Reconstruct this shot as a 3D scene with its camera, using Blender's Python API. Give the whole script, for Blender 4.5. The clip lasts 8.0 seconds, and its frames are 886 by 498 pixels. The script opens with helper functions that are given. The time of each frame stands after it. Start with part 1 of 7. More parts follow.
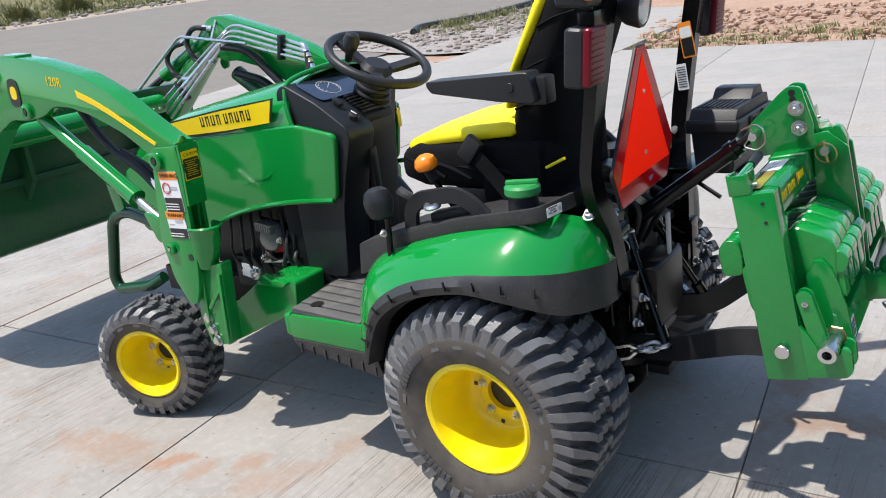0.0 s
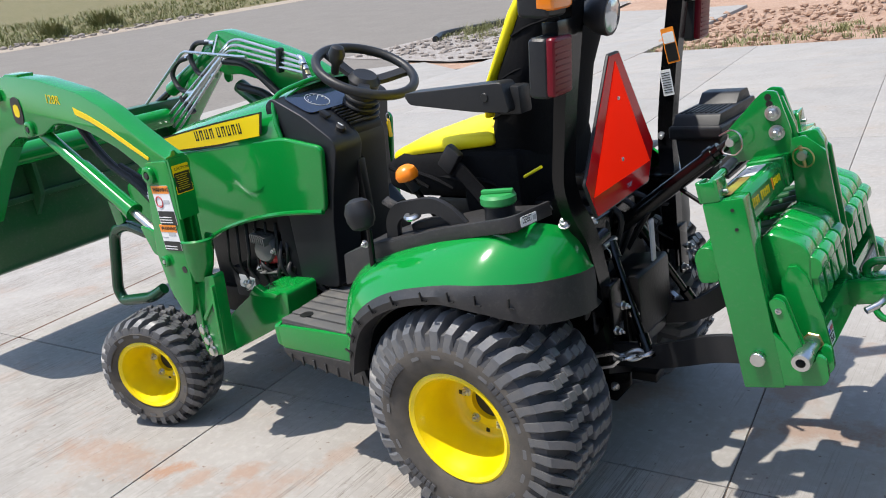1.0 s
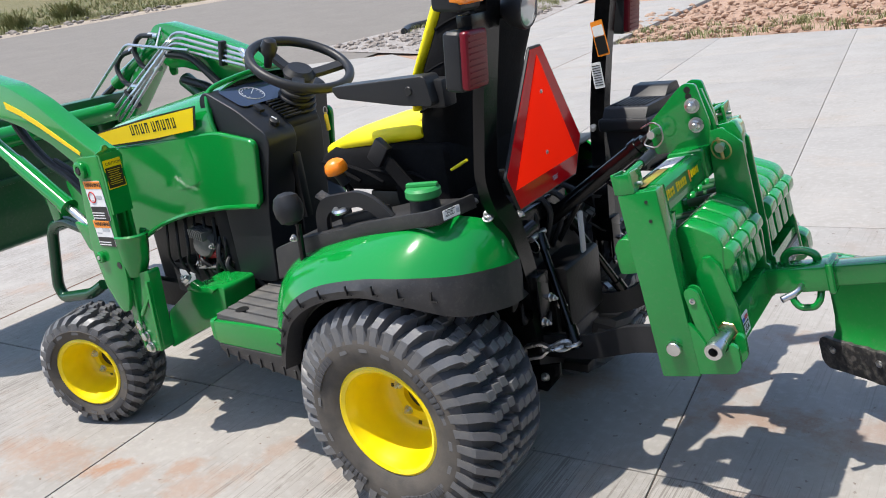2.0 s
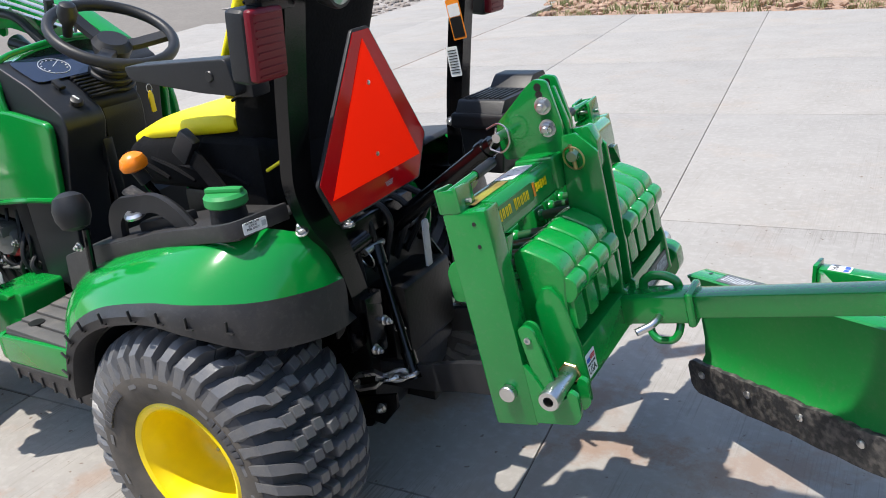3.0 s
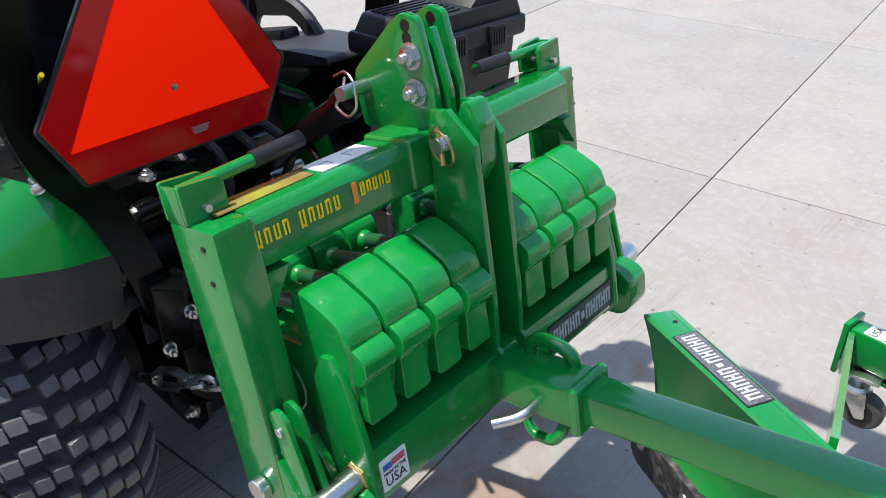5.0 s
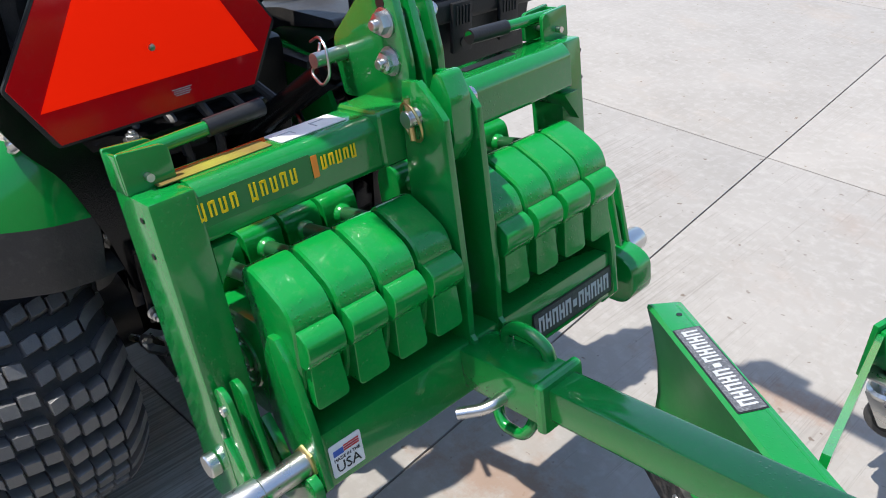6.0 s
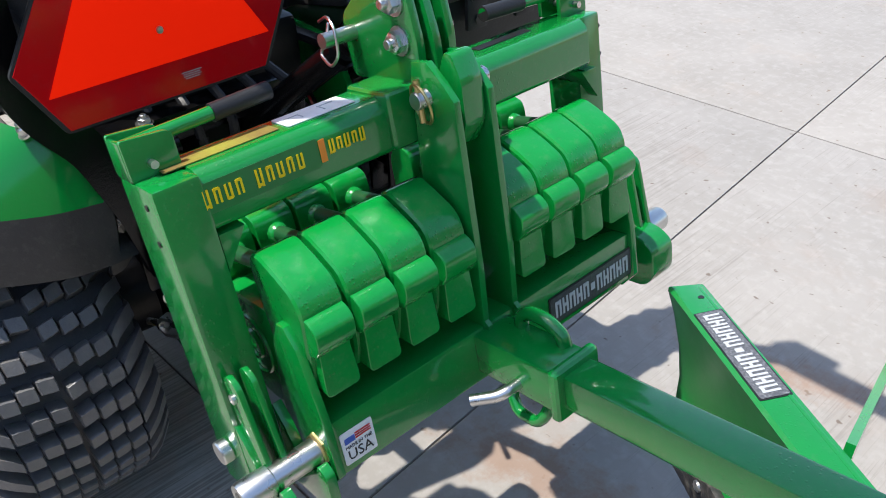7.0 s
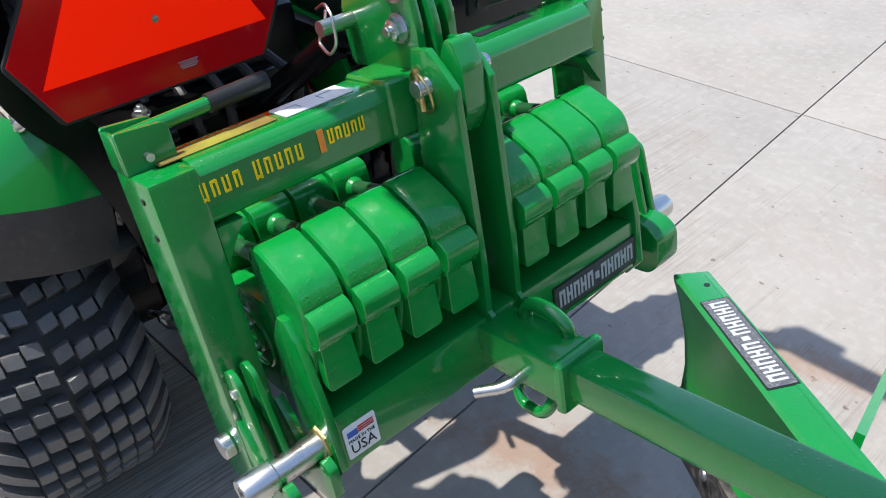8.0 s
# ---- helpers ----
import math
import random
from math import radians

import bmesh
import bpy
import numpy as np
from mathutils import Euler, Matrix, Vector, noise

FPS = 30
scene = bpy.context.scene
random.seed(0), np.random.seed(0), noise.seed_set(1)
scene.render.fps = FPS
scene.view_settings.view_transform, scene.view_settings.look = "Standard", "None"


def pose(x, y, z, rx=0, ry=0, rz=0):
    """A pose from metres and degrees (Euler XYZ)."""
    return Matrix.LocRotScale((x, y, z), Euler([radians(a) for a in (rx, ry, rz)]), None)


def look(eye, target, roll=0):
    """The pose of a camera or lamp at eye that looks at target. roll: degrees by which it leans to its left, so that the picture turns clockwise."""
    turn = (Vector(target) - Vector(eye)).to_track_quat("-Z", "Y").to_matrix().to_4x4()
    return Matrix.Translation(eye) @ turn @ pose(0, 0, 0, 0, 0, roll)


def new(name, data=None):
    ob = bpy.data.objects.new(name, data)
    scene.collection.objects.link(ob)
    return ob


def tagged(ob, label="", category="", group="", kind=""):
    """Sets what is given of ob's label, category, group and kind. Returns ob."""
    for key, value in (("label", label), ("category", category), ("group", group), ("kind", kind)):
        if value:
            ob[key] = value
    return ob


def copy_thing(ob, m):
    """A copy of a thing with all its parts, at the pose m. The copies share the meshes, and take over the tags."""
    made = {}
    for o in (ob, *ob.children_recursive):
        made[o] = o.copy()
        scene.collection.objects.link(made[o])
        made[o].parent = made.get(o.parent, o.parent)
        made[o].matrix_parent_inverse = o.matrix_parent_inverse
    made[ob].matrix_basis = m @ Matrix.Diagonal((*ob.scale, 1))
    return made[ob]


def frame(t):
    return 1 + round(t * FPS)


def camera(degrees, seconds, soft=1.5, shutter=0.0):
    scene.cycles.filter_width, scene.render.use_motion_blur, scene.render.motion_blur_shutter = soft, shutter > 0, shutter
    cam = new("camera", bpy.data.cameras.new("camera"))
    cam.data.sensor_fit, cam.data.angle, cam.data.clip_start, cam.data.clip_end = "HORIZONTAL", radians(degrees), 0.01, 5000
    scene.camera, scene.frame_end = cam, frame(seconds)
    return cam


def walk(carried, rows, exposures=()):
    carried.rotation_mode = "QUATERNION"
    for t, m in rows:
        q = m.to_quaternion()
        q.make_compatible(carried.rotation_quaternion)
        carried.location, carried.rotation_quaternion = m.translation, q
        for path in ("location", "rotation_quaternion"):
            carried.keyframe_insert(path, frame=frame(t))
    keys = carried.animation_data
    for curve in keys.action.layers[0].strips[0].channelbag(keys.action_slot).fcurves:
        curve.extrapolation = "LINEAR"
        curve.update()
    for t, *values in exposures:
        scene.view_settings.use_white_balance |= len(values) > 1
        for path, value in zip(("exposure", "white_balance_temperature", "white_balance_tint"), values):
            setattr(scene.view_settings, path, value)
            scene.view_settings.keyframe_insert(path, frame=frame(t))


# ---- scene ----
cam = camera(58.2, 8.0, soft=1.0)
PATH = [
    (0, (1.108, -2.091, 1.44), (-0.03, -0.57, 0.813), -7.8),
    (0.5, (1.141, -2.05, 1.433), (-0.008, -0.535, 0.813), -8.6),
    (0.7, (1.182, -2.028, 1.422), (0.019, -0.519, 0.813), -8.7),
    (1, (1.224, -2.017, 1.434), (0.024, -0.535, 0.832), -9.2),
    (1.2, (1.236, -2.02, 1.436), (0.024, -0.547, 0.834), -9.4),
    (2.3, (1.374, -1.872, 1.408), (0.274, -0.334, 0.756), -8.6),
    (2.5, (1.392, -1.8, 1.402), (0.328, -0.244, 0.731), -8.0),
    (3, (1.362, -1.539, 1.396), (0.375, 0.04, 0.665), -6.4),
    (3.3, (1.365, -1.405, 1.404), (0.396, 0.165, 0.632), -5.2),
    (3.5, (1.384, -1.298, 1.388), (0.417, 0.258, 0.585), -4.4),
    (4, (1.434, -1.06, 1.39), (0.432, 0.431, 0.51), -2.5),
    (4.2, (1.418, -0.99, 1.368), (0.393, 0.466, 0.458), -1.8),
    (5.3, (1.401, -0.67, 1.356), (0.24, 0.574, 0.304), 0.1),
    (5.5, (1.423, -0.634, 1.352), (0.243, 0.577, 0.283), 0.2),
    (6, (1.457, -0.603, 1.347), (0.237, 0.542, 0.251), -0.5),
    (6.5, (1.465, -0.593, 1.349), (0.223, 0.502, 0.228), -1.4),
    (7, (1.453, -0.571, 1.344), (0.21, 0.499, 0.199), -2.2),
    (7.5, (1.444, -0.555, 1.338), (0.208, 0.502, 0.173), -2.6),
    (8, (1.441, -0.559, 1.341), (0.209, 0.49, 0.166), -2.9),
]
walk(cam, [(t, look(eye, target, roll)) for t, eye, target, roll in PATH], exposures=[(0.0, 0.33), (2.4, 0.4), (4.0, 0.44), (8.0, 0.48)])

# ---- world, sun, exposure ----
world = bpy.data.worlds.new("sky")
scene.world = world
world.use_nodes = True
wn = world.node_tree.nodes
SUN_TO = Vector((-0.241, -0.29, 1.0)).normalized()   # towards the sun
sky = wn.new("ShaderNodeTexSky")
sky.sky_type = "NISHITA"
sky.sun_disc = False
sky.sun_elevation = math.asin(SUN_TO.z)
sky.sun_rotation = math.atan2(SUN_TO.x, SUN_TO.y)
sky.altitude, sky.air_density, sky.dust_density = 300, 1.0, 1.2
bg = wn["Background"]
bg.inputs["Strength"].default_value = 0.205
world.node_tree.links.new(sky.outputs[0], bg.inputs[0])
sun_data = bpy.data.lights.new("sun", "SUN")
sun_data.energy, sun_data.angle, sun_data.color = 4.8, radians(0.55), (1.0, 0.95, 0.88)
sun = new("sun", sun_data)
sun.matrix_world = look(SUN_TO * 30, (0, 0, 0))


# ---- materials ----
def mat(name, colour, rough=0.5, metal=0.0, coat=0.0, spots=0.0, spot_scale=8.0, spot_colour=None, bump=0.0, bump_scale=200.0, rough_var=0.0, spec=0.5, drops=0.0, dust=0.06):
    """A painted, plastic or metal surface: base colour, large stains, fine grain and relief."""
    m = bpy.data.materials.new(name)
    m.use_nodes = True
    nt = m.node_tree
    b = nt.nodes["Principled BSDF"]
    b.inputs["Roughness"].default_value = rough
    b.inputs["Metallic"].default_value = metal
    b.inputs["Coat Weight"].default_value = coat
    b.inputs["Coat Roughness"].default_value = 0.05
    b.inputs["Specular IOR Level"].default_value = spec
    co = nt.nodes.new("ShaderNodeTexCoord")
    n1 = nt.nodes.new("ShaderNodeTexNoise")
    n1.inputs["Scale"].default_value, n1.inputs["Detail"].default_value = spot_scale, 8
    nt.links.new(co.outputs["Object"], n1.inputs["Vector"])
    mix = nt.nodes.new("ShaderNodeMix")
    mix.data_type = "RGBA"
    c2 = spot_colour or tuple(min(1, c * 0.7 + 0.02) for c in colour)
    mix.inputs["A"].default_value = (*colour, 1)
    mix.inputs["B"].default_value = (*c2, 1)
    ramp = nt.nodes.new("ShaderNodeMapRange")
    ramp.inputs["From Min"].default_value, ramp.inputs["From Max"].default_value = 0.45, 0.75
    ramp.inputs["To Max"].default_value = spots
    nt.links.new(n1.outputs["Fac"], ramp.inputs["Value"])
    nt.links.new(ramp.outputs[0], mix.inputs["Factor"])
    # fine dust and scuffs over the large stains
    n0 = nt.nodes.new("ShaderNodeTexNoise")
    n0.inputs["Scale"].default_value, n0.inputs["Detail"].default_value, n0.inputs["Roughness"].default_value = 70, 7, 0.7
    nt.links.new(co.outputs["Object"], n0.inputs["Vector"])
    specks = nt.nodes.new("ShaderNodeMapRange")
    specks.inputs["From Min"].default_value, specks.inputs["From Max"].default_value, specks.inputs["To Max"].default_value = 0.52, 0.8, dust
    nt.links.new(n0.outputs["Fac"], specks.inputs["Value"])
    film_ = nt.nodes.new("ShaderNodeMix")
    film_.data_type = "RGBA"
    nt.links.new(specks.outputs[0], film_.inputs["Factor"])
    nt.links.new(mix.outputs["Result"], film_.inputs["A"])
    film_.inputs["B"].default_value = (0.2, 0.185, 0.16, 1)
    nt.links.new(film_.outputs["Result"], b.inputs["Base Color"])
    if rough_var:
        rr = nt.nodes.new("ShaderNodeMapRange")
        rr.inputs["To Min"].default_value, rr.inputs["To Max"].default_value = max(0.02, rough - rough_var), min(1, rough + rough_var)
        nt.links.new(n1.outputs["Fac"], rr.inputs["Value"])
        nt.links.new(rr.outputs[0], b.inputs["Roughness"])
    if bump:
        n2 = nt.nodes.new("ShaderNodeTexNoise")
        n2.inputs["Scale"].default_value, n2.inputs["Detail"].default_value = bump_scale, 3
        nt.links.new(co.outputs["Object"], n2.inputs["Vector"])
        bp = nt.nodes.new("ShaderNodeBump")
        bp.inputs["Strength"].default_value, bp.inputs["Distance"].default_value = bump, 0.002
        nt.links.new(n2.outputs["Fac"], bp.inputs["Height"])
        nt.links.new(bp.outputs["Normal"], b.inputs["Normal"])
        if drops:
            # scattered water drops: small domes
            vo = nt.nodes.new("ShaderNodeTexVoronoi")
            vo.inputs["Scale"].default_value = 150
            nt.links.new(co.outputs["Object"], vo.inputs["Vector"])
            dome = nt.nodes.new("ShaderNodeMapRange")
            dome.inputs["From Min"].default_value, dome.inputs["From Max"].default_value = 0.3, 0.06
            nt.links.new(vo.outputs["Distance"], dome.inputs["Value"])
            where = nt.nodes.new("ShaderNodeMapRange")
            where.inputs["From Min"].default_value, where.inputs["From Max"].default_value = 0.5, 0.6
            nt.links.new(n1.outputs["Fac"], where.inputs["Value"])
            mul = nt.nodes.new("ShaderNodeMath")
            mul.operation = "MULTIPLY"
            nt.links.new(dome.outputs[0], mul.inputs[0])
            nt.links.new(where.outputs[0], mul.inputs[1])
            b2 = nt.nodes.new("ShaderNodeBump")
            b2.inputs["Strength"].default_value, b2.inputs["Distance"].default_value = drops, 0.0022
            nt.links.new(mul.outputs[0], b2.inputs["Height"])
            nt.links.new(bp.outputs["Normal"], b2.inputs["Normal"])
            nt.links.new(b2.outputs["Normal"], b.inputs["Normal"])
    return m


GREEN = mat("green_paint", (0.003, 0.215, 0.032), 0.13, coat=0.2, spots=0.25, spot_scale=5, spot_colour=(0.003, 0.175, 0.028), bump=0.1, bump_scale=22, rough_var=0.07)
GREEN_CAST = mat("green_cast_iron", (0.002, 0.23, 0.034), 0.2, coat=0.25, spots=0.45, spot_scale=14, spot_colour=(0.002, 0.15, 0.022), bump=0.5, bump_scale=55, rough_var=0.1, drops=0.35, dust=0.12)
GREEN_WELD = mat("green_powder_coat", (0.002, 0.195, 0.031), 0.16, spec=0.5, coat=0.5, spots=0.35, spot_scale=9, spot_colour=(0.004, 0.14, 0.022), bump=0.16, bump_scale=38, rough_var=0.08, drops=0.2, dust=0.09)
# shade on the bucket and far loader parts is put into this darker green
GREEN_DARK = mat("shaded_green", (0.006, 0.075, 0.02), 0.38, spots=0.6, spot_scale=6, spot_colour=(0.03, 0.07, 0.035), bump=0.15, bump_scale=60, rough_var=0.18, dust=0.2)
GREEN_BLADE = mat("scuffed_green_blade", (0.006, 0.18, 0.03), 0.38, spots=0.5, spot_scale=7, spot_colour=(0.02, 0.15, 0.035), bump=0.15, bump_scale=30, rough_var=0.15, dust=0.2)
GREEN_PANEL = mat("green_decal", (0.006, 0.16, 0.03), 0.3, spots=0.3, spot_scale=9)
GREEN_GUARD = mat("dark_green_tube", (0.004, 0.05, 0.018), 0.25, spots=0.3, spot_scale=9)
GREEN_CAP = mat("green_plastic", (0.02, 0.26, 0.06), 0.45, spots=0.15)
YELLOW = mat("yellow_paint", (0.88, 0.66, 0.0), 0.35, coat=0.2, spots=0.3, spot_scale=12, spot_colour=(0.7, 0.5, 0.02), rough_var=0.1)
YELLOW_SEAT = mat("yellow_vinyl", (0.9, 0.76, 0.0), 0.55, spots=0.2, bump=0.15, bump_scale=300, dust=0.0)
BLACK_SEAT = mat("black_fabric", (0.004, 0.004, 0.0045), 0.8, spots=0.4, spot_scale=9, spot_colour=(0.012, 0.012, 0.014), bump=0.5, bump_scale=120, spec=0.12, dust=0.03)
PLASTIC = mat("black_plastic", (0.016, 0.0165, 0.018), 0.45, spots=0.3, spot_scale=10, spot_colour=(0.03, 0.029, 0.028), bump=0.2, bump_scale=260, rough_var=0.1, spec=0.32, dust=0.03)
DUSTY = mat("dusty_black_plastic", (0.022, 0.0215, 0.022), 0.5, spots=0.6, spot_scale=14, spot_colour=(0.045, 0.04, 0.036), bump=0.2, bump_scale=240, rough_var=0.12, dust=0.16)
BLACK_STEEL = mat("black_steel", (0.002, 0.002, 0.0024), 0.22, spots=0.4, spot_scale=15, spot_colour=(0.008, 0.0075, 0.007), rough_var=0.08, bump=0.1, spec=0.35, dust=0.015)
DARK = mat("greasy_black_metal", (0.0025, 0.0025, 0.0028), 0.4, spots=0.5, spot_scale=12, spot_colour=(0.009, 0.008, 0.007), bump=0.3, bump_scale=80, spec=0.3, dust=0.03)
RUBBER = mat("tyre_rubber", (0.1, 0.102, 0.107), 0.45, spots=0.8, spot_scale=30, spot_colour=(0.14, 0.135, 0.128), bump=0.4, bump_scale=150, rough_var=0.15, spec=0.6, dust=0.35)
SIDEWALL = mat("dusty_sidewall", (0.085, 0.074, 0.062), 0.75, spots=0.9, spot_scale=14, spot_colour=(0.04, 0.037, 0.034), bump=0.4, bump_scale=140)
DASH = mat("grey_black_dash", (0.008, 0.0095, 0.0125), 0.45, spots=0.3, spot_scale=9, spot_colour=(0.016, 0.017, 0.019), bump=0.15, bump_scale=300, spec=0.4, dust=0.03)
# darker copy of the black plastic: the console's shade is in its colour
CONSOLE = mat("shaded_console_plastic", (0.006, 0.0065, 0.009), 0.5, spots=0.3, spot_scale=9, spot_colour=(0.012, 0.012, 0.013), spec=0.25, dust=0.02)
ALLOY = mat("dull_aluminium", (0.22, 0.22, 0.215), 0.55, metal=0.7, spots=0.5, spot_scale=40, bump=0.3, bump_scale=200)
EXPANSION = mat("joint_board", (0.13, 0.065, 0.04), 0.9, spots=0.7, spot_scale=20, spot_colour=(0.06, 0.035, 0.025), bump=0.4)
# carcass darker than the tread: shade between the blocks put into its colour
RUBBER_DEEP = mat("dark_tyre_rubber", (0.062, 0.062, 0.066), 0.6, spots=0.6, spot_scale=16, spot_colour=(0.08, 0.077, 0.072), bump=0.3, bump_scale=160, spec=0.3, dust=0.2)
RUBBER_EDGE = mat("scuffed_rubber", (0.02, 0.02, 0.021), 0.6, spots=0.9, spot_scale=48, spot_colour=(0.15, 0.135, 0.12), bump=0.9, bump_scale=75, rough_var=0.2)
ZINC = mat("zinc_plated_steel", (0.6, 0.6, 0.59), 0.3, metal=1.0, spots=0.3, spot_scale=30, rough_var=0.12)
GOLD = mat("yellow_zinc", (0.6, 0.47, 0.22), 0.35, metal=1.0, spots=0.3, spot_scale=30)
RED_REFLECT = mat("red_reflector", (0.55, 0.003, 0.007), 0.12, spots=0.2, spot_scale=6, spec=0.3)
RED_LENS = mat("red_lens", (0.13, 0.003, 0.01), 0.35, spots=0.2, spec=0.3, dust=0.0)
MAT_RUBBER = mat("dusty_foot_mat", (0.075, 0.073, 0.07), 0.75, spots=0.8, spot_scale=18, spot_colour=(0.13, 0.12, 0.105), bump=0.3, bump_scale=120)
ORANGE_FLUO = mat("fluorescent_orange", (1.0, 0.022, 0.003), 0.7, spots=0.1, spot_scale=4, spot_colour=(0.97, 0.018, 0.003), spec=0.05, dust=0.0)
_n = ORANGE_FLUO.node_tree.nodes["Principled BSDF"]     # fluorescent film; emission added to brighten its shaded face, which is no lamp
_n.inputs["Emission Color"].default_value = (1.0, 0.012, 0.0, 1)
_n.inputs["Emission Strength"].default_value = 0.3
AMBER = mat("amber_lens", (0.75, 0.2, 0.005), 0.18, coat=0.8)
ORANGE = mat("orange_plastic", (0.85, 0.22, 0.005), 0.35)
WHITE = mat("white_label", (0.75, 0.75, 0.74), 0.4, spots=0.3, spot_scale=60, dust=0.0)
LABEL_GREY = mat("grey_label", (0.42, 0.44, 0.46), 0.4, spots=0.3, spot_scale=90, dust=0.0)
LABEL_BLACK = mat("black_label", (0.01, 0.01, 0.01), 0.4, dust=0.0)
LABEL_ORANGE = mat("orange_label", (0.8, 0.25, 0.02), 0.4, dust=0.0)
LABEL_YELLOW = mat("yellow_label", (0.82, 0.6, 0.0), 0.38, dust=0.0)
LABEL_DKGREY = mat("charcoal_label", (0.04, 0.04, 0.045), 0.4, spots=0.5, spot_scale=200, spot_colour=(0.12, 0.12, 0.12))
LABEL_SILVER = mat("silver_label", (0.07, 0.072, 0.078), 0.4, spots=0.8, spot_scale=260, spot_colour=(0.24, 0.245, 0.26), dust=0.0)
BLUE_INK = mat("blue_ink", (0.04, 0.1, 0.4), 0.5, dust=0.0)
RED_INK = mat("red_ink", (0.5, 0.02, 0.02), 0.5, dust=0.0)
GAUGE = mat("gauge_face", (0.01, 0.014, 0.03), 0.12, coat=0.6, dust=0.0)
LENS = mat("clear_lens", (0.55, 0.57, 0.58), 0.12, metal=0.6, spots=0.3, spot_scale=40)
CORROSION = mat("faded_label", (0.16, 0.09, 0.03), 0.55, spots=0.9, spot_scale=9, spot_colour=(0.3, 0.33, 0.03))


def ground_mat(name, c1, c2, c3, scale, rough=0.9, streak=0.0, bump=0.3, stain=(0.3, 0.16, 0.1), stain_amount=0.0, stretch=(1, 1, 1), turn=0.0, bump_dist=0.01, spills=()):
    m = bpy.data.materials.new(name)
    m.use_nodes = True
    nt = m.node_tree
    L, N = nt.links.new, nt.nodes.new
    b = nt.nodes["Principled BSDF"]
    b.inputs["Roughness"].default_value = rough
    b.inputs["Specular IOR Level"].default_value = 0.25
    co = N("ShaderNodeTexCoord")
    n1, n2, n3 = (N("ShaderNodeTexNoise") for _ in range(3))
    for n, s in ((n1, scale), (n2, scale * 9), (n3, scale * 0.35)):
        n.inputs["Scale"].default_value, n.inputs["Detail"].default_value = s, 9
        n.inputs["Roughness"].default_value = 0.62
        L(co.outputs["Object"], n.inputs["Vector"])
    mp = N("ShaderNodeMapping")
    mp.inputs["Rotation"].default_value = (0, 0, turn)
    mp.inputs["Scale"].default_value = stretch
    L(co.outputs["Object"], mp.inputs["Vector"])
    n4 = N("ShaderNodeTexNoise")
    n4.inputs["Scale"].default_value, n4.inputs["Detail"].default_value = 1.0, 4
    n4.inputs["Roughness"].default_value = 0.75
    L(mp.outputs[0], n4.inputs["Vector"])

    def blend(fac, lo, hi, a, bcol, top=1.0):
        r = N("ShaderNodeMapRange")
        r.inputs["From Min"].default_value, r.inputs["From Max"].default_value, r.inputs["To Max"].default_value = lo, hi, top
        L(fac, r.inputs["Value"])
        x = N("ShaderNodeMix")
        x.data_type = "RGBA"
        L(r.outputs[0], x.inputs["Factor"])
        for sock, v in (("A", a), ("B", bcol)):
            if isinstance(v, tuple):
                x.inputs[sock].default_value = (*v, 1)
            else:
                L(v, x.inputs[sock])
        return x.outputs["Result"]
    c = blend(n1.outputs["Fac"], 0.35, 0.68, c1, c2)
    c = blend(n2.outputs["Fac"], 0.48, 0.7, c, c3, 0.8)
    if streak:
        patchy = N("ShaderNodeMapRange")
        patchy.inputs["From Min"].default_value, patchy.inputs["From Max"].default_value = 0.42, 0.6
        patchy.inputs["To Min"].default_value, patchy.inputs["To Max"].default_value = 0.74, 1.0
        L(n3.outputs["Fac"], patchy.inputs["Value"])
        broom = N("ShaderNodeMath")
        broom.operation = "MULTIPLY"
        L(n4.outputs["Fac"], broom.inputs[0])
        L(patchy.outputs[0], broom.inputs[1])
        c = blend(broom.outputs[0], 0.46, 0.56, c, (c1[0] * 0.46, c1[1] * 0.43, c1[2] * 0.41), streak)
    if stain_amount:
        n5 = N("ShaderNodeTexNoise")
        n5.inputs["Scale"].default_value, n5.inputs["Detail"].default_value, n5.inputs["Roughness"].default_value = 1.7, 10, 0.7
        L(co.outputs["Object"], n5.inputs["Vector"])
        c = blend(n5.outputs["Fac"], 0.54, 0.72, c, stain, stain_amount)
        vo = N("ShaderNodeTexNoise")
        vo.inputs["Scale"].default_value, vo.inputs["Detail"].default_value = 34, 2
        L(co.outputs["Object"], vo.inputs["Vector"])
        c = blend(vo.outputs["Fac"], 0.69, 0.75, c, tuple(v * 0.4 for v in stain), 0.7)
    # dried mud dragged over the slabs: soft patches broken up by noise
    for sx, sy, rx, ry, ang, amount in spills:
        pos = N("ShaderNodeNewGeometry")
        sm = N("ShaderNodeMapping")
        sm.vector_type = "TEXTURE"
        sm.inputs["Location"].default_value = (sx, sy, 0)
        sm.inputs["Rotation"].default_value = (0, 0, radians(ang))
        sm.inputs["Scale"].default_value = (rx, ry, 1)
        L(pos.outputs["Position"], sm.inputs["Vector"])
        ln = N("ShaderNodeVectorMath")
        ln.operation = "LENGTH"
        L(sm.outputs[0], ln.inputs[0])
        fall = N("ShaderNodeMapRange")
        fall.inputs["From Min"].default_value, fall.inputs["From Max"].default_value = 1.0, 0.2
        fall.inputs["To Max"].default_value = 0.42
        L(ln.outputs["Value"], fall.inputs["Value"])
        nz = N("ShaderNodeTexNoise")
        nz.inputs["Scale"].default_value, nz.inputs["Detail"].default_value, nz.inputs["Roughness"].default_value = 13, 9, 0.75
        L(pos.outputs["Position"], nz.inputs["Vector"])
        sm2 = N("ShaderNodeMath")
        sm2.operation = "ADD"
        L(fall.outputs[0], sm2.inputs[0])
        L(nz.outputs["Fac"], sm2.inputs[1])
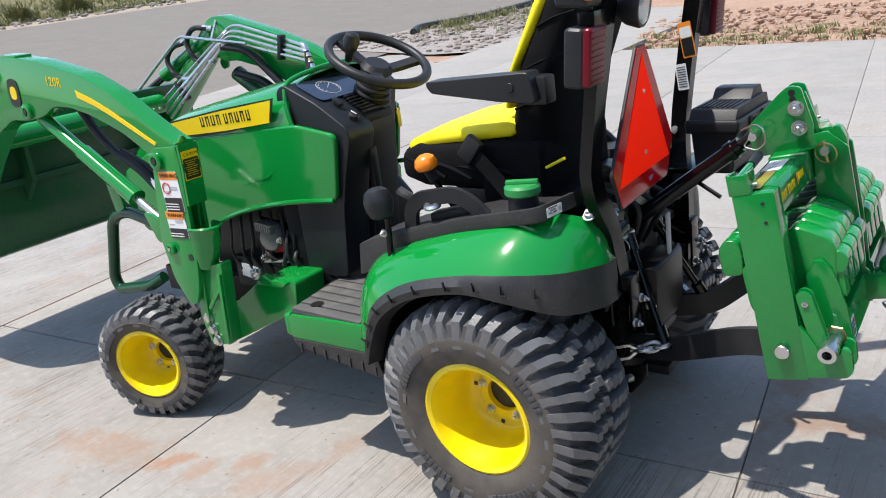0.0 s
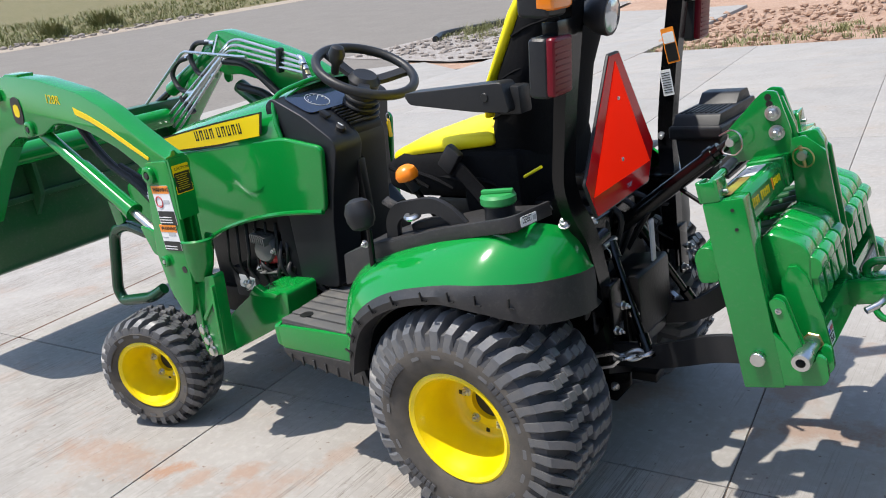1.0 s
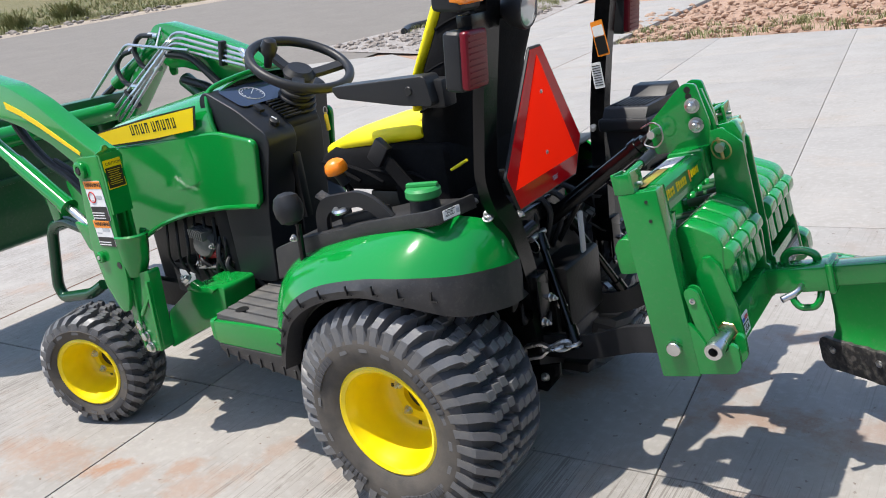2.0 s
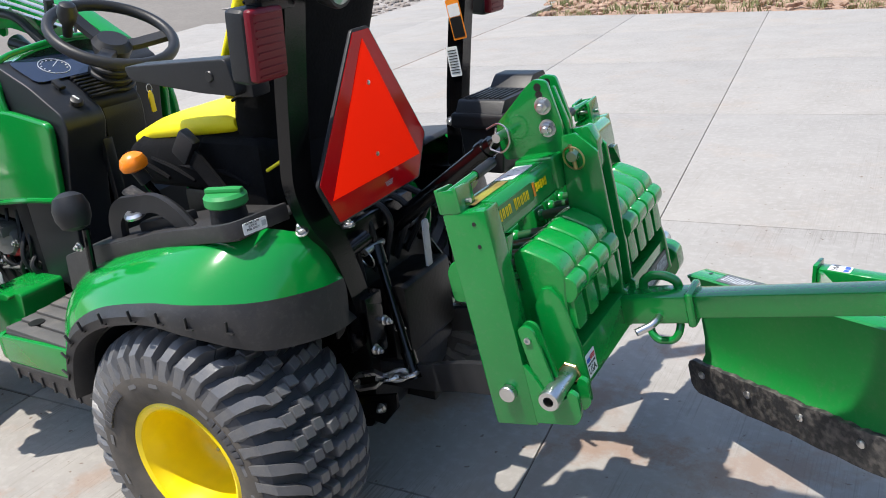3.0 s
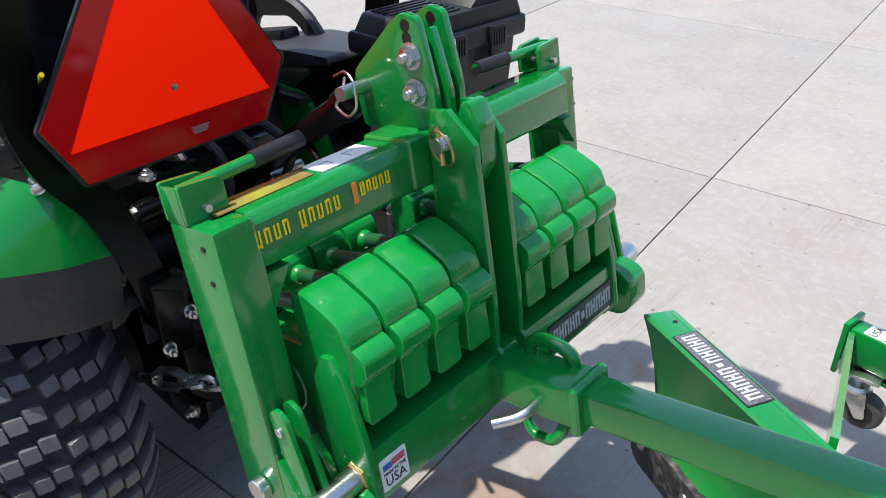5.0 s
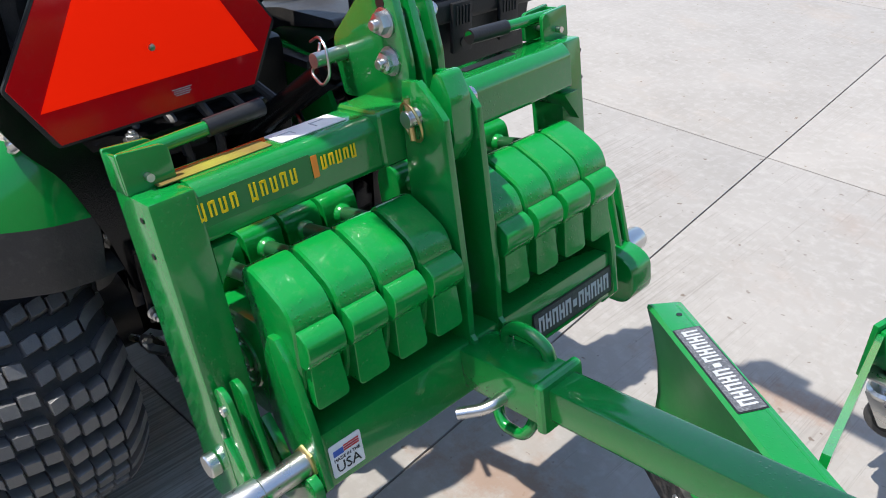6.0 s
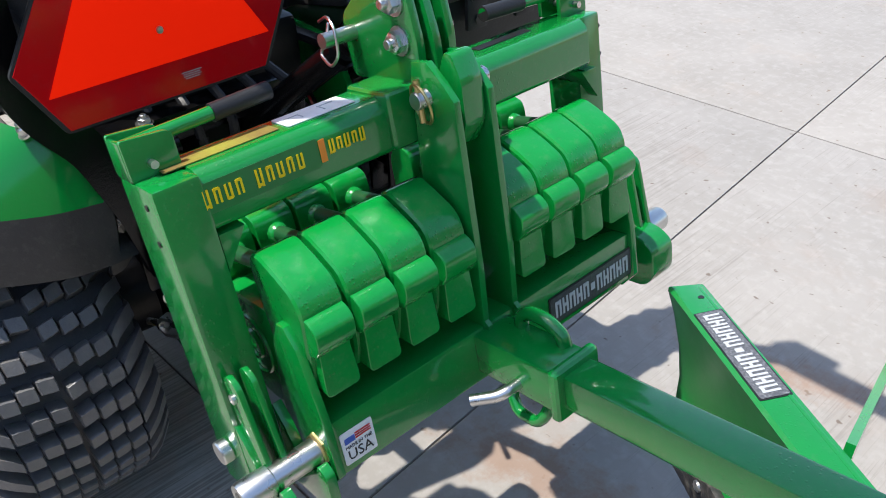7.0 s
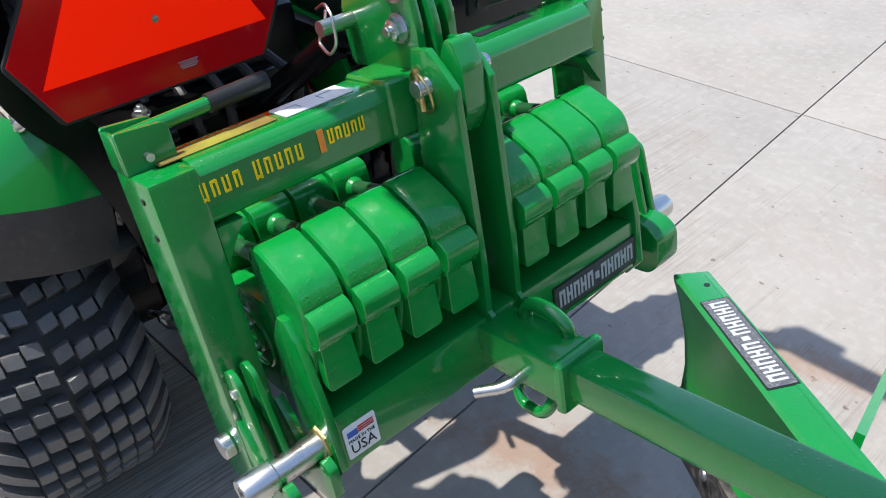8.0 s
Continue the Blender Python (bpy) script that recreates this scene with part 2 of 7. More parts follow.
        c = blend(sm2.outputs[0], 0.7, 0.94, c, stain, amount)
    L(c, b.inputs["Base Color"])
    add = N("ShaderNodeMath")
    add.operation = "ADD"
    L(n2.outputs["Fac"], add.inputs[0])
    L(n4.outputs["Fac"], add.inputs[1])
    bp = N("ShaderNodeBump")
    bp.inputs["Strength"].default_value, bp.inputs["Distance"].default_value = bump, bump_dist
    L(add.outputs[0], bp.inputs["Height"])
    L(bp.outputs["Normal"], b.inputs["Normal"])
    return m


# places where dried red mud was dragged over the slabs: x, y, two radii, turn, amount
SPILLS = ((-1.51, -0.8, 0.62, 0.2, 9, 0.5), (-1.18, -0.75, 0.2, 0.075, 50, 0.8), (-1.04, -0.76, 0.17, 0.1, 85, 0.5), (-0.9, -0.65, 0.17, 0.11, 75, 0.55), (-0.65, -0.43, 0.19, 0.11, 75, 0.35), (-0.76, -0.69, 0.36, 0.17, 50, 0.4), (0.12, 0.31, 0.3, 0.2, 40, 0.6), (1.11, 0.33, 0.5, 0.2, 30, 0.6), (0.91, 0.91, 0.45, 0.12, 15, 0.75), (0.72, 0.28, 0.4, 0.17, 15, 0.8), (0.6, 0.5, 0.26, 0.16, 60, 0.7), (1.25, -0.18, 0.3, 0.12, 60, 0.5))
CONCRETE = ground_mat("broomed_concrete", (0.317, 0.298, 0.273), (0.267, 0.250, 0.228), (0.352, 0.333, 0.308), 3.0, streak=0.7, bump=0.4, bump_dist=0.003,
                      stain=(0.3, 0.17, 0.105), stain_amount=0.55, stretch=(150, 2.2, 1), turn=radians(-10.8),
                      spills=SPILLS)
CONCRETE_WORN = ground_mat("smooth_concrete", (0.298, 0.281, 0.259), (0.259, 0.244, 0.223), (0.332, 0.316, 0.293), 3.0, streak=0.13, bump=0.25, bump_dist=0.002,
                           stain=(0.38, 0.26, 0.17), stain_amount=0.22, stretch=(150, 2.2, 1), turn=radians(-10.8), spills=SPILLS)
CONCRETE_MID = ground_mat("lightly_broomed_concrete", (0.298, 0.281, 0.259), (0.259, 0.244, 0.223), (0.332, 0.316, 0.293), 3.0, streak=0.32, bump=0.25, bump_dist=0.002,
                           stain=(0.25, 0.17, 0.125), stain_amount=0.35, stretch=(150, 2.2, 1), turn=radians(-10.8), spills=SPILLS)
JOINT = ground_mat("joint_dirt", (0.1, 0.085, 0.072), (0.12, 0.09, 0.07), (0.03, 0.03, 0.03), 12)
ROAD = ground_mat("asphalt", (0.162, 0.145, 0.126), (0.183, 0.166, 0.144), (0.136, 0.123, 0.107), 1.2, bump=0.3)
DIRT = ground_mat("red_dirt", (0.36, 0.24, 0.17), (0.27, 0.165, 0.11), (0.45, 0.33, 0.25), 1.6, bump=0.8, bump_dist=0.04)
GRAVEL = ground_mat("gravel", (0.34, 0.31, 0.28), (0.22, 0.19, 0.17), (0.48, 0.45, 0.42), 8, bump=0.9, bump_dist=0.03)
SAND = ground_mat("sandy_verge", (0.32, 0.27, 0.21), (0.24, 0.195, 0.15), (0.4, 0.345, 0.28), 1.6, bump=0.8, bump_dist=0.03)
MEADOW = ground_mat("dry_meadow", (0.15, 0.125, 0.06), (0.09, 0.092, 0.036), (0.23, 0.19, 0.11), 1.2, bump=0.8, bump_dist=0.05)
ROCK = ground_mat("stone", (0.25, 0.215, 0.185), (0.17, 0.14, 0.12), (0.33, 0.3, 0.27), 10, bump=0.7)
BLADE_LEAF = mat("weed_leaf", (0.13, 0.14, 0.04), 0.6, spots=0.8, spot_scale=3, spot_colour=(0.3, 0.25, 0.12))


# ---- mesh helpers ----
BASES = {}
FIT = {"all": None}      # a last transform of a whole group of parts, such as the body over the axles


def thing(name, base, label, category, group="", kind=""):
    ob = new(name)
    ob.location = base
    ob.empty_display_size = 0.1
    BASES[ob.name] = Vector(base)
    return tagged(ob, label, category, group, kind)


def part(name, bm, material, parent, label="", smooth=35, m=None):
    """Links a bmesh, given in world metres, as one mesh under a thing or a part."""
    if m is not None:
        bm.transform(m)
    if FIT["all"] is not None:
        bm.transform(FIT["all"])
    base = BASES[parent.name] if parent else Vector((0, 0, 0))
    bmesh.ops.recalc_face_normals(bm, faces=bm.faces)
    bmesh.ops.translate(bm, verts=bm.verts, vec=-base)
    me = bpy.data.meshes.new(name)
    bm.to_mesh(me)
    bm.free()
    for mm in (material if isinstance(material, (list, tuple)) else [material]):
        me.materials.append(mm)
    if smooth:
        me.polygons.foreach_set("use_smooth", [True] * len(me.polygons))
        me.set_sharp_from_angle(angle=radians(smooth))
    ob = new(name, me)
    if parent:
        ob.parent = parent
        BASES[ob.name] = base
    if label:
        tagged(ob, label)
    return ob


def B():
    return bmesh.new()


def bev(bm, w, seg=2, angle=30, verts=None):
    if w <= 0:
        return bm
    bmesh.ops.recalc_face_normals(bm, faces=bm.faces)
    es = [e for e in bm.edges if len(e.link_faces) == 2 and e.calc_face_angle(0) > radians(angle)]
    bmesh.ops.bevel(bm, geom=es, offset=w, segments=seg, profile=0.6, affect="EDGES", clamp_overlap=True)
    return bm


def merge(bm, other):
    me = bpy.data.meshes.new("tmp")
    other.to_mesh(me)
    other.free()
    bm.from_mesh(me)
    bpy.data.meshes.remove(me)
    return bm


def box(c, s, w=0.004, rot=(0, 0, 0), seg=2):
    bm = B()
    bmesh.ops.create_cube(bm, size=1.0, matrix=pose(*c, *rot) @ Matrix.Diagonal((*s, 1)))
    return bev(bm, w, seg)


def box2(a, b, w=0.004, seg=2):
    """A box from corner a to corner b."""
    c = [(p + q) / 2 for p, q in zip(a, b)]
    return box(c, [abs(q - p) for p, q in zip(a, b)], w, seg=seg)


def plate(pts, axis, a, b, w=0.003, seg=2):
    """A polygon in the plane across axis (y: pts are x, z; x: y, z; z: x, y), from a to b along it."""
    bm = B()

    def at(p, q, h):
        return {"y": (p, h, q), "x": (h, p, q), "z": (p, q, h)}[axis]
    v0 = [bm.verts.new(at(p, q, a)) for p, q in pts]
    v1 = [bm.verts.new(at(p, q, b)) for p, q in pts]
    bm.faces.new(v0)
    bm.faces.new(v1[::-1])
    n = len(pts)
    for i in range(n):
        bm.faces.new((v0[i], v1[i], v1[(i + 1) % n], v0[(i + 1) % n]))
    return bev(bm, w, seg)


def rounded(pts, r, n=4):
    """The polygon with its corners rounded to r."""
    out = []
    k = len(pts)
    for i in range(k):
        p, a, b = Vector(pts[i]), Vector(pts[i - 1]), Vector(pts[(i + 1) % k])
        da, db = (a - p), (b - p)
        q = min(r, da.length * 0.45, db.length * 0.45)
        s, e = p + da.normalized() * q, p + db.normalized() * q
        for j in range(n + 1):
            t = j / n
            v = s * (1 - t) ** 2 + p * 2 * t * (1 - t) + e * t * t
            out.append(tuple(v))
    return out


def bent(pts, r=0.03, n=5):
    """A polyline with rounded corners."""
    pts = [Vector(p) for p in pts]
    out = [pts[0]]
    for i in range(1, len(pts) - 1):
        p, a, b = pts[i], pts[i - 1], pts[i + 1]
        q = min(r, (a - p).length * 0.45, (b - p).length * 0.45)
        s, e = p + (a - p).normalized() * q, p + (b - p).normalized() * q
        for j in range(n + 1):
            t = j / n
            out.append(s * (1 - t) ** 2 + p * 2 * t * (1 - t) + e * t * t)
    out.append(pts[-1])
    return out


def sweep(pts, shape, up=(0, 0, 1), closed=False, cap=True):
    """A cross-section (2D ring) swept along a polyline."""
    bm = B()
    pts = [Vector(p) for p in pts]
    n = len(pts)
    rings = []
    up = Vector(up)
    for i, p in enumerate(pts):
        if closed:
            d = pts[(i + 1) % n] - pts[i - 1]
        else:
            d = pts[min(i + 1, n - 1)] - pts[max(i - 1, 0)]
        d.normalize()
        side = d.cross(up)
        if side.length < 1e-3:
            side = d.cross(Vector((1, 0.2, 0)))
        side.normalize()
        u = side.cross(d).normalized()
        up = u
        rings.append([bm.verts.new(p + side * a + u * b) for a, b in shape])
    k = len(shape)
    for i in range(n if closed else n - 1):
        r0, r1 = rings[i], rings[(i + 1) % n]
        for j in range(k):
            bm.faces.new((r0[j], r0[(j + 1) % k], r1[(j + 1) % k], r1[j]))
    if cap and not closed:
        bm.faces.new(rings[0][::-1])
        bm.faces.new(rings[-1])
    return bm


def circle(r, n=10):
    return [(r * math.cos(2 * math.pi * i / n), r * math.sin(2 * math.pi * i / n)) for i in range(n)]


def tube(pts, r, n=10, bend=0.0):
    return sweep(bent(pts, bend) if bend else pts, circle(r, n))


def ring(c, R, r, normal, n=28, m=8):
    nrm = Vector(normal).normalized()
    a = nrm.orthogonal().normalized()
    b = nrm.cross(a)
    return sweep([Vector(c) + a * R * math.cos(2 * math.pi * i / n) + b * R * math.sin(2 * math.pi * i / n) for i in range(n)], circle(r, m), up=nrm, closed=True)


def lathe(profile, c, axis, seg=40, caps=True):
    """Rings of (radius, distance along axis) round the axis through c."""
    bm = B()
    ax = Vector(axis).normalized()
    a = ax.orthogonal().normalized()
    b = ax.cross(a)
    rows = []
    for r, h in profile:
        rows.append([bm.verts.new(Vector(c) + ax * h + (a * math.cos(2 * math.pi * i / seg) + b * math.sin(2 * math.pi * i / seg)) * r) for i in range(seg)])
    for p, q in zip(rows, rows[1:]):
        for i in range(seg):
            bm.faces.new((p[i], p[(i + 1) % seg], q[(i + 1) % seg], q[i]))
    if caps:
        bm.faces.new(rows[0][::-1])
        bm.faces.new(rows[-1])
    return bm


def bolt(c, axis, r=0.012, h=0.012, washer=True, stud=True):
    """A hexagon head with its washer and the end of its thread."""
    bm = lathe([(r * 0.9, 0), (r, 0.001), (r, h - 0.001), (r * 0.86, h)], c, axis, 6)
    if washer:
        merge(bm, lathe([(r * 1.35, -0.001), (r * 1.35, 0.002)], c, axis, 18))
    if stud:
        merge(bm, lathe([(r * 0.5, h), (r * 0.5, h * 1.5), (r * 0.4, h * 1.6)], c, axis, 12))
    return bm


def loft(rows, closed=False):
    """Faces between rows of points of equal length."""
    bm = B()
    vs = [[bm.verts.new(p) for p in r] for r in rows]
    for p, q in zip(vs, vs[1:]):
        for i in range(len(p) if closed else len(p) - 1):
            j = (i + 1) % len(p)
            bm.faces.new((p[i], p[j], q[j], q[i]))
    return bm


def thick(bm, t):
    """Gives a sheet a thickness."""
    bmesh.ops.recalc_face_normals(bm, faces=bm.faces)
    bmesh.ops.solidify(bm, geom=bm.faces[:], thickness=t)
    return bm


def catmull(pts, n=6):
    pts = [Vector(p) for p in pts]
    q = [pts[0] * 2 - pts[1]] + pts + [pts[-1] * 2 - pts[-2]]
    out = []
    for i in range(1, len(q) - 2):
        for j in range(n):
            t = j / n
            a, b, c, d = q[i - 1:i + 3]
            out.append(0.5 * ((2 * b) + (c - a) * t + (2 * a - 5 * b + 4 * c - d) * t * t + (3 * b - a - 3 * c + d) * t ** 3))
    out.append(pts[-1])
    return out


def words(text, size, m, material, parent, name="lettering", label="", depth=0.0006):
    """Lettering in the built-in font: x along the line, y up, on the plane of m."""
    cu = bpy.data.curves.new(name, "FONT")
    cu.body, cu.size, cu.extrude = text, size, depth
    cu.align_x, cu.align_y = "CENTER", "CENTER"
    cu.resolution_u = 2
    tmp = bpy.data.objects.new("tmp", cu)
    me = bpy.data.meshes.new_from_object(tmp)
    bpy.data.objects.remove(tmp)
    bm = B()
    bm.from_mesh(me)
    bpy.data.meshes.remove(me)
    return part(name, bm, material, parent, label, smooth=0, m=m)


def patch(w, h, m, material, parent, name, label="", t=0.0012, r=0.003):
    """A thin sticker w by h on the plane of m."""
    bm = plate(rounded([(-w / 2, -h / 2), (w / 2, -h / 2), (w / 2, h / 2), (-w / 2, h / 2)], r, 2), "z", 0, t, 0)
    return part(name, bm, material, parent, label, smooth=0, m=m)


def bars(rows, m, material, parent, name="print_bar"):
    """Unreadable print: small raised bars (x, y, width, height) on one sticker."""
    for x, y, w, h in rows:
        part(name, box((x, y, 0.0017), (w, h, 0.0008), 0), material, parent, smooth=0, m=m)


def plane(origin, right, up):
    """The pose of a plane by its origin, the way along its lines and the way up."""
    r = Vector(right).normalized()
    n = r.cross(Vector(up)).normalized()
    u = n.cross(r)
    return Matrix(((r.x, u.x, n.x, origin[0]), (r.y, u.y, n.y, origin[1]), (r.z, u.z, n.z, origin[2]), (0, 0, 0, 1)))


# ---- the ground ----
def height(x, y):
    """The street climbs away from the driveway."""
    return 0.09 * max(0.0, -0.88 * x + 0.475 * y - 14.5)


def sheet(name, pts, material, lift, parent, n=14, label=""):
    """A four-cornered piece of ground that follows the height of the land."""
    a, b, c, d = (Vector((*p, 0)) for p in pts)
    rows = []
    for i in range(n + 1):
        s = i / n
        row = []
        for j in range(n + 1):
            t = j / n
            p = (a * (1 - t) + b * t) * (1 - s) + (d * (1 - t) + c * t) * s
            row.append((p.x, p.y, height(p.x, p.y) + lift))
        rows.append(row)
    bm = loft(rows)
    ob = part(name, bm, material, parent, label, smooth=60)
    return ob


def steps(*runs):
    """Coordinates in runs of (start, end, step)."""
    out = []
    for a, b, d in runs:
        out += list(np.arange(a, b, d))
    return out + [runs[-1][1]]


gx = steps((-420, -60, 30), (-60, 24, 1.0), (24, 320, 30))
gy = steps((-320, -30, 30), (-30, 60, 1.0), (60, 420, 30))
ground = part("ground", loft([[(x, y, height(x, y) - 0.07) for y in gy] for x in gx]), DIRT, None, smooth=60)
tagged(ground, "bare reddish earth with scattered stones around the driveway", "ground", kind="structure")
meadow = sheet("meadow", [(-53.8, -60), (-22.0, 60), (-150, 250), (-320, -60)], MEADOW, -0.03, None, 50)
tagged(meadow, "dry grass verge beyond the street", "grass", kind="structure")
verge = sheet("verge", [(-53.0, -60), (-21.2, 60), (-23.2, 60), (-55.0, -60)], SAND, -0.018, None, 60)
tagged(verge, "sandy strip with small stones along the street", "verge", kind="structure")
road = sheet("road", [(-10.0, -60), (-11.5, 60), (-21.5, 60), (-53.3, -60)], ROAD, -0.025, None, 100)
tagged(road, "plain grey street surface beside the driveway", "road", kind="structure")
gravel = sheet("gravel_strip", [(-13.3, 13.1), (-8.4, 12.6), (-9.3, 22), (-11.2, 22)], GRAVEL, -0.012, None, 30)
tagged(gravel, "grey gravel and rubble strip along the kerb", "gravel", kind="structure")

driveway = thing("pavement", (0, 0, 0), "pale broom-finished concrete driveway slabs with saw-cut joints", "driveway", kind="structure")


def slab_corner(i, j):
    """Where the long joint i meets the cross joint j; the last row ends at the earth."""
    y0 = -0.128 + 2.21 * j
    x0 = 0.535 + (1.87 if i > -2 else 1.92) * i
    if j >= 5 and i > -2:
        y0 = 10.25 - 0.19 * x0
    if j == 5 and i < -4:
        y0 = 12.6 if i == -5 else 11.3
    x = x0 + 0.01 - 0.096 * y0
    return Vector((x, y0 + 0.045 * x * (j < 5), 0))


bed = [slab_corner(i, j) for i, j in ((-6, -4), (5, -4), (5, 5), (-2, 5), (-6, 5))]
part("joint_bed", plate([p.to_2d()[:] for p in bed], "z", -0.1, -0.006, 0), JOINT, driveway, smooth=0)
for i in range(-6, 5):
    for j in range(-4, 9):
        if j >= 5 and i not in (-4, -3):
            continue
        c = [slab_corner(i, j), slab_corner(i + 1, j), slab_corner(i + 1, j + 1), slab_corner(i, j + 1)]
        mid = sum(c, Vector()) / 4
        gap = 0.0026 if i != -2 else 0.0045
        q = [p + (mid - p).normalized() * gap * 1.4 for p in c]
        bm = plate([(p.x, p.y) for p in q], "z", -0.09, 0, 0.0025, 2)
        for v in bm.verts:
            v.co.z += height(v.co.x, v.co.y)
        part("slab", bm, CONCRETE_WORN if j >= 1 or (i >= 1 and j >= 0) else (CONCRETE_MID if j == 0 and i in (-1, 0) else CONCRETE), driveway, smooth=30)

# reddish filler board in the wide joint beside the loader
for j in range(-4, 5):
    a, b = slab_corner(-2, j), slab_corner(-2, j + 1)
    d = (b - a).normalized()
    n = Vector((d.y, -d.x, 0)) * 0.007
    part("joint_board", plate([(a - n).to_2d()[:], (a + n).to_2d()[:], (b + n).to_2d()[:], (b - n).to_2d()[:]], "z", -0.02, 0.0015, 0), EXPANSION, driveway, smooth=0)

# unseen walls added on the sides not looked at, to cut low sky light
LIGHT_BLOCK = ground_mat("tan_light_block", (0.2, 0.17, 0.14), (0.17, 0.145, 0.12), (0.23, 0.2, 0.165), 2.0, bump=0.3, bump_dist=0.003)
block_s = part("light_block_south", box2((-7, -9.9, -0.1), (10.2, -9.6, 4.2), 0.01), LIGHT_BLOCK, None)
tagged(block_s, "unseen tan wall added beside the driveway to cut sky light", "wall", kind="structure")
block_e = part("light_block_east", box2((9.9, -9.59, -0.1), (10.2, 9, 4.2), 0.01), LIGHT_BLOCK, None)
tagged(block_e, "unseen tan wall added across the driveway to cut sky light", "wall", kind="structure")

# ---- quick hitch, weight bracket and blade, all tilted with the lift arms ----
HM = pose(0.7031, 0.0696, 0.4812, 0.49, -9.64, -0.08)      # u backwards, v to the tractor's right, w up
UP_H = HM.to_3x3() @ Vector((0, 0, 1))
BACK_H = HM.to_3x3() @ Vector((1, 0, 0))


def hp(u, v, w):
    return tuple(HM @ Vector((u, v, w)))


hitch = thing("quick_hitch", hp(0.05, 0, -0.01), "green steel quick hitch frame on the tractor's lift arms", "quick hitch")


def hpart(name, bm, material, parent, label="", smooth=35):
    return part(name, bm, material, parent, label, smooth, m=HM)


# uprights, cross tube
for side in (-1, 1):
    y0, y1 = (-0.394, -0.336) if side < 0 else (0.374, 0.318)
    up = box2((-0.02, min(y0, y1), -0.02), (0.073 if side < 0 else 0.05, max(y0, y1), 0.437), 0.006)
    upright = hpart("upright", up, GREEN_WELD, hitch)
    # hook jaw behind the upright
    if side > 0:
        pts = rounded([(0.045, -0.02), (0.15, -0.02), (0.172, 0.004), (0.172, 0.055), (0.15, 0.072), (0.045, 0.09)], 0.014)
        hpart("lower_hook", plate(pts, "y", 0.33, 0.386, 0.006, 3), GREEN_WELD, hitch)
    for yy in (side * 0.385, side * 0.33) if side < 0 else ():
        pts = rounded([(0.07, -0.014), (0.155, -0.014), (0.17, 0.002), (0.172, 0.05), (0.155, 0.062), (0.148, 0.044), (0.11, 0.04), (0.09, 0.09), (0.07, 0.12)], 0.008)
        hpart("lower_hook", plate(pts, "y", yy - 0.007, yy + 0.007, 0.002), GREEN_WELD, hitch)
    # lock plates with their rivet
    for k, yy in enumerate((side * 0.383, side * 0.362)):
        pts = rounded([(0.092, 0.05), (0.132, 0.045), (0.108, 0.19), (0.09, 0.2), (0.074, 0.19)], 0.012)
        hpart("lock_plate", plate(pts, "y", yy - 0.004, yy + 0.004, 0.0015), GREEN_WELD, hitch)
    hpart("rivet", lathe([(0.007, -0.004), (0.007, 0.003), (0.0035, 0.004), (0.003, 0.0)], (0.093, side * 0.388, 0.168), (0, side, 0), 16), ZINC, hitch)
    # draft pin head
    hpart("draft_pin", lathe([(0.015, 0), (0.017, 0.002), (0.017, 0.014), (0.0155, 0.016)], (0.029, y0, 0.058), (0, side, 0), 24), ZINC, hitch, "round zinc draft pin head")
    # ear with lever
    e0 = y0
    for du in (-0.02, 0.02):
        pts = rounded([(e0, 0.436), (e0 - side * 0.06, 0.436), (e0 - side * 0.06, 0.476), (e0 - side * 0.054, 0.482), (e0, 0.486)], 0.004)
        hpart("lever_ear", plate(pts, "x", du - 0.004, du + 0.004, 0.0015), GREEN_WELD, hitch)
    hpart("ear_web", box2((-0.02, min(e0, e0 - side * 0.006), 0.436), (0.02, max(e0, e0 - side * 0.006), 0.482), 0.002), GREEN_WELD, hitch)
    hpart("ear_pin", tube([(-0.03, e0 - side * 0.027, 0.452), (0.034, e0 - side * 0.027, 0.452)], 0.005, 12), ZINC, hitch)
    lever = hpart("lever", tube([(0.0, e0 - side * 0.01, 0.472), (-0.002, e0 - side * 0.2, 0.478)], 0.009, 14), GREEN_WELD, hitch)
    hpart("lever_grip", tube([(-0.001, e0 - side * 0.12, 0.4755), (-0.002, e0 - side * 0.2, 0.4785)], 0.0115, 14), PLASTIC, lever, "black rubber lever grip")
    # vertical holes in the outer face
    for w in (0.368, 0.413):
        hpart("hole", lathe([(0.004, -0.002), (0.004, 0.0015)], (0.045, y0, w), (0, side, 0), 12), LABEL_BLACK, upright)
    # inner corner gusset
    g = side * 0.336
    hpart("corner_gusset", plate([(g, 0.36), (g - side * 0.035, 0.36), (g, 0.31)], "x", 0.0, 0.07, 0.002), GREEN_WELD, hitch)

cross = hpart("cross_tube", plate(rounded([(-0.014, 0.366), (0.066, 0.366), (0.07, 0.372), (0.07, 0.424), (0.056, 0.439), (-0.014, 0.439)], 0.008), "y", -0.337, 0.322, 0.002), GREEN_WELD, hitch)
# bars in place of the maker's name, a white card and an old faded sticker
NM = HM @ plane((0.0705, -0.238, 0.406), (0, 1, 0), (0, 0, 1))
NM = NM @ Matrix.Translation((-0.016, 0, 0)) @ Matrix.Diagonal((0.855, 1.1, 1, 1))
letter = 0.0165
rows = []
for k, (x0, n) in enumerate(((-0.098, 4), (-0.018, 5))):
    for q in range(n):
        x = x0 + letter * q
        rows += [(x - 0.0035, 0, 0.0032, 0.0165 + 0.004 * (q == 0)), (x + 0.0035, 0, 0.0032, 0.0165 + 0.004 * (q == 0)), (x, 0.0075 if q % 2 else -0.0075, 0.008, 0.003)]
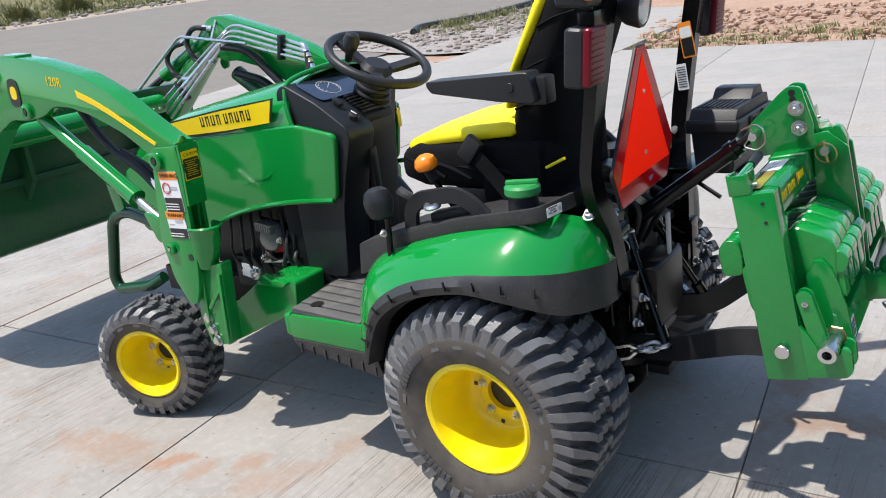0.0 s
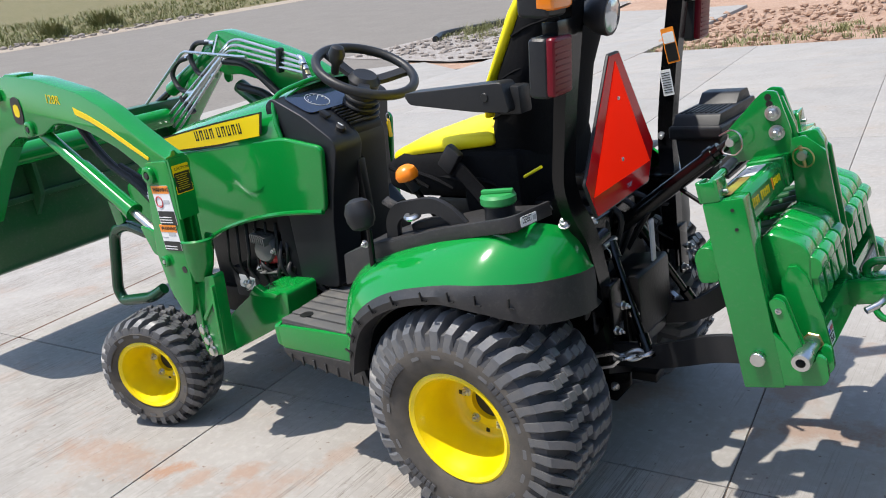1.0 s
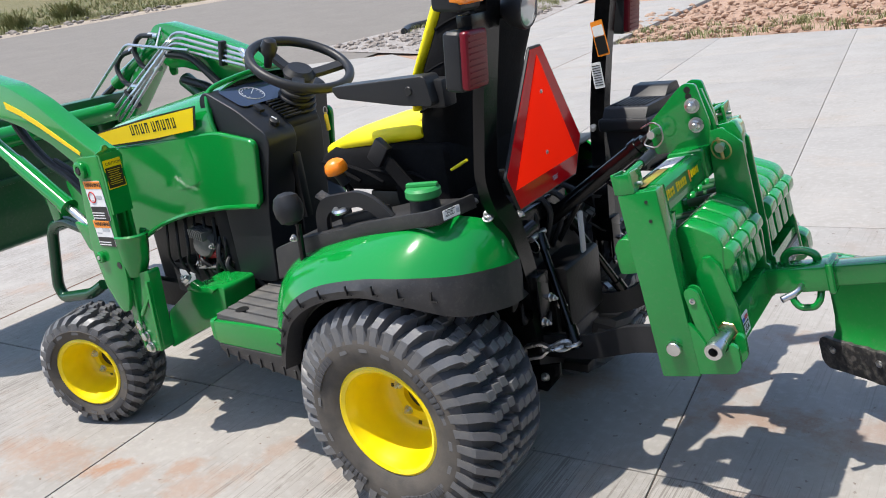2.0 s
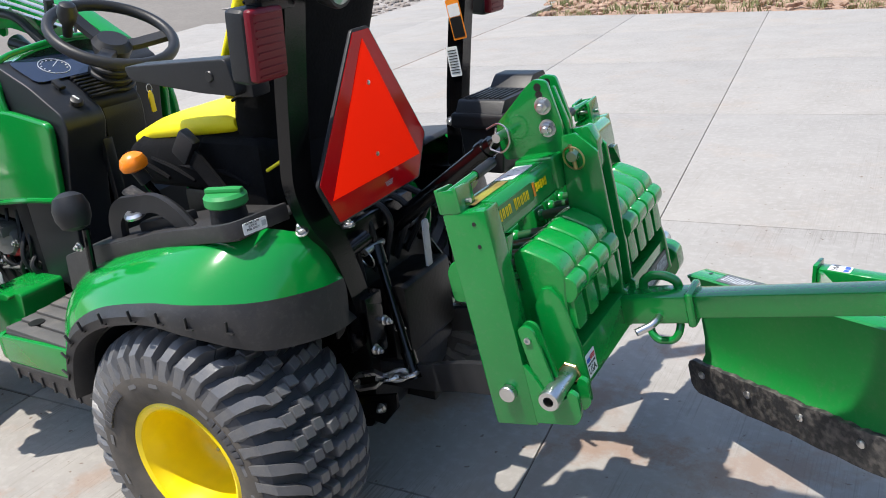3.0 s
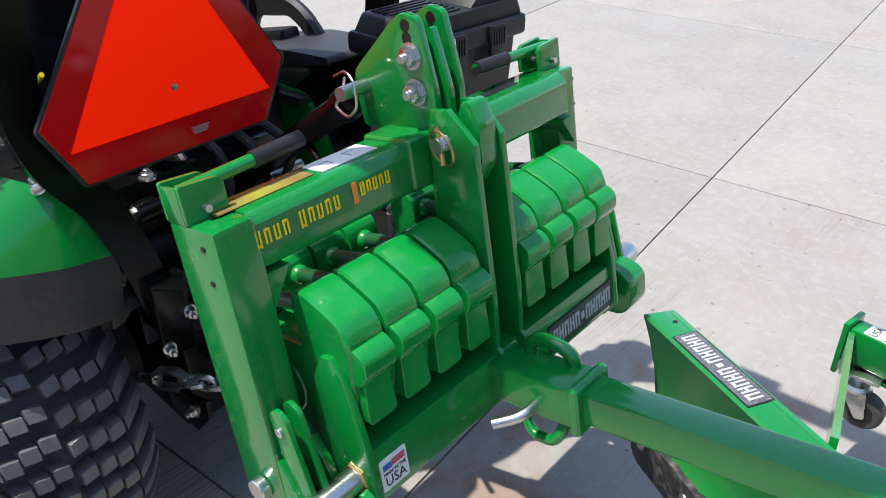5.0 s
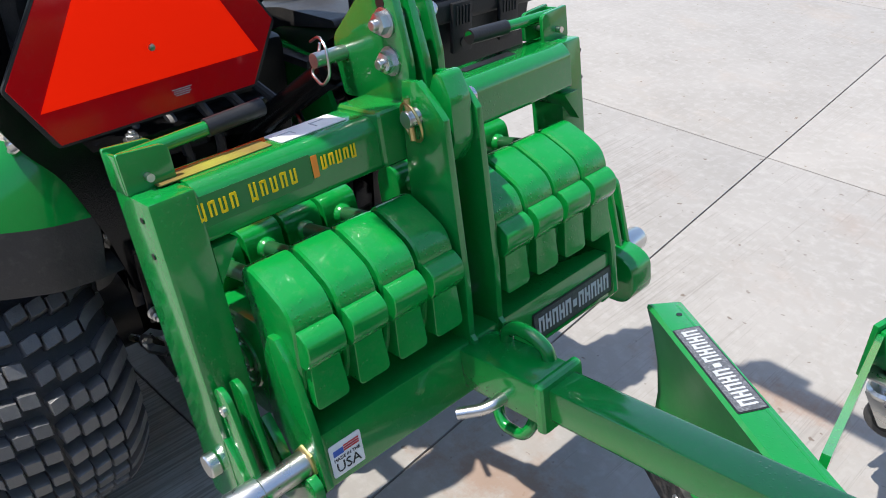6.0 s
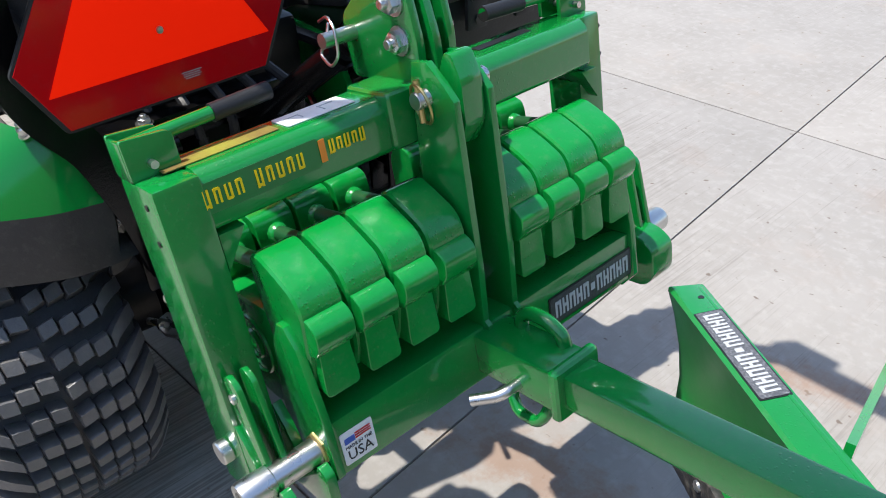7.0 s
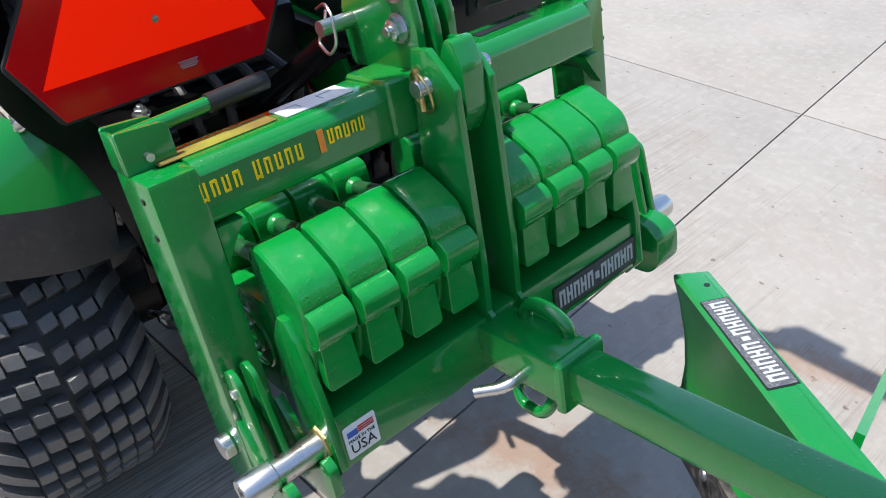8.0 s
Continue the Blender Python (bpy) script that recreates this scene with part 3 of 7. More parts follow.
patch(0.2, 0.034, NM @ Matrix.Translation((-0.02, 0, 0)), GREEN_PANEL, cross, "name_panel", t=0.0008)
bars(rows, NM, LABEL_YELLOW, cross, "name_bar")
rows = []
for q in range(5):
    x = 0.102 + 0.0135 * q
    rows += [(x - 0.003, 0.002, 0.0028, 0.016 - 0.003 * (q % 2)), (x + 0.003, 0.002, 0.0028, 0.016 - 0.003 * (q % 2)), (x, 0.008 if q % 2 else -0.005, 0.007, 0.0026)]
bars(rows, NM, LABEL_YELLOW, cross, "name_bar")
bars([(0.086, 0.001, 0.01, 0.026)], NM, LABEL_ORANGE, cross, "name_bar")
TM = HM @ plane((0.02, -0.152, 0.4395), (0, 1, 0), (-1, 0, 0))
patch(0.1, 0.045, TM, WHITE, cross, "sticker", "white rectangular sticker")
patch(0.15, 0.034, TM @ Matrix.Translation((-0.135, 0, 0)), CORROSION, cross, "sticker", "faded brown and yellow sticker")
bars([(-0.03, 0.006, 0.022, 0.0014), (-0.02, -0.001, 0.0014, 0.014), (0.012, 0.0, 0.0014, 0.02), (0.024, 0.008, 0.02, 0.0014)], TM, LABEL_GREY, cross, "print_bar")
hpart("slot", box2((0.01, 0.13, 0.4385), (0.03, 0.24, 0.4405), 0.0005), LABEL_BLACK, cross)

# saddle and the top tower
hpart("saddle", box2((-0.016, -0.078, 0.368), (0.079, 0.07, 0.446), 0.009, 3), GREEN_WELD, hitch)
tower_pts = rounded([(-0.06, 0.44), (0.09, 0.44), (0.094, 0.5), (0.078, 0.6), (0.05, 0.608), (0.028, 0.595), (-0.062, 0.525), (-0.066, 0.495)], 0.01)
for v in (-0.022, 0.03):
    pl = hpart("tower_plate", plate(tower_pts, "y", v - 0.0065, v + 0.0065, 0.0025), GREEN_WELD, hitch)
    for w in (0.568, 0.585):
        hpart("hole", lathe([(0.0085, -0.0072), (0.0085, 0.0072)], (0.056, v, w + 0.005), (0, 1, 0), 16), LABEL_BLACK, pl)
for w in (0.549, 0.499):
    hpart("tower_bolt", bolt((0.06, -0.029, w), (0, -1, 0), 0.0145, 0.014), ZINC, hitch, "zinc hexagon nut and washer")
    hpart("tower_bolt", bolt((0.06, 0.037, w), (0, 1, 0), 0.0145, 0.014), ZINC, hitch)
    hpart("spacer", tube([(0.06, -0.02, w), (0.06, 0.03, w)], 0.011, 12), ZINC, hitch)
pts = rounded([(0.075, 0.44), (0.1, 0.43), (0.1, 0.5), (0.082, 0.585), (0.07, 0.58)], 0.006)
hpart("tower_rib", plate(pts, "y", -0.006, 0.006, 0.002), GREEN_WELD, hitch)
hpart("hook_mast", plate(rounded([(0.1, 0.37), (0.14, 0.365), (0.16, 0.4), (0.162, 0.455), (0.15, 0.488), (0.135, 0.49), (0.122, 0.465), (0.115, 0.445), (0.1, 0.44)], 0.007), "y", -0.024, 0.012, 0.004), GREEN_WELD, hitch)

# top link with its pin
toplink = thing("top_link", (0.38, 0.05, 0.84), "black steel top link between tractor and hitch", "top link")
a, b = Vector(hp(-0.042, 0.004, 0.503)), Vector((0.17, 0.03, 0.67))
d = (b - a)
body = part("tube", tube([a + d * 0.12, a + d * 0.85], 0.023, 16), BLACK_STEEL, toplink)
part("collar", tube([a + d * 0.16, a + d * 0.2], 0.028, 16), BLACK_STEEL, toplink)
part("end_eye", merge(tube([a - d * 0.03, a + d * 0.14], 0.014, 14), lathe([(0.026, -0.022), (0.026, 0.022)], a, (0, 1, 0), 20)), DARK, toplink)
part("thread", tube([a + d * 0.8, b], 0.015, 14), DARK, toplink)
part("handle", tube([a + d * 0.42 + Vector((0, 0, -0.01)), a + d * 0.42 + Vector((0.075, -0.02, -0.05))], 0.006, 10), BLACK_STEEL, toplink)
pin = part("pin", tube([tuple(a + Vector((0, -0.085, 0.0))), tuple(a + Vector((0, 0.06, 0)))], 0.0105, 16), ZINC, toplink, "zinc hitch pin")
clip_c = a + Vector((0.0, -0.07, 0.0))
part("wire_clip", tube([clip_c + BACK_H * p + UP_H * q + Vector((0, r, 0)) for p, q, r in ((-0.028, 0.02, 0.004), (0.008, 0.032, -0.004), (0.03, 0.018, -0.01), (0.03, -0.018, -0.012), (0.006, -0.036, -0.012), (-0.03, -0.022, -0.004), (-0.012, -0.004, 0.0), (-0.004, 0.02, 0.003))], 0.0022, 8, 0.012), ZINC, toplink, "bent wire retaining clip")

# ---- weight bracket ----
bracket = thing("weight_bracket", hp(0.1, 0, 0.02), "green welded bracket carrying suitcase weights on the quick hitch", "weight bracket")
bar = hpart("bar", box2((0.07, -0.306, 0.022), (0.158, 0.285, 0.108), 0.006), GREEN_WELD, bracket)
end_pts = [(0.065, 0.0), (0.14, 0.002), (0.166, 0.03), (0.163, 0.12), (0.145, 0.22), (0.128, 0.245), (0.11, 0.245), (0.088, 0.21), (0.065, 0.11)]
for s in (-1, 1):
    ve = -0.312 if s < 0 else 0.291
    hpart("end_plate", plate(end_pts, "y", ve - 0.006, ve + 0.006, 0.0025), GREEN_WELD, bracket)
    nut = hpart("pin_nut", lathe([(0.023, 0), (0.024, 0.002), (0.024, 0.018), (0.022, 0.02)], (0.13 if s < 0 else 0.112, s * 0.302, 0.061), (0, s, 0), 6), GOLD, bracket, "yellow-zinc hexagon nut")
    lp = lathe([(0.018, 0.02), (0.018, 0.085), (0.0205, 0.087), (0.0215, 0.125), (0.0195, 0.13), (0.0105, 0.13), (0.0105, 0.1)], (0.13 if s < 0 else 0.112, s * 0.302, 0.061), (0, s, 0), 28)
    lower_pin = hpart("lower_pin", lp, ZINC, bracket, "zinc lower hitch pin with a drilled end")
    hpart("bore", lathe([(0.0105, 0.101), (0.0105, 0.102)], (0.13 if s < 0 else 0.112, s * 0.302, 0.061), (0, s, 0), 20), LABEL_BLACK, lower_pin)
    hpart("cross_hole", lathe([(0.005, 0.0), (0.005, 0.0006)], ((0.13 if s < 0 else 0.112) + 0.0168, s * 0.37, 0.061), (1, 0, 0), 14), LABEL_BLACK, lower_pin)
mast_pts = [(0.075, 0.1), (0.16, 0.1), (0.166, 0.2), (0.166, 0.436), (0.15, 0.456), (0.124, 0.482), (0.094, 0.48), (0.086, 0.445), (0.075, 0.3)]
for v in (-0.038, 0.02):
    hpart("mast_plate", plate(mast_pts, "y", v - 0.0055, v + 0.0055, 0.002), GREEN_WELD, bracket)
    hpart("weld_fillet", plate([(0.158, 0.028), (0.164, 0.028), (0.168, 0.11), (0.158, 0.12)], "y", v - 0.004, v + 0.004, 0.001), GREEN_WELD, bracket)
upper_pin = hpart("upper_pin", lathe([(0.012, -0.105), (0.012, 0.012), (0.0105, 0.0145)], (0.114, -0.048, 0.436), (0, -1, 0), 24), ZINC, bracket, "zinc upper hitch pin")
hpart("lynch_ring", ring((0.116, -0.054, 0.431), 0.026, 0.0022, (0.25, 1, 0.15)), GOLD, bracket, "round spring ring of a linch pin")
hpart("linch_pin", tube([(0.114, -0.055, 0.462), (0.117, -0.056, 0.408)], 0.0045, 10), GOLD, bracket)
# stickers on the bar
flag_m = HM @ plane((0.1585, -0.275, 0.06), (0, 1, 0), (0, 0, 1))
patch(0.05, 0.05, flag_m, WHITE, bar, "sticker", "white MADE IN THE USA sticker with a small flag")


def usa_print(m, parent, k=1.0):
    words("USA", 0.03 * k, m @ Matrix.Translation((0, -0.018 * k, 0.0014)), LABEL_BLACK, parent)
    words("MADE IN THE", 0.0095 * k, m @ Matrix.Translation((0, 0.001 * k, 0.0014)), LABEL_BLACK, parent)
    bars([(-0.017 * k, 0.016 * k, 0.022 * k, 0.012 * k)], m, BLUE_INK, parent, "flag_canton")
    bars([(0.012 * k, (0.013 + 0.005 * q) * k, 0.034 * k, 0.0026 * k) for q in range(3)], m, RED_INK, parent, "flag_stripes")


usa_print(flag_m, bracket, 0.71)


def maker_plate(m, w, h, parent, letters, panel):
    """A charcoal maker's plate: grey bars stand for the name."""
    patch(w, h, m, LABEL_BLACK, parent, "plate_rim", t=0.001)
    patch(w - 0.005, h - 0.005, m @ Matrix.Translation((0, 0, 0.0006)), panel, parent, "nameplate", "speckled grey nameplate with block lettering")
    step = (w - 0.02) / len(letters)
    rows = []
    for i, ch in enumerate(letters):
        x = -w / 2 + 0.01 + step * (i + 0.5)
        hh = h * 0.56
        if ch == "-":
            rows.append((x, 0, step * 0.55, hh * 0.45))
        else:
            rows += [(x - step * 0.27, 0, step * 0.24, hh), (x + step * 0.27, 0, step * 0.24, hh), (x, hh * (0.0 if i % 2 else 0.38), step * 0.36, hh * 0.2)]
    bars(rows, m @ Matrix.Translation((0, 0, 0.0006)), LABEL_GREY, parent, "name_bar")


maker_plate(HM @ plane((0.1585, 0.188, 0.058), (0, 1, 0), (0, 0, 1)), 0.2, 0.05, bracket, "AAAAA-AAAAA", LABEL_DKGREY)

# receiver with its locking pin, grab hook and shackle loop
hpart("receiver", box2((0.155, -0.064, 0.04), (0.31, 0.006, 0.104), 0.006), GREEN_WELD, bracket)
hpart("collar", box2((0.3, -0.072, 0.033), (0.318, 0.014, 0.113), 0.009, 3), GREEN_WELD, bracket)
hpart("receiver_pin", tube([(0.238, 0.02, 0.058), (0.238, -0.085, 0.058), (0.23, -0.098, 0.054), (0.203, -0.12, 0.048)], 0.0085, 14, 0.02), ZINC, bracket, "bent zinc receiver pin")
hpart("shackle_loop", tube([(0.276, -0.04, 0.035), (0.274, -0.052, 0.016), (0.26, -0.056, -0.003), (0.224, -0.056, -0.003), (0.21, -0.052, 0.016), (0.208, -0.04, 0.035)], 0.0088, 12, 0.025), GREEN_WELD, bracket, "green chain loop under the receiver")
hook = [(0.194, -0.004, 0.098), (0.196, -0.004, 0.12), (0.216, -0.004, 0.132), (0.248, -0.004, 0.13), (0.27, -0.004, 0.117), (0.274, -0.004, 0.1)]
hpart("grab_hook", tube(hook, 0.0105, 14, 0.022), GREEN_WELD, bracket, "green round-bar loop welded on the receiver")

# suitcase weights: one casting, repeated
weight = thing("suitcase_weight", hp(0.09, -0.2765, 0.12), "green cast-iron suitcase weight hung on the bracket", "weight", "suitcase weights")
V0, WID = -0.2765, 0.0635
side_prof = rounded([(0.066, 0.145), (0.132, 0.14), (0.146, 0.17), (0.155, 0.235), (0.16, 0.262), (0.15, 0.29), (0.118, 0.309), (0.084, 0.325), (0.064, 0.321), (0.056, 0.302)], 0.014, 4)
hpart("body", bev(plate(side_prof, "y", V0 - WID / 2 + 0.001, V0 + WID / 2 - 0.001, 0), 0.008, 3), GREEN_CAST, weight)
tb = plate(rounded([(V0 - 0.025, 0.146), (V0 + 0.025, 0.146), (V0 + 0.0245, 0.165), (V0 + 0.0222, 0.2), (V0 + 0.0225, 0.23), (V0 - 0.0225, 0.23), (V0 - 0.0222, 0.2), (V0 - 0.0245, 0.165)], 0.008, 3), "x", 0.12, 0.163, 0)
hpart("lower_tab", bev(tb, 0.006, 3), GREEN_CAST, weight)
tb = plate(rounded([(0.13, 0.21), (0.162, 0.205), (0.177, 0.224), (0.178, 0.246), (0.165, 0.259), (0.13, 0.263)], 0.008, 4), "y", V0 - 0.0275, V0 + 0.0275, 0)
hpart("upper_nub", bev(tb, 0.007, 3), GREEN_CAST, weight)
lobe = plate(rounded([(-0.105, 0.215), (-0.056, 0.215), (-0.05, 0.27), (-0.055, 0.302), (-0.085, 0.308), (-0.105, 0.285)], 0.012, 3), "y", V0 - 0.03, V0 + 0.03, 0)
hpart("hook_lobe", bev(lobe, 0.007, 3), GREEN_CAST, weight)
hpart("grip_collar", lathe([(0.0165, 0.0), (0.015, 0.008), (0.011, 0.012)], (-0.053, V0, 0.272), (1, 0, 0.1), 16), GREEN_CAST, weight)
hpart("grip_bar", tube([(-0.075, V0, 0.27), (0.075, V0, 0.286)], 0.0115, 12), GREEN_DARK, weight)
hpart("lower_body", plate(rounded([(-0.06, 0.24), (-0.055, 0.125), (-0.02, 0.082), (0.03, 0.078), (0.067, 0.1), (0.072, 0.24)], 0.022, 4), "y", V0 - 0.031, V0 + 0.031, 0.007, 2), GREEN_CAST, weight)
hpart("cast_ring", merge(ring((0.0, V0 - 0.0315, 0.165), 0.044, 0.003, (0, 1, 0), 32, 6), ring((0.0, V0 - 0.0315, 0.165), 0.02, 0.004, (0, 1, 0), 20, 6)), GREEN_CAST, weight, "raised round mark in the casting")
for v in (-0.2105, -0.1445, -0.0785, 0.063, 0.129, 0.195, 0.26):
    copy_thing(weight, Matrix.Translation(HM.to_3x3() @ Vector((0, v - V0, 0))) @ weight.matrix_basis)

# ---- rear blade ----
blade = thing("rear_blade", hp(0.69, 0.0, -0.37), "green angled rear blade with bolted rubber edge and square boom", "rear blade")
boom_b = hpart("boom", box2((0.3, -0.058, 0.05), (1.6, -0.002, 0.102), 0.006), GREEN_WELD, blade)
hpart("hole", lathe([(0.009, 0), (0.009, 0.0008)], (0.725, -0.03, 0.102), (0, 0, 1), 20), LABEL_BLACK, boom_b)
DB = Vector((0.828, -0.561, 0))                # along the blade
NB = Vector((0.561, 0.828, 0))                 # behind it
BM_ = HM @ Matrix(((DB.x, NB.x, 0, 0.178), (DB.y, NB.y, 0, 0.36), (0, 0, 1, -0.014), (0, 0, 0, 1)))  # s along, n behind, w up
LB = 1.3


def bpart(name, bm, material, parent, label="", smooth=35):
    return part(name, bm, material, parent, label, smooth, m=BM_)


bpart("top_flange", plate(rounded([(0.0, 0.0), (0.012, 0.058), (LB - 0.012, 0.058), (LB, 0.0)], 0.004, 2), "z", -0.02, -0.011, 0.002), GREEN_WELD, blade)
prof = [(0.004, -0.008), (0.014, -0.06), (0.022, -0.13), (0.022, -0.2), (0.014, -0.25), (-0.006, -0.272)]
rows = [[(s, n, w) for n, w in prof] for s in np.linspace(0.012, LB - 0.012, 8)]
bpart("moldboard", thick(loft(rows), 0.008), GREEN_BLADE, blade)
bpart("end_gusset", plate([(0.006, -0.012), (0.05, -0.012), (0.02, -0.2)], "x", 0.012, 0.02, 0.001), GREEN_WELD, blade)
bpart("back_channel", box2((0.02, 0.045, -0.09), (LB - 0.02, 0.053, -0.01), 0.003), GREEN_WELD, blade)
ragged = [(-0.01 + (LB + 0.03) * k / 90, -0.262 + random.uniform(-0.004, 0.003)) for k in range(91)]
worn = [(LB + 0.02 - (LB + 0.03) * k / 30, -0.365 + random.uniform(-0.003, 0.003)) for k in range(31)]
bpart("rubber_edge", plate([(-0.035, -0.285), (-0.026, -0.268)] + ragged + [(LB + 0.03, -0.28), (LB + 0.03, -0.35)] + worn + [(-0.026, -0.355), (-0.034, -0.34)], "y", -0.022, -0.007, 0.003), RUBBER_EDGE, blade, "scuffed black rubber cutting edge")
for k in range(9):
    s = 0.02 + 0.164 * k
    bpart("edge_bolt", lathe([(0.011, 0), (0.0105, 0.004), (0.006, 0.007)], (s, -0.023, -0.297), (0, -1, 0), 16), ZINC, blade, "round-headed zinc bolt")
bpart("hole", lathe([(0.005, 0), (0.005, 0.0008)], (0.052, 0.038, -0.011), (0, 0, 1), 14), LABEL_BLACK, blade)
maker_plate(BM_ @ plane((0.21, 0.03, -0.011), (-1, 0, 0), (0, -1, 0)), 0.228, 0.048, blade, "AAAAA-AAAAA", LABEL_SILVER)
# pivot plates under the boom
hpart("pivot_plate", lathe([(0.075, 0.0), (0.075, 0.012)], (0.76, -0.03, 0.024), (0, 0, 1), 36), GREEN_WELD, blade)
hpart("pivot_bolt", bolt((0.83, -0.03, 0.104), (0, 0, 1), 0.02, 0.018), ZINC, blade)
# rear arm of two straps, cross tube, caster
foot, tip = Vector(hp(0.585, 0.165, -0.045)), Vector((1.178, 0.825, 0.345))
strap = [(-0.006, -0.026), (0.006, -0.026), (0.006, 0.026), (-0.006, 0.026)]
off = Vector((0.98, 0.17, 0)) * -0.01
part("caster_arm", sweep([foot + off, tip + off], strap), GREEN_WELD, blade, "flat green steel strap", 20)
CT = plane((1.172, 0.83, 0.345), (0.985, -0.176, 0), (0.176, 0.985, 0))       # along the tube, across it, up
ct = part("caster_tube", bev(box2((0.0, -0.025, -0.04), (0.225, 0.025, 0.038), 0.004), 0.001), GREEN_WELD, blade, m=CT)
part("tube_plate", box2((-0.012, -0.035, -0.075), (0.0, 0.035, 0.05), 0.003), GREEN_WELD, blade, m=CT)
part("hole", lathe([(0.011, 0), (0.011, 0.0012)], (0.19, -0.0252, 0.0), (0, -1, 0), 18), LABEL_BLACK, ct, m=CT)
part("rail", box2((0.02, -0.02, -0.062), (0.6, 0.03, -0.052), 0.002), GREEN_WELD, blade, m=CT)
part("post", box2((0.245, -0.03, -0.052), (0.3, 0.03, 0.12), 0.005), GREEN_WELD, blade, m=CT)
flag2 = CT @ plane((0.055, 0.0, 0.0384), (1, 0, 0), (0, 1, 0))
patch(0.06, 0.044, flag2, WHITE, ct, "sticker", "small white sticker with a flag")
words("USA", 0.022, flag2 @ Matrix.Translation((-0.012, 0, 0.0014)) @ pose(0, 0, 0, 0, 0, 90), LABEL_BLACK, ct)
bars([(0.018, 0.008, 0.014, 0.018), (0.018, -0.012, 0.014, 0.014)], flag2, BLUE_INK, ct, "flag_canton")
CC = Vector((1.235, 0.805, 0.205))             # the small caster's axle
part("caster_stem", lathe([(0.012, 0.05), (0.012, 0.095)], CC - Vector((0.025, 0, 0)), (0, 0, 1), 16), ZINC, blade)
part("caster_plate", box2(CC + Vector((-0.06, -0.035, 0.088)), CC + Vector((0.02, 0.035, 0.095)), 0.003), ZINC, blade)
fork = lathe([(0.03, 0.048), (0.032, 0.056), (0.026, 0.062)], CC - Vector((0.025, 0, 0)), (0, 0, 1), 20)
for y in (-0.026, 0.026):
    merge(fork, plate(rounded([(CC.x - 0.052, CC.z + 0.055), (CC.x + 0.002, CC.z + 0.055), (CC.x + 0.012, CC.z - 0.006), (CC.x - 0.006, CC.z - 0.012)], 0.006), "y", CC.y + y - 0.0018, CC.y + y + 0.0018, 0.0006))
part("caster_fork", fork, ZINC, blade, "zinc swivel caster fork")
cw = part("caster_wheel", lathe([(0.014, -0.017), (0.036, -0.017), (0.044, -0.01), (0.044, 0.01), (0.036, 0.017), (0.014, 0.017)], CC, (0, 1, 0), 28), RUBBER_DEEP, blade, "small black rubber caster wheel")
part("hub", lathe([(0.024, -0.019), (0.024, 0.019)], CC, (0, 1, 0), 20), PLASTIC, cw)

# ---- tractor ----
CY = 0.02                                      # the tractor's middle
tractor = thing("tractor", (-0.7, CY, 0.0), "green compact tractor with yellow wheels parked on concrete", "tractor")


def flip(bm):
    """The same mesh on the tractor's other side."""
    bm.transform(Matrix.Translation((0, 2 * CY, 0)) @ Matrix.Diagonal((1, -1, 1, 1)))
    return bm


CROWN = ((0.208, 0.295, 0.56), (0.112, 0.199, 0.5), (0.015, 0.102, 0.44))    # blocks of one half: span across, place round


def curve_r(profile, y):
    """The carcass radius at a place across the tread."""
    pr = sorted((yy, rr) for rr, yy in profile)
    for (y0, r0), (y1, r1) in zip(pr, pr[1:]):
        if y0 <= y <= y1:
            return r0 + (r1 - r0) * (y - y0) / max(1e-6, y1 - y0)
    return pr[-1][1]


def lug(bm, samples, a0):
    """A tread bar: samples of (across, angle, half angle, base radius, top radius)."""
    prev = None
    for y, da, ha, rb, rt in samples:
        vs = []
        for s, r, k in ((-1, rb, 1.12), (-1, rt, 0.76), (1, rt, 0.76), (1, rb, 1.12)):
            a = a0 + da + s * ha * k
            vs.append(bm.verts.new((r * math.cos(a), y, r * math.sin(a))))
        if prev:
            for i in range(3):
                bm.faces.new((prev[i], prev[i + 1], vs[i + 1], vs[i]))
        else:
            bm.faces.new(vs[::-1])
        prev = vs
    bm.faces.new(prev)


def block(bm, y0, y1, a0, a1, skew, rb, rt):
    """A tread block with a chamfered top: its span across, its span round, and the slant of its ends."""
    ym, am = (y0 + y1) / 2, (a0 + a1) / 2
    rings = []
    for r, k in ((rb, 1.08), (rt - 0.005, 0.99), (rt - 0.0015, 0.93), (rt, 0.85)):
        ring_ = []
        for fy, fa in ((-1, -1), (0, -1.06), (1, -1), (1.05, 0), (1, 1), (0, 1.06), (-1, 1), (-1.05, 0)):
            y = ym + fy * (y1 - y0) / 2 * k
            a = am + fa * (a1 - a0) / 2 * k + skew * fy * k
            ring_.append(bm.verts.new((r * math.cos(a), y, r * math.sin(a))))
        rings.append(ring_)
    for p, q in zip(rings, rings[1:]):
        for n in range(8):
            bm.faces.new((p[n], p[(n + 1) % 8], q[(n + 1) % 8], q[n]))
    bm.faces.new(rings[-1])


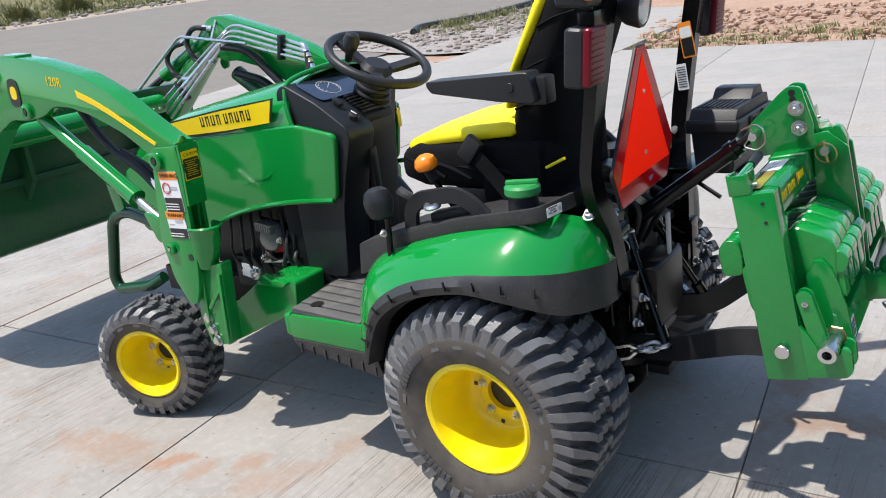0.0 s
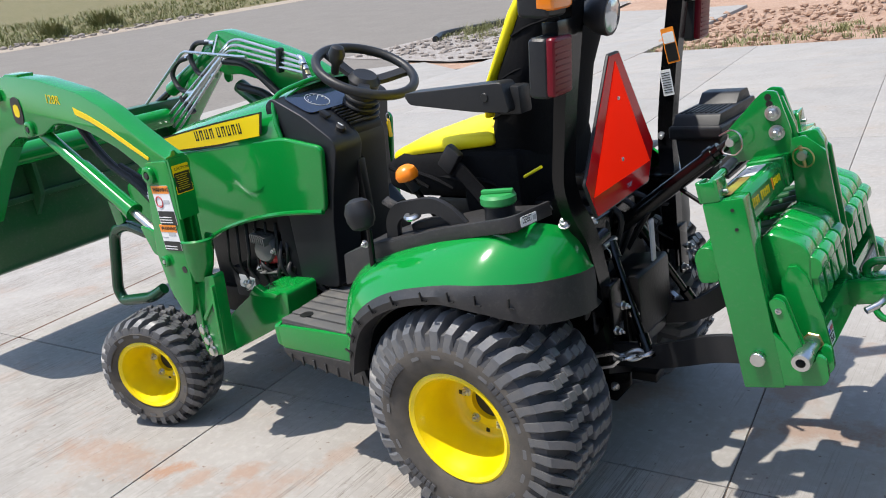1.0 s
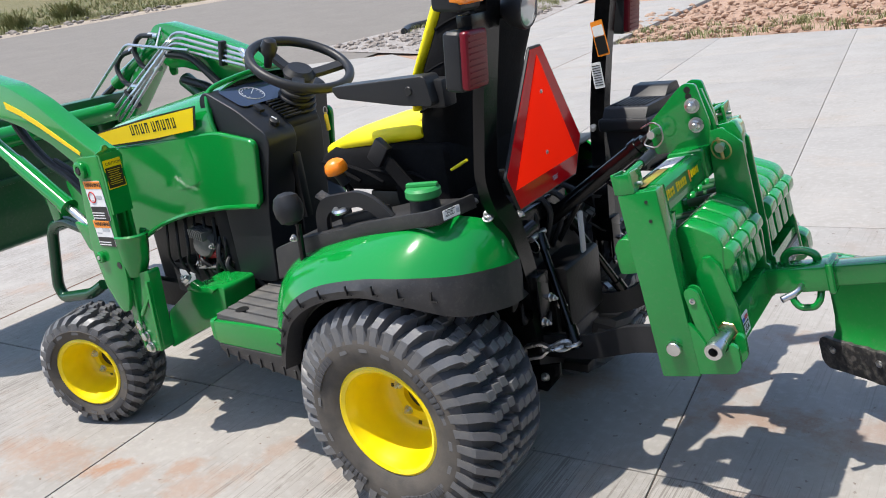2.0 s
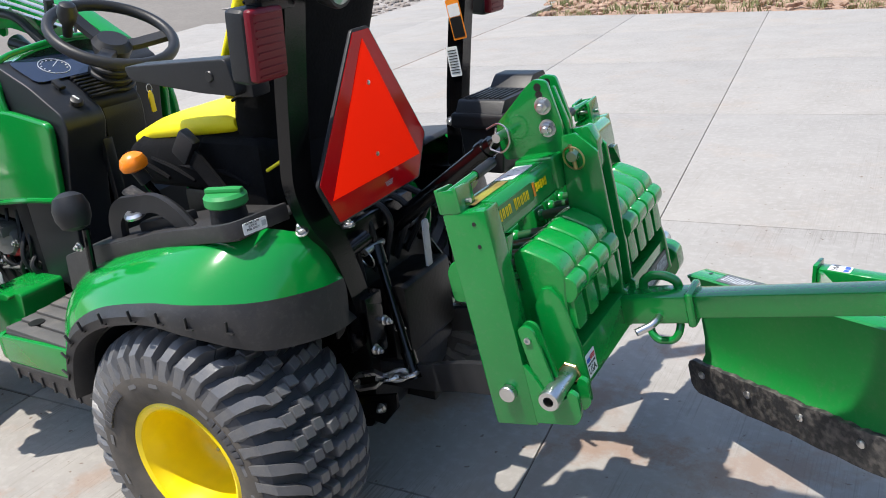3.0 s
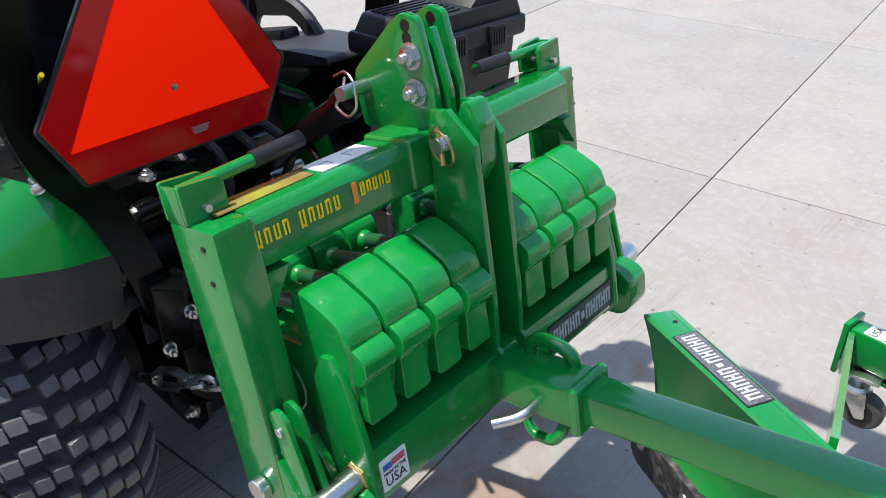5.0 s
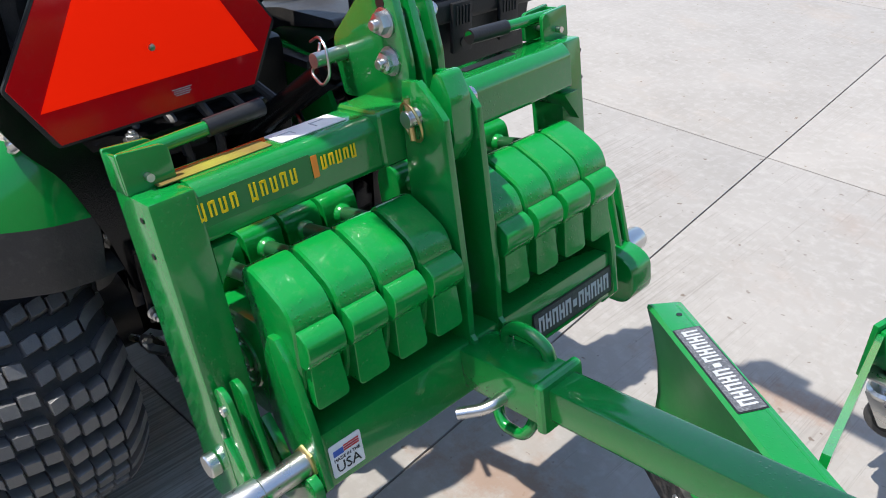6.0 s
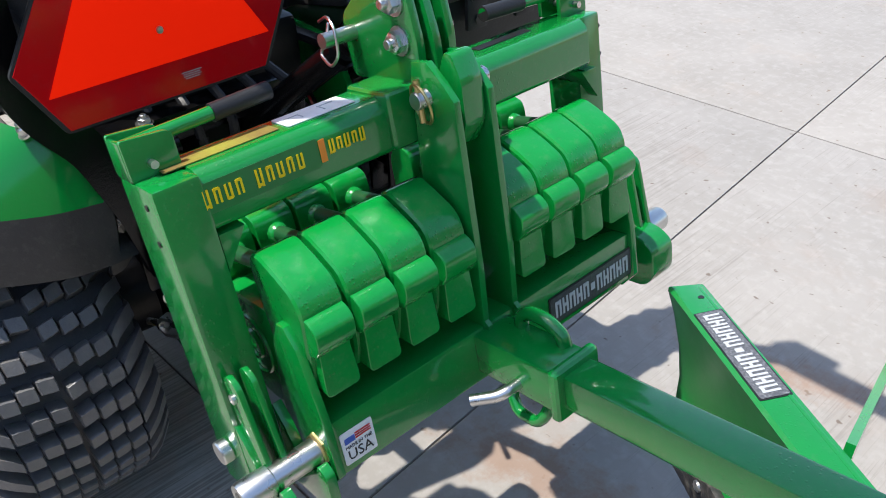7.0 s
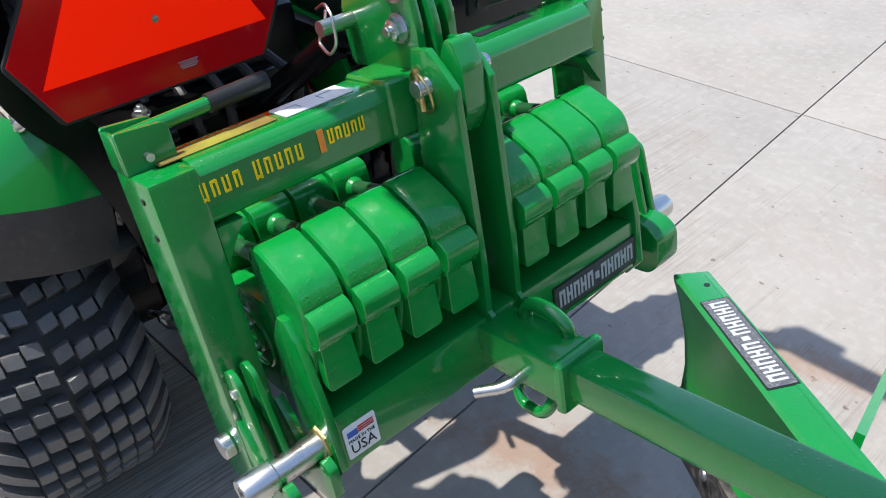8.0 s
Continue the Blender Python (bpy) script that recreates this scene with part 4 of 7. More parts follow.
def tread_bar(W, R, rim, c, full, step, s, long_):
    """A shoulder bar that wraps from the crown over the tyre's shoulder."""
    h = c - rim
    sam = []
    for k, f in enumerate((0.487, 0.468, 0.43, 0.385, 0.34, 0.305)):
        rb = curve_r(full, f * W * 0.98) - 0.004
        top = R - 0.14 * h * (max(f - 0.3, 0) / 0.12) ** 2
        if k == 0:
            rb, top = (c - 0.56 * h, c - 0.4 * h) if long_ else (c - 0.4 * h, c - 0.26 * h)
        sam.append((s * f * W * (1.02 if k < 2 else 1), 0.12 * step * (k - 1.5) + 0.03 * step * max(0, k - 3) ** 2, step * ((0.34 if long_ else 0.29) if k < 3 else 0.29 - 0.02 * (k - 3)), rb, top))
    bm = B()
    lug(bm, sam[::-1] if s < 0 else sam, 0)
    return bm


def tread_pieces(R, W, rim, n, deep):
    """The pieces of one pitch of tread, at angle zero: shoulder bars and square crown blocks of both halves."""
    c = R - deep
    step = 2 * math.pi / n
    full = carcass(R, W, rim, deep)
    out = []
    for s in (-1, 1):
        for long_ in (0, 1):
            out.append((s, long_, tread_bar(W, R, rim, c, full, step, s, long_)))
        for f0, f1, off in CROWN:
            y0, y1 = sorted((s * f0 * W, s * f1 * W))
            bm = B()
            block(bm, y0, y1, (off - 0.235) * step, (off + 0.235) * step, -s * 0.05 * step, c - 0.004, R)
            out.append((s, None, bm))
    return out


def carcass(R, W, rim, deep):
    """The tyre's section below its tread: radius and place across."""
    c = R - deep
    h = c - rim
    prof = [(rim - 0.004, 0.36 * W), (rim + 0.012, 0.43 * W), (rim + 0.03, 0.465 * W), ((c + rim) / 2 + 0.01, 0.495 * W), (c - 0.34 * h, 0.485 * W), (c - 0.13 * h, 0.455 * W), (c - 0.04 * h, 0.38 * W), (c, 0.2 * W), (c + 0.002, 0)]
    return prof + [(r, -y) for r, y in prof[-2::-1]]


def tread(R, W, rim, n, deep, parent, m, pieces):
    """Sets the tread round a tyre: each bar and block on its own for the wheel the camera passes, joined for the others."""
    step = 2 * math.pi / n
    joined = B()
    for s, long_, bm in tread_pieces(R, W, rim, n, deep):
        turns = [i * step + (0.5 * step if s < 0 else 0) + random.uniform(-0.04, 0.04) * step for i in range(n) if long_ is None or i % 2 == long_]
        if not pieces:
            for a in turns:
                t = bm.copy()
                t.transform(Matrix.Rotation(-a, 4, "Y"))
                merge(joined, t)
            bm.free()
            continue
        kind = "tread_block" if long_ is None else "tread_bar"
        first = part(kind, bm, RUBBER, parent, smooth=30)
        me = first.data
        me.transform(Matrix.Translation(BASES[parent.name]))
        for k, a in enumerate(turns):
            ob = first if k == 0 else new(kind, me)
            ob.parent = parent
            ob.matrix_basis = Matrix.Translation(-BASES[parent.name]) @ m @ Matrix.Rotation(-a, 4, "Y")
    if pieces:
        joined.free()
    else:
        tagged(part("tread", joined, RUBBER, parent, "worn grey tread blocks", 30, m=m), "worn grey tread blocks", kind="stuff")


def wheel(name, centre, turn, R, W, rim, n, deep, dish, bolts, tyre_label, pieces=False):
    """A wheel of the tractor: tyre, rim, wheel nuts, hub."""
    m = pose(*centre, 0, 0, turn)
    f = 0.42 * W
    prof = [(rim - 0.006, f - 0.03), (rim + 0.012, f), (rim + 0.014, f + 0.004), (rim + 0.007, f + 0.008), (rim - 0.004, f + 0.002), (rim - 0.01, f - 0.02), (rim - 0.022, f - 0.05), (rim - 0.026, dish + 0.035), (rim - 0.04, dish + 0.008), (rim - 0.05, dish), (rim * 0.52, dish - 0.003), (rim * 0.5, dish + 0.006), (rim * 0.34, dish + 0.006), (rim * 0.33, dish - 0.02)]
    rim_ob = part(name, lathe(prof, (0, 0, 0), (0, 1, 0), 56, caps=False), YELLOW, tractor, "yellow steel wheel with a wide dished rim", m=m)
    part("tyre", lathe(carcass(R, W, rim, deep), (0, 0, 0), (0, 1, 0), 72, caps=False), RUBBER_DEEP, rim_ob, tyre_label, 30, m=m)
    tread(R, W, rim, n, deep, rim_ob, m, pieces)
    c0 = R - deep
    side = [(rim + 0.014, 0.434 * W), (rim + 0.032, 0.472 * W), ((c0 + rim) / 2 + 0.01, 0.5015 * W), (c0 - 0.36 * (c0 - rim), 0.492 * W), (c0 - 0.33 * (c0 - rim), 0.488 * W)]
    part("sidewall", lathe(side, (0, 0, 0), (0, 1, 0), 72, caps=False), SIDEWALL, rim_ob, "dusty brown tyre sidewall", m=m)
    part("inner_rim", lathe([(rim + 0.008, -f), (rim - 0.02, -f + 0.02), (rim - 0.026, 0), (rim - 0.026, dish)], (0, 0, 0), (0, 1, 0), 40, caps=False), YELLOW, rim_ob, m=m)
    part("hub", lathe([(rim * 0.36, dish - 0.05), (rim * 0.345, dish - 0.012), (rim * 0.2, dish - 0.01)], (0, 0, 0), (0, 1, 0), 28), DUSTY, rim_ob, m=m)
    for k in range(bolts):
        a = 2 * math.pi * (k + 0.3) / bolts
        c = (rim * 0.46 * math.cos(a), dish + 0.006, rim * 0.46 * math.sin(a))
        part("wheel_bolt", bolt(c, (0, 1, 0), 0.0105, 0.012), ZINC, rim_ob, m=m)
    for k in range(4):
        a = 2 * math.pi * (k + 0.1) / 4
        c = Vector((rim * 0.62 * math.cos(a), dish, rim * 0.62 * math.sin(a)))
        part("rim_hole", box(c, (0.011, 0.004, 0.011), 0, (0, -math.degrees(a), 0)), LABEL_BLACK, rim_ob, m=m)
    # raised letters of the sidewall stand as small bars
    rr = rim + 0.5 * (R - deep - rim)
    for a0, cnt in ((0.35, 8), (2.3, 7), (3.9, 9), (5.2, 7)):
        bm = B()
        for k in range(cnt):
            a = a0 + k * 0.075
            t = box((0, 0, 0), (0.014, 0.006, 0.022), 0.001)
            t.transform(pose(rr * math.cos(a), 0.499 * W, rr * math.sin(a), 0, 90 - math.degrees(a), 0))
            merge(bm, t)
        part("sidewall_marking", bm, RUBBER_DEEP, rim_ob, m=m)
    return rim_ob


wheel("rear_wheel", (0.0, -0.427, 0.327), 180, 0.335, 0.328, 0.152, 37, 0.034, -0.012, 5, "worn black tyre with deep blocky tread and dusty sidewall", pieces=True)
wheel("rear_wheel", (0.0, 2 * CY + 0.427, 0.327), 0, 0.335, 0.328, 0.152, 37, 0.034, -0.012, 5, "worn black tyre with deep blocky tread and dusty sidewall")
wheel("front_wheel", (-1.52, -0.48, 0.226), 199, 0.23, 0.21, 0.125, 27, 0.02, -0.03, 5, "black front tyre with deep blocky tread")
wheel("front_wheel", (-1.49, 2 * CY + 0.47, 0.226), 17, 0.23, 0.21, 0.125, 27, 0.02, -0.03, 5, "black front tyre with deep blocky tread")

# axles, frame, gearbox, engine; body stretched and sheared to fit the camera's view
FIT["all"] = Matrix(((1, 0, 0, 0), (0, 1, 0, 0), (-0.012, 0, 1.06, -0.03), (0, 0, 0, 1)))
part("rear_axle", lathe([(0.075, -0.34), (0.08, -0.2), (0.11, -0.12), (0.11, 0.12), (0.08, 0.2), (0.075, 0.34)], (0, CY, 0.33), (0, 1, 0), 24), DARK, tractor)
part("transmission", bev(box2((-0.62, CY - 0.16, 0.22), (0.2, CY + 0.16, 0.56), 0.03, 3), 0.004), DARK, tractor)
part("rear_housing", plate(rounded([(-0.2, 0.3), (0.24, 0.24), (0.27, 0.4), (0.22, 0.66), (-0.2, 0.7)], 0.04), "y", CY - 0.19, CY + 0.19, 0.02), DARK, tractor)
part("frame_rail", box2((-1.75, CY - 0.24, 0.36), (-0.6, CY - 0.2, 0.46), 0.006), DARK, tractor)
part("frame_rail", box2((-1.75, CY + 0.2, 0.36), (-0.6, CY + 0.24, 0.46), 0.006), DARK, tractor)
part("front_axle", box2((-1.53, CY - 0.42, 0.2), (-1.44, CY + 0.42, 0.29), 0.02), DARK, tractor)
engine = part("engine_block", box2((-1.5, CY - 0.16, 0.4), (-0.9, CY + 0.16, 0.78), 0.02), DARK, tractor)
part("alternator", lathe([(0.045, -0.05), (0.05, -0.03), (0.05, 0.03), (0.04, 0.05)], (-1.05, -0.2, 0.63), (0.2, -1, 0.1), 20), ALLOY, engine, "bare aluminium alternator housing")
for k in range(7):
    part("alternator_fin", box((-1.08 + 0.011 * k, -0.235, 0.68 - 0.002 * k), (0.004, 0.06, 0.03), 0.001), ALLOY, engine)
for k, (x, z, x2, z2) in enumerate(((-0.97, 0.66, -0.93, 0.5), (-0.95, 0.62, -1.0, 0.49), (-1.09, 0.6, -1.0, 0.53), (-0.93, 0.6, -0.9, 0.52))):
    part("engine_hose", tube([(x, -0.215, z), (x * 0.6 + x2 * 0.4, -0.262, (z + z2) / 2 + 0.015), (x2, -0.225, z2)], 0.007 + 0.002 * (k % 2), 10, 0.04), PLASTIC, engine)
    part("hose_clip", tube([(x2, -0.232, z2 + 0.008), (x2, -0.228, z2 + 0.018)], 0.012, 12), ZINC, engine)
for x, z in ((-1.1, 0.56), (-1.0, 0.63), (-0.95, 0.57), (-0.92, 0.545)):
    part("engine_bolt", bolt((x, -0.235, z), (0, -1, 0), 0.009, 0.01), ZINC, engine)
part("filter", tube([(-1.1, -0.22, 0.585), (-0.99, -0.22, 0.6)], 0.016, 14), RED_INK, engine, "small red filter")
part("bracket", box((-1.02, -0.23, 0.555), (0.13, 0.05, 0.005), 0.001, (0, -6, 0)), ALLOY, engine)
for k in range(6):
    part("hose", tube([(-1.2 + 0.07 * k, -0.2, 0.5 + 0.02 * (k % 3)), (-1.08 + 0.06 * k, -0.235, 0.56 - 0.02 * (k % 2)), (-0.95 + 0.05 * k, -0.2, 0.46 + 0.03 * (k % 2))], 0.008, 8, 0.05), PLASTIC, engine)
for k in range(5):
    part("engine_bolt", bolt((-1.18 + 0.07 * k, -0.215, 0.47 + 0.05 * ((k * 2) % 3)), (0, -1, 0), 0.008, 0.008), ZINC, engine)
# invented dark parts added to fill and darken the engine bay
part("battery", box2((-1.29, -0.222, 0.43), (-1.12, -0.12, 0.545), 0.008), PLASTIC, engine, "invented black box filling the engine bay")
part("belt", sweep([(-1.12, -0.2, 0.69), (-1.0, -0.2, 0.675), (-0.98, -0.2, 0.56), (-1.14, -0.2, 0.5)], [(-0.005, -0.012), (0.005, -0.012), (0.005, 0.012), (-0.005, 0.012)], up=(0, 1, 0), closed=True), DARK, engine)
part("pulley", lathe([(0.05, -0.012), (0.055, -0.01), (0.048, 0), (0.055, 0.01), (0.05, 0.012)], (-1.1, -0.21, 0.52), (0, 1, 0), 24), DARK, engine)
for k in range(7):
    x0 = -1.28 + 0.055 * k
    part("wiring", tube([(x0, -0.2, 0.72), (x0 + 0.03, -0.24, 0.64 - 0.02 * (k % 3)), (x0 + 0.01 * (k % 2), -0.235, 0.56), (x0 + 0.05, -0.21, 0.45)], 0.005 + 0.001 * (k % 3), 8, 0.03), PLASTIC, engine)
for k in range(4):
    part("bay_bracket", box((-0.96 + 0.035 * k, -0.225, 0.6 - 0.04 * k), (0.03, 0.02, 0.05), 0.003, (0, 25 * k, 0)), DARK, engine)
part("battery_label", box((-1.21, -0.2235, 0.49), (0.09, 0.003, 0.05), 0.001, (0, 8, 0)), LABEL_GREY, engine)
part("exhaust_pipe", tube([(-1.35, 0.22, 0.55), (-1.35, 0.28, 0.45), (-1.2, 0.28, 0.38)], 0.025, 14, 0.05), DARK, tractor)

def glyphs(x0, n, pitch, h):
    """Blocks of two strokes and a bar that stand for the letters of a maker's name."""
    rows = []
    for q in range(n):
        x = x0 + pitch * q
        rows += [(x - pitch * 0.22, 0, pitch * 0.17, h), (x + pitch * 0.22, 0, pitch * 0.17, h), (x, h * (0.4 if q % 2 else -0.4), pitch * 0.5, h * 0.16)]
    return rows


# hood: sections from the dash to the nose
def hood_section(x, half, top, low, crown):
    pts = []
    for t in np.linspace(0, 1, 15):
        a = math.pi * t
        ca = math.cos(a)
        y = half * math.copysign(abs(ca) ** 0.5, ca)
        z = low + (top - low) * (math.sin(a) ** 0.24 if math.sin(a) > 0 else 0)
        pts.append((x, CY - y, z + crown * (1 - abs(ca))))
    return pts


secs = [(-0.815, 0.272, 1.14, 0.95, 0.035), (-0.95, 0.29, 1.12, 0.86, 0.03), (-1.2, 0.285, 1.08, 0.8, 0.03), (-1.5, 0.26, 1.03, 0.78, 0.03), (-1.75, 0.225, 0.97, 0.76, 0.02), (-1.88, 0.18, 0.9, 0.74, 0.01)]
hood = part("hood", thick(loft([hood_section(*s) for s in secs]), 0.006), GREEN, tractor, "glossy green hood", 50)
part("hood_lip", sweep(catmull([(-0.8, -0.255, 1.0), (-0.822, -0.25, 1.08), (-0.832, -0.222, 1.148), (-0.825, -0.11, 1.172), (-0.815, 0.02, 1.18), (-0.82, 0.15, 1.168), (-0.83, 0.255, 1.1)], 6), circle(0.008, 10)), GREEN, hood)
for s in (-1, 1):
    side = rounded([(-0.62, 1.0), (-0.66, 0.79), (-0.86, 0.775), (-1.05, 0.745), (-1.22, 0.7), (-1.45, 0.6), (-1.75, 0.62), (-1.8, 0.85), (-1.5, 0.97), (-0.8, 1.03)], 0.03, 4)
    y0 = CY + s * 0.265
    if s > 0:
        side = [(x - 0.17, z) for x, z in side]
    bm = plate(side, "y", min(y0, y0 + s * 0.022), max(y0, y0 + s * 0.022), 0.008, 3)
    part("side_panel", bm, GREEN, tractor, "glossy green engine side panel", 40)
    lip = [(-0.67, 0.795), (-0.86, 0.78), (-1.05, 0.75), (-1.22, 0.705), (-1.35, 0.65)]
    part("panel_lip", tube([(p.x, y0 + s * 0.02, p.y) for p in catmull([(a, b, 0) for a, b in lip], 4)], 0.009, 8), GREEN, tractor)
    # yellow stripe with a dark rim; bars for the maker's name
    st = [(-0.87, 1.108), (-0.895, 1.038), (-1.12, 1.012), (-1.5, 0.982), (-1.52, 1.0), (-1.46, 1.03), (-1.12, 1.078)]
    ys = y0 + s * 0.024
    if s > 0:
        continue
    part("stripe_rim", plate([(x * 1.0 + (0.012 if x > -0.9 else 0), z + (0.006 if z > 1.02 else -0.006)) for x, z in st], "y", min(ys, ys + s * 0.002), max(ys, ys + s * 0.002), 0), LABEL_BLACK, hood, smooth=0)
    part("stripe", plate(st, "y", min(ys, ys + s * 0.0035), max(ys, ys + s * 0.0035), 0), LABEL_YELLOW, hood, "yellow stripe with dark lettering blocks", smooth=0)
    rows = glyphs(-0.235, 4, 0.03, 0.034) + glyphs(-0.105, 5, 0.029, 0.034)
    mm = plane((-1.0, ys + s * 0.0025, 1.062), (1, 0, 0.09), (0, 0, 1))
    bars(rows, mm, LABEL_BLACK, hood, "name_bar")
part("grille", box2((-1.89, CY - 0.17, 0.6), (-1.86, CY + 0.17, 0.86), 0.02), PLASTIC, tractor)
part("nose_guard", plate(rounded([(-1.62, 0.92), (-1.86, 0.8), (-1.83, 0.62), (-1.6, 0.7)], 0.03), "y", CY - 0.235, CY - 0.21, 0.006), PLASTIC, tractor, "black side grille at the nose")

# dash, console and steering
def shell(secs, n=4):
    """A closed form over upright sections: (x, half width, low, high), with rounded edges."""
    rows = []
    for x, hw, lo, hi in secs:
        ring2 = rounded([(CY - hw, lo), (CY + hw, lo), (CY + hw, hi), (CY - hw, hi)], 0.03, n)
        rows.append([(x, p, q) for p, q in ring2])
    bm = loft(rows, True)
    bm.verts.ensure_lookup_table()
    k = len(rows[0])
    bm.faces.new(bm.verts[:k])
    bm.faces.new(bm.verts[-k:])
    return bm


prof_d = rounded([(-0.87, 0.53), (-0.87, 1.13), (-0.835, 1.15), (-0.7, 1.088), (-0.59, 1.016), (-0.58, 0.985), (-0.63, 0.85), (-0.655, 0.76), (-0.69, 0.53)], 0.02, 3)
dash = part("dash_shroud", plate(prof_d, "y", CY - 0.262, CY - 0.135, 0.014, 3), DASH, tractor, "grey-black plastic dash shroud", 40)
part("dash_middle", plate(rounded([(-0.87, 0.6), (-0.87, 1.125), (-0.835, 1.142), (-0.7, 1.082), (-0.615, 1.025), (-0.66, 0.9), (-0.7, 0.6)], 0.02, 3), "y", CY - 0.14, CY + 0.02, 0.006), CONSOLE, tractor, "black plastic dash middle", 40)
part("dash_far_side", plate(rounded([(-0.88, 0.6), (-0.88, 1.12), (-0.84, 1.135), (-0.76, 1.09), (-0.8, 0.9), (-0.82, 0.6)], 0.02, 3), "y", CY + 0.015, CY + 0.24, 0.012), PLASTIC, tractor, smooth=40)
part("console_foot", shell([(-0.95, 0.25, 0.5, 0.8), (-0.85, 0.255, 0.5, 0.78), (-0.74, 0.22, 0.52, 0.7)]), CONSOLE, tractor, smooth=45)
part("storage_recess", box2((-0.62, CY - 0.15, 0.72), (-0.598, CY - 0.118, 0.93), 0.004), LABEL_BLACK, dash)
gauge_m = plane((-0.757, CY - 0.1, 1.1155), (0, 1, 0), (-1, 0, 0.46))
gauge = patch(0.26, 0.125, gauge_m @ Matrix.Translation((0, 0, 0.001)), GAUGE, tractor, "instrument_panel", "dark instrument panel with a round dial", 0.003, 0.02)
part("dial_ring", ring((-0.03, 0, 0.0045), 0.042, 0.0012, (0, 0, 1), 32, 6), LABEL_GREY, gauge, m=gauge_m)
part("dial_needle", box((-0.02, 0.01, 0.0045), (0.036, 0.002, 0.001), 0, (0, 0, 35)), LABEL_GREY, gauge, m=gauge_m)
bars([(-0.03 + 0.034 * math.cos(a), 0.034 * math.sin(a), 0.005, 0.0018) for a in np.linspace(-0.6, 3.7, 11)], gauge_m @ Matrix.Translation((0, 0, 0.003)), WHITE, gauge, "dial_marks")
for k in range(7):
    part("vent_rib", box((-0.69 + 0.0115 * k, CY - 0.07, 1.088 - 0.0078 * k), (0.006, 0.13, 0.007), 0.001, (0, 34, 0)), PLASTIC, tractor)
part("rocker_switch", box((-0.67, CY - 0.19, 1.082), (0.035, 0.022, 0.012), 0.004, (0, 34, 0)), LABEL_BLACK, tractor)
part("ignition_switch", lathe([(0.018, 0), (0.016, 0.012), (0.01, 0.014)], (-0.612, CY - 0.19, 1.036), (0.5, -0.2, 0.8), 18), LABEL_BLACK, tractor)
part("switch_mark", box((-0.607, CY - 0.192, 1.05), (0.02, 0.005, 0.003), 0.001, (0, 34, 20)), WHITE, tractor)
part("key_tag", plate(rounded([(0.1, 0.95), (0.118, 0.95), (0.118, 1.0), (0.112, 1.012), (0.106, 1.012), (0.1, 1.0)], 0.004), "x", -0.652, -0.649, 0.0005), LABEL_YELLOW, tractor, "yellow paper key tag")
part("key_ring", ring((-0.65, 0.109, 1.018), 0.012, 0.0012, (1, 0.2, 0), 20, 6), ZINC, tractor)
SW = Vector((-0.615, 0.0, 1.185))
ax = Vector((0.45, -0.05, 0.89)).normalized()
part("steering_column", lathe([(0.06, -0.2), (0.058, -0.15), (0.05, -0.1), (0.045, -0.04)], SW, ax, 22), PLASTIC, tractor)
part("steering_pillar", plate(rounded([(-0.74, 0.56), (-0.76, 1.02), (-0.7, 1.05), (-0.625, 1.02), (-0.62, 0.98), (-0.66, 0.7), (-0.68, 0.56)], 0.02, 3), "y", CY - 0.11, CY + 0.03, 0.018, 3), PLASTIC, tractor, "black plastic steering pillar", 40)
for k in range(5):
    part("column_boot", ring(SW - ax * (0.09 + 0.022 * k), 0.054 + 0.003 * k, 0.007, ax, 24, 8), PLASTIC, tractor)
sw = part("steering_wheel", ring(SW, 0.165, 0.0155, ax, 48, 12), PLASTIC, tractor, "black three-spoke steering wheel")
e1 = Vector((0, 1, 0))
e2 = ax.cross(e1).normalized()
for a in (math.radians(100), math.radians(220), math.radians(340)):
    d = e1 * math.cos(a) + e2 * math.sin(a)
    part("spoke", sweep(bent([SW - ax * 0.035, SW - ax * 0.03 + d * 0.06, SW + d * 0.16], 0.03), [(-0.022, -0.006), (0.022, -0.006), (0.018, 0.006), (-0.018, 0.006)], up=ax), PLASTIC, sw)
part("wheel_hub", lathe([(0.05, -0.05), (0.055, -0.03), (0.04, -0.012)], SW, ax, 24), PLASTIC, sw)
kd = Vector((-0.635, -0.13, 1.19))
part("spinner_knob", lathe([(0.012, 0.01), (0.014, 0.04), (0.022, 0.05), (0.027, 0.075), (0.02, 0.095), (0.01, 0.1)], kd, ax, 18), PLASTIC, sw, "black spinner knob")

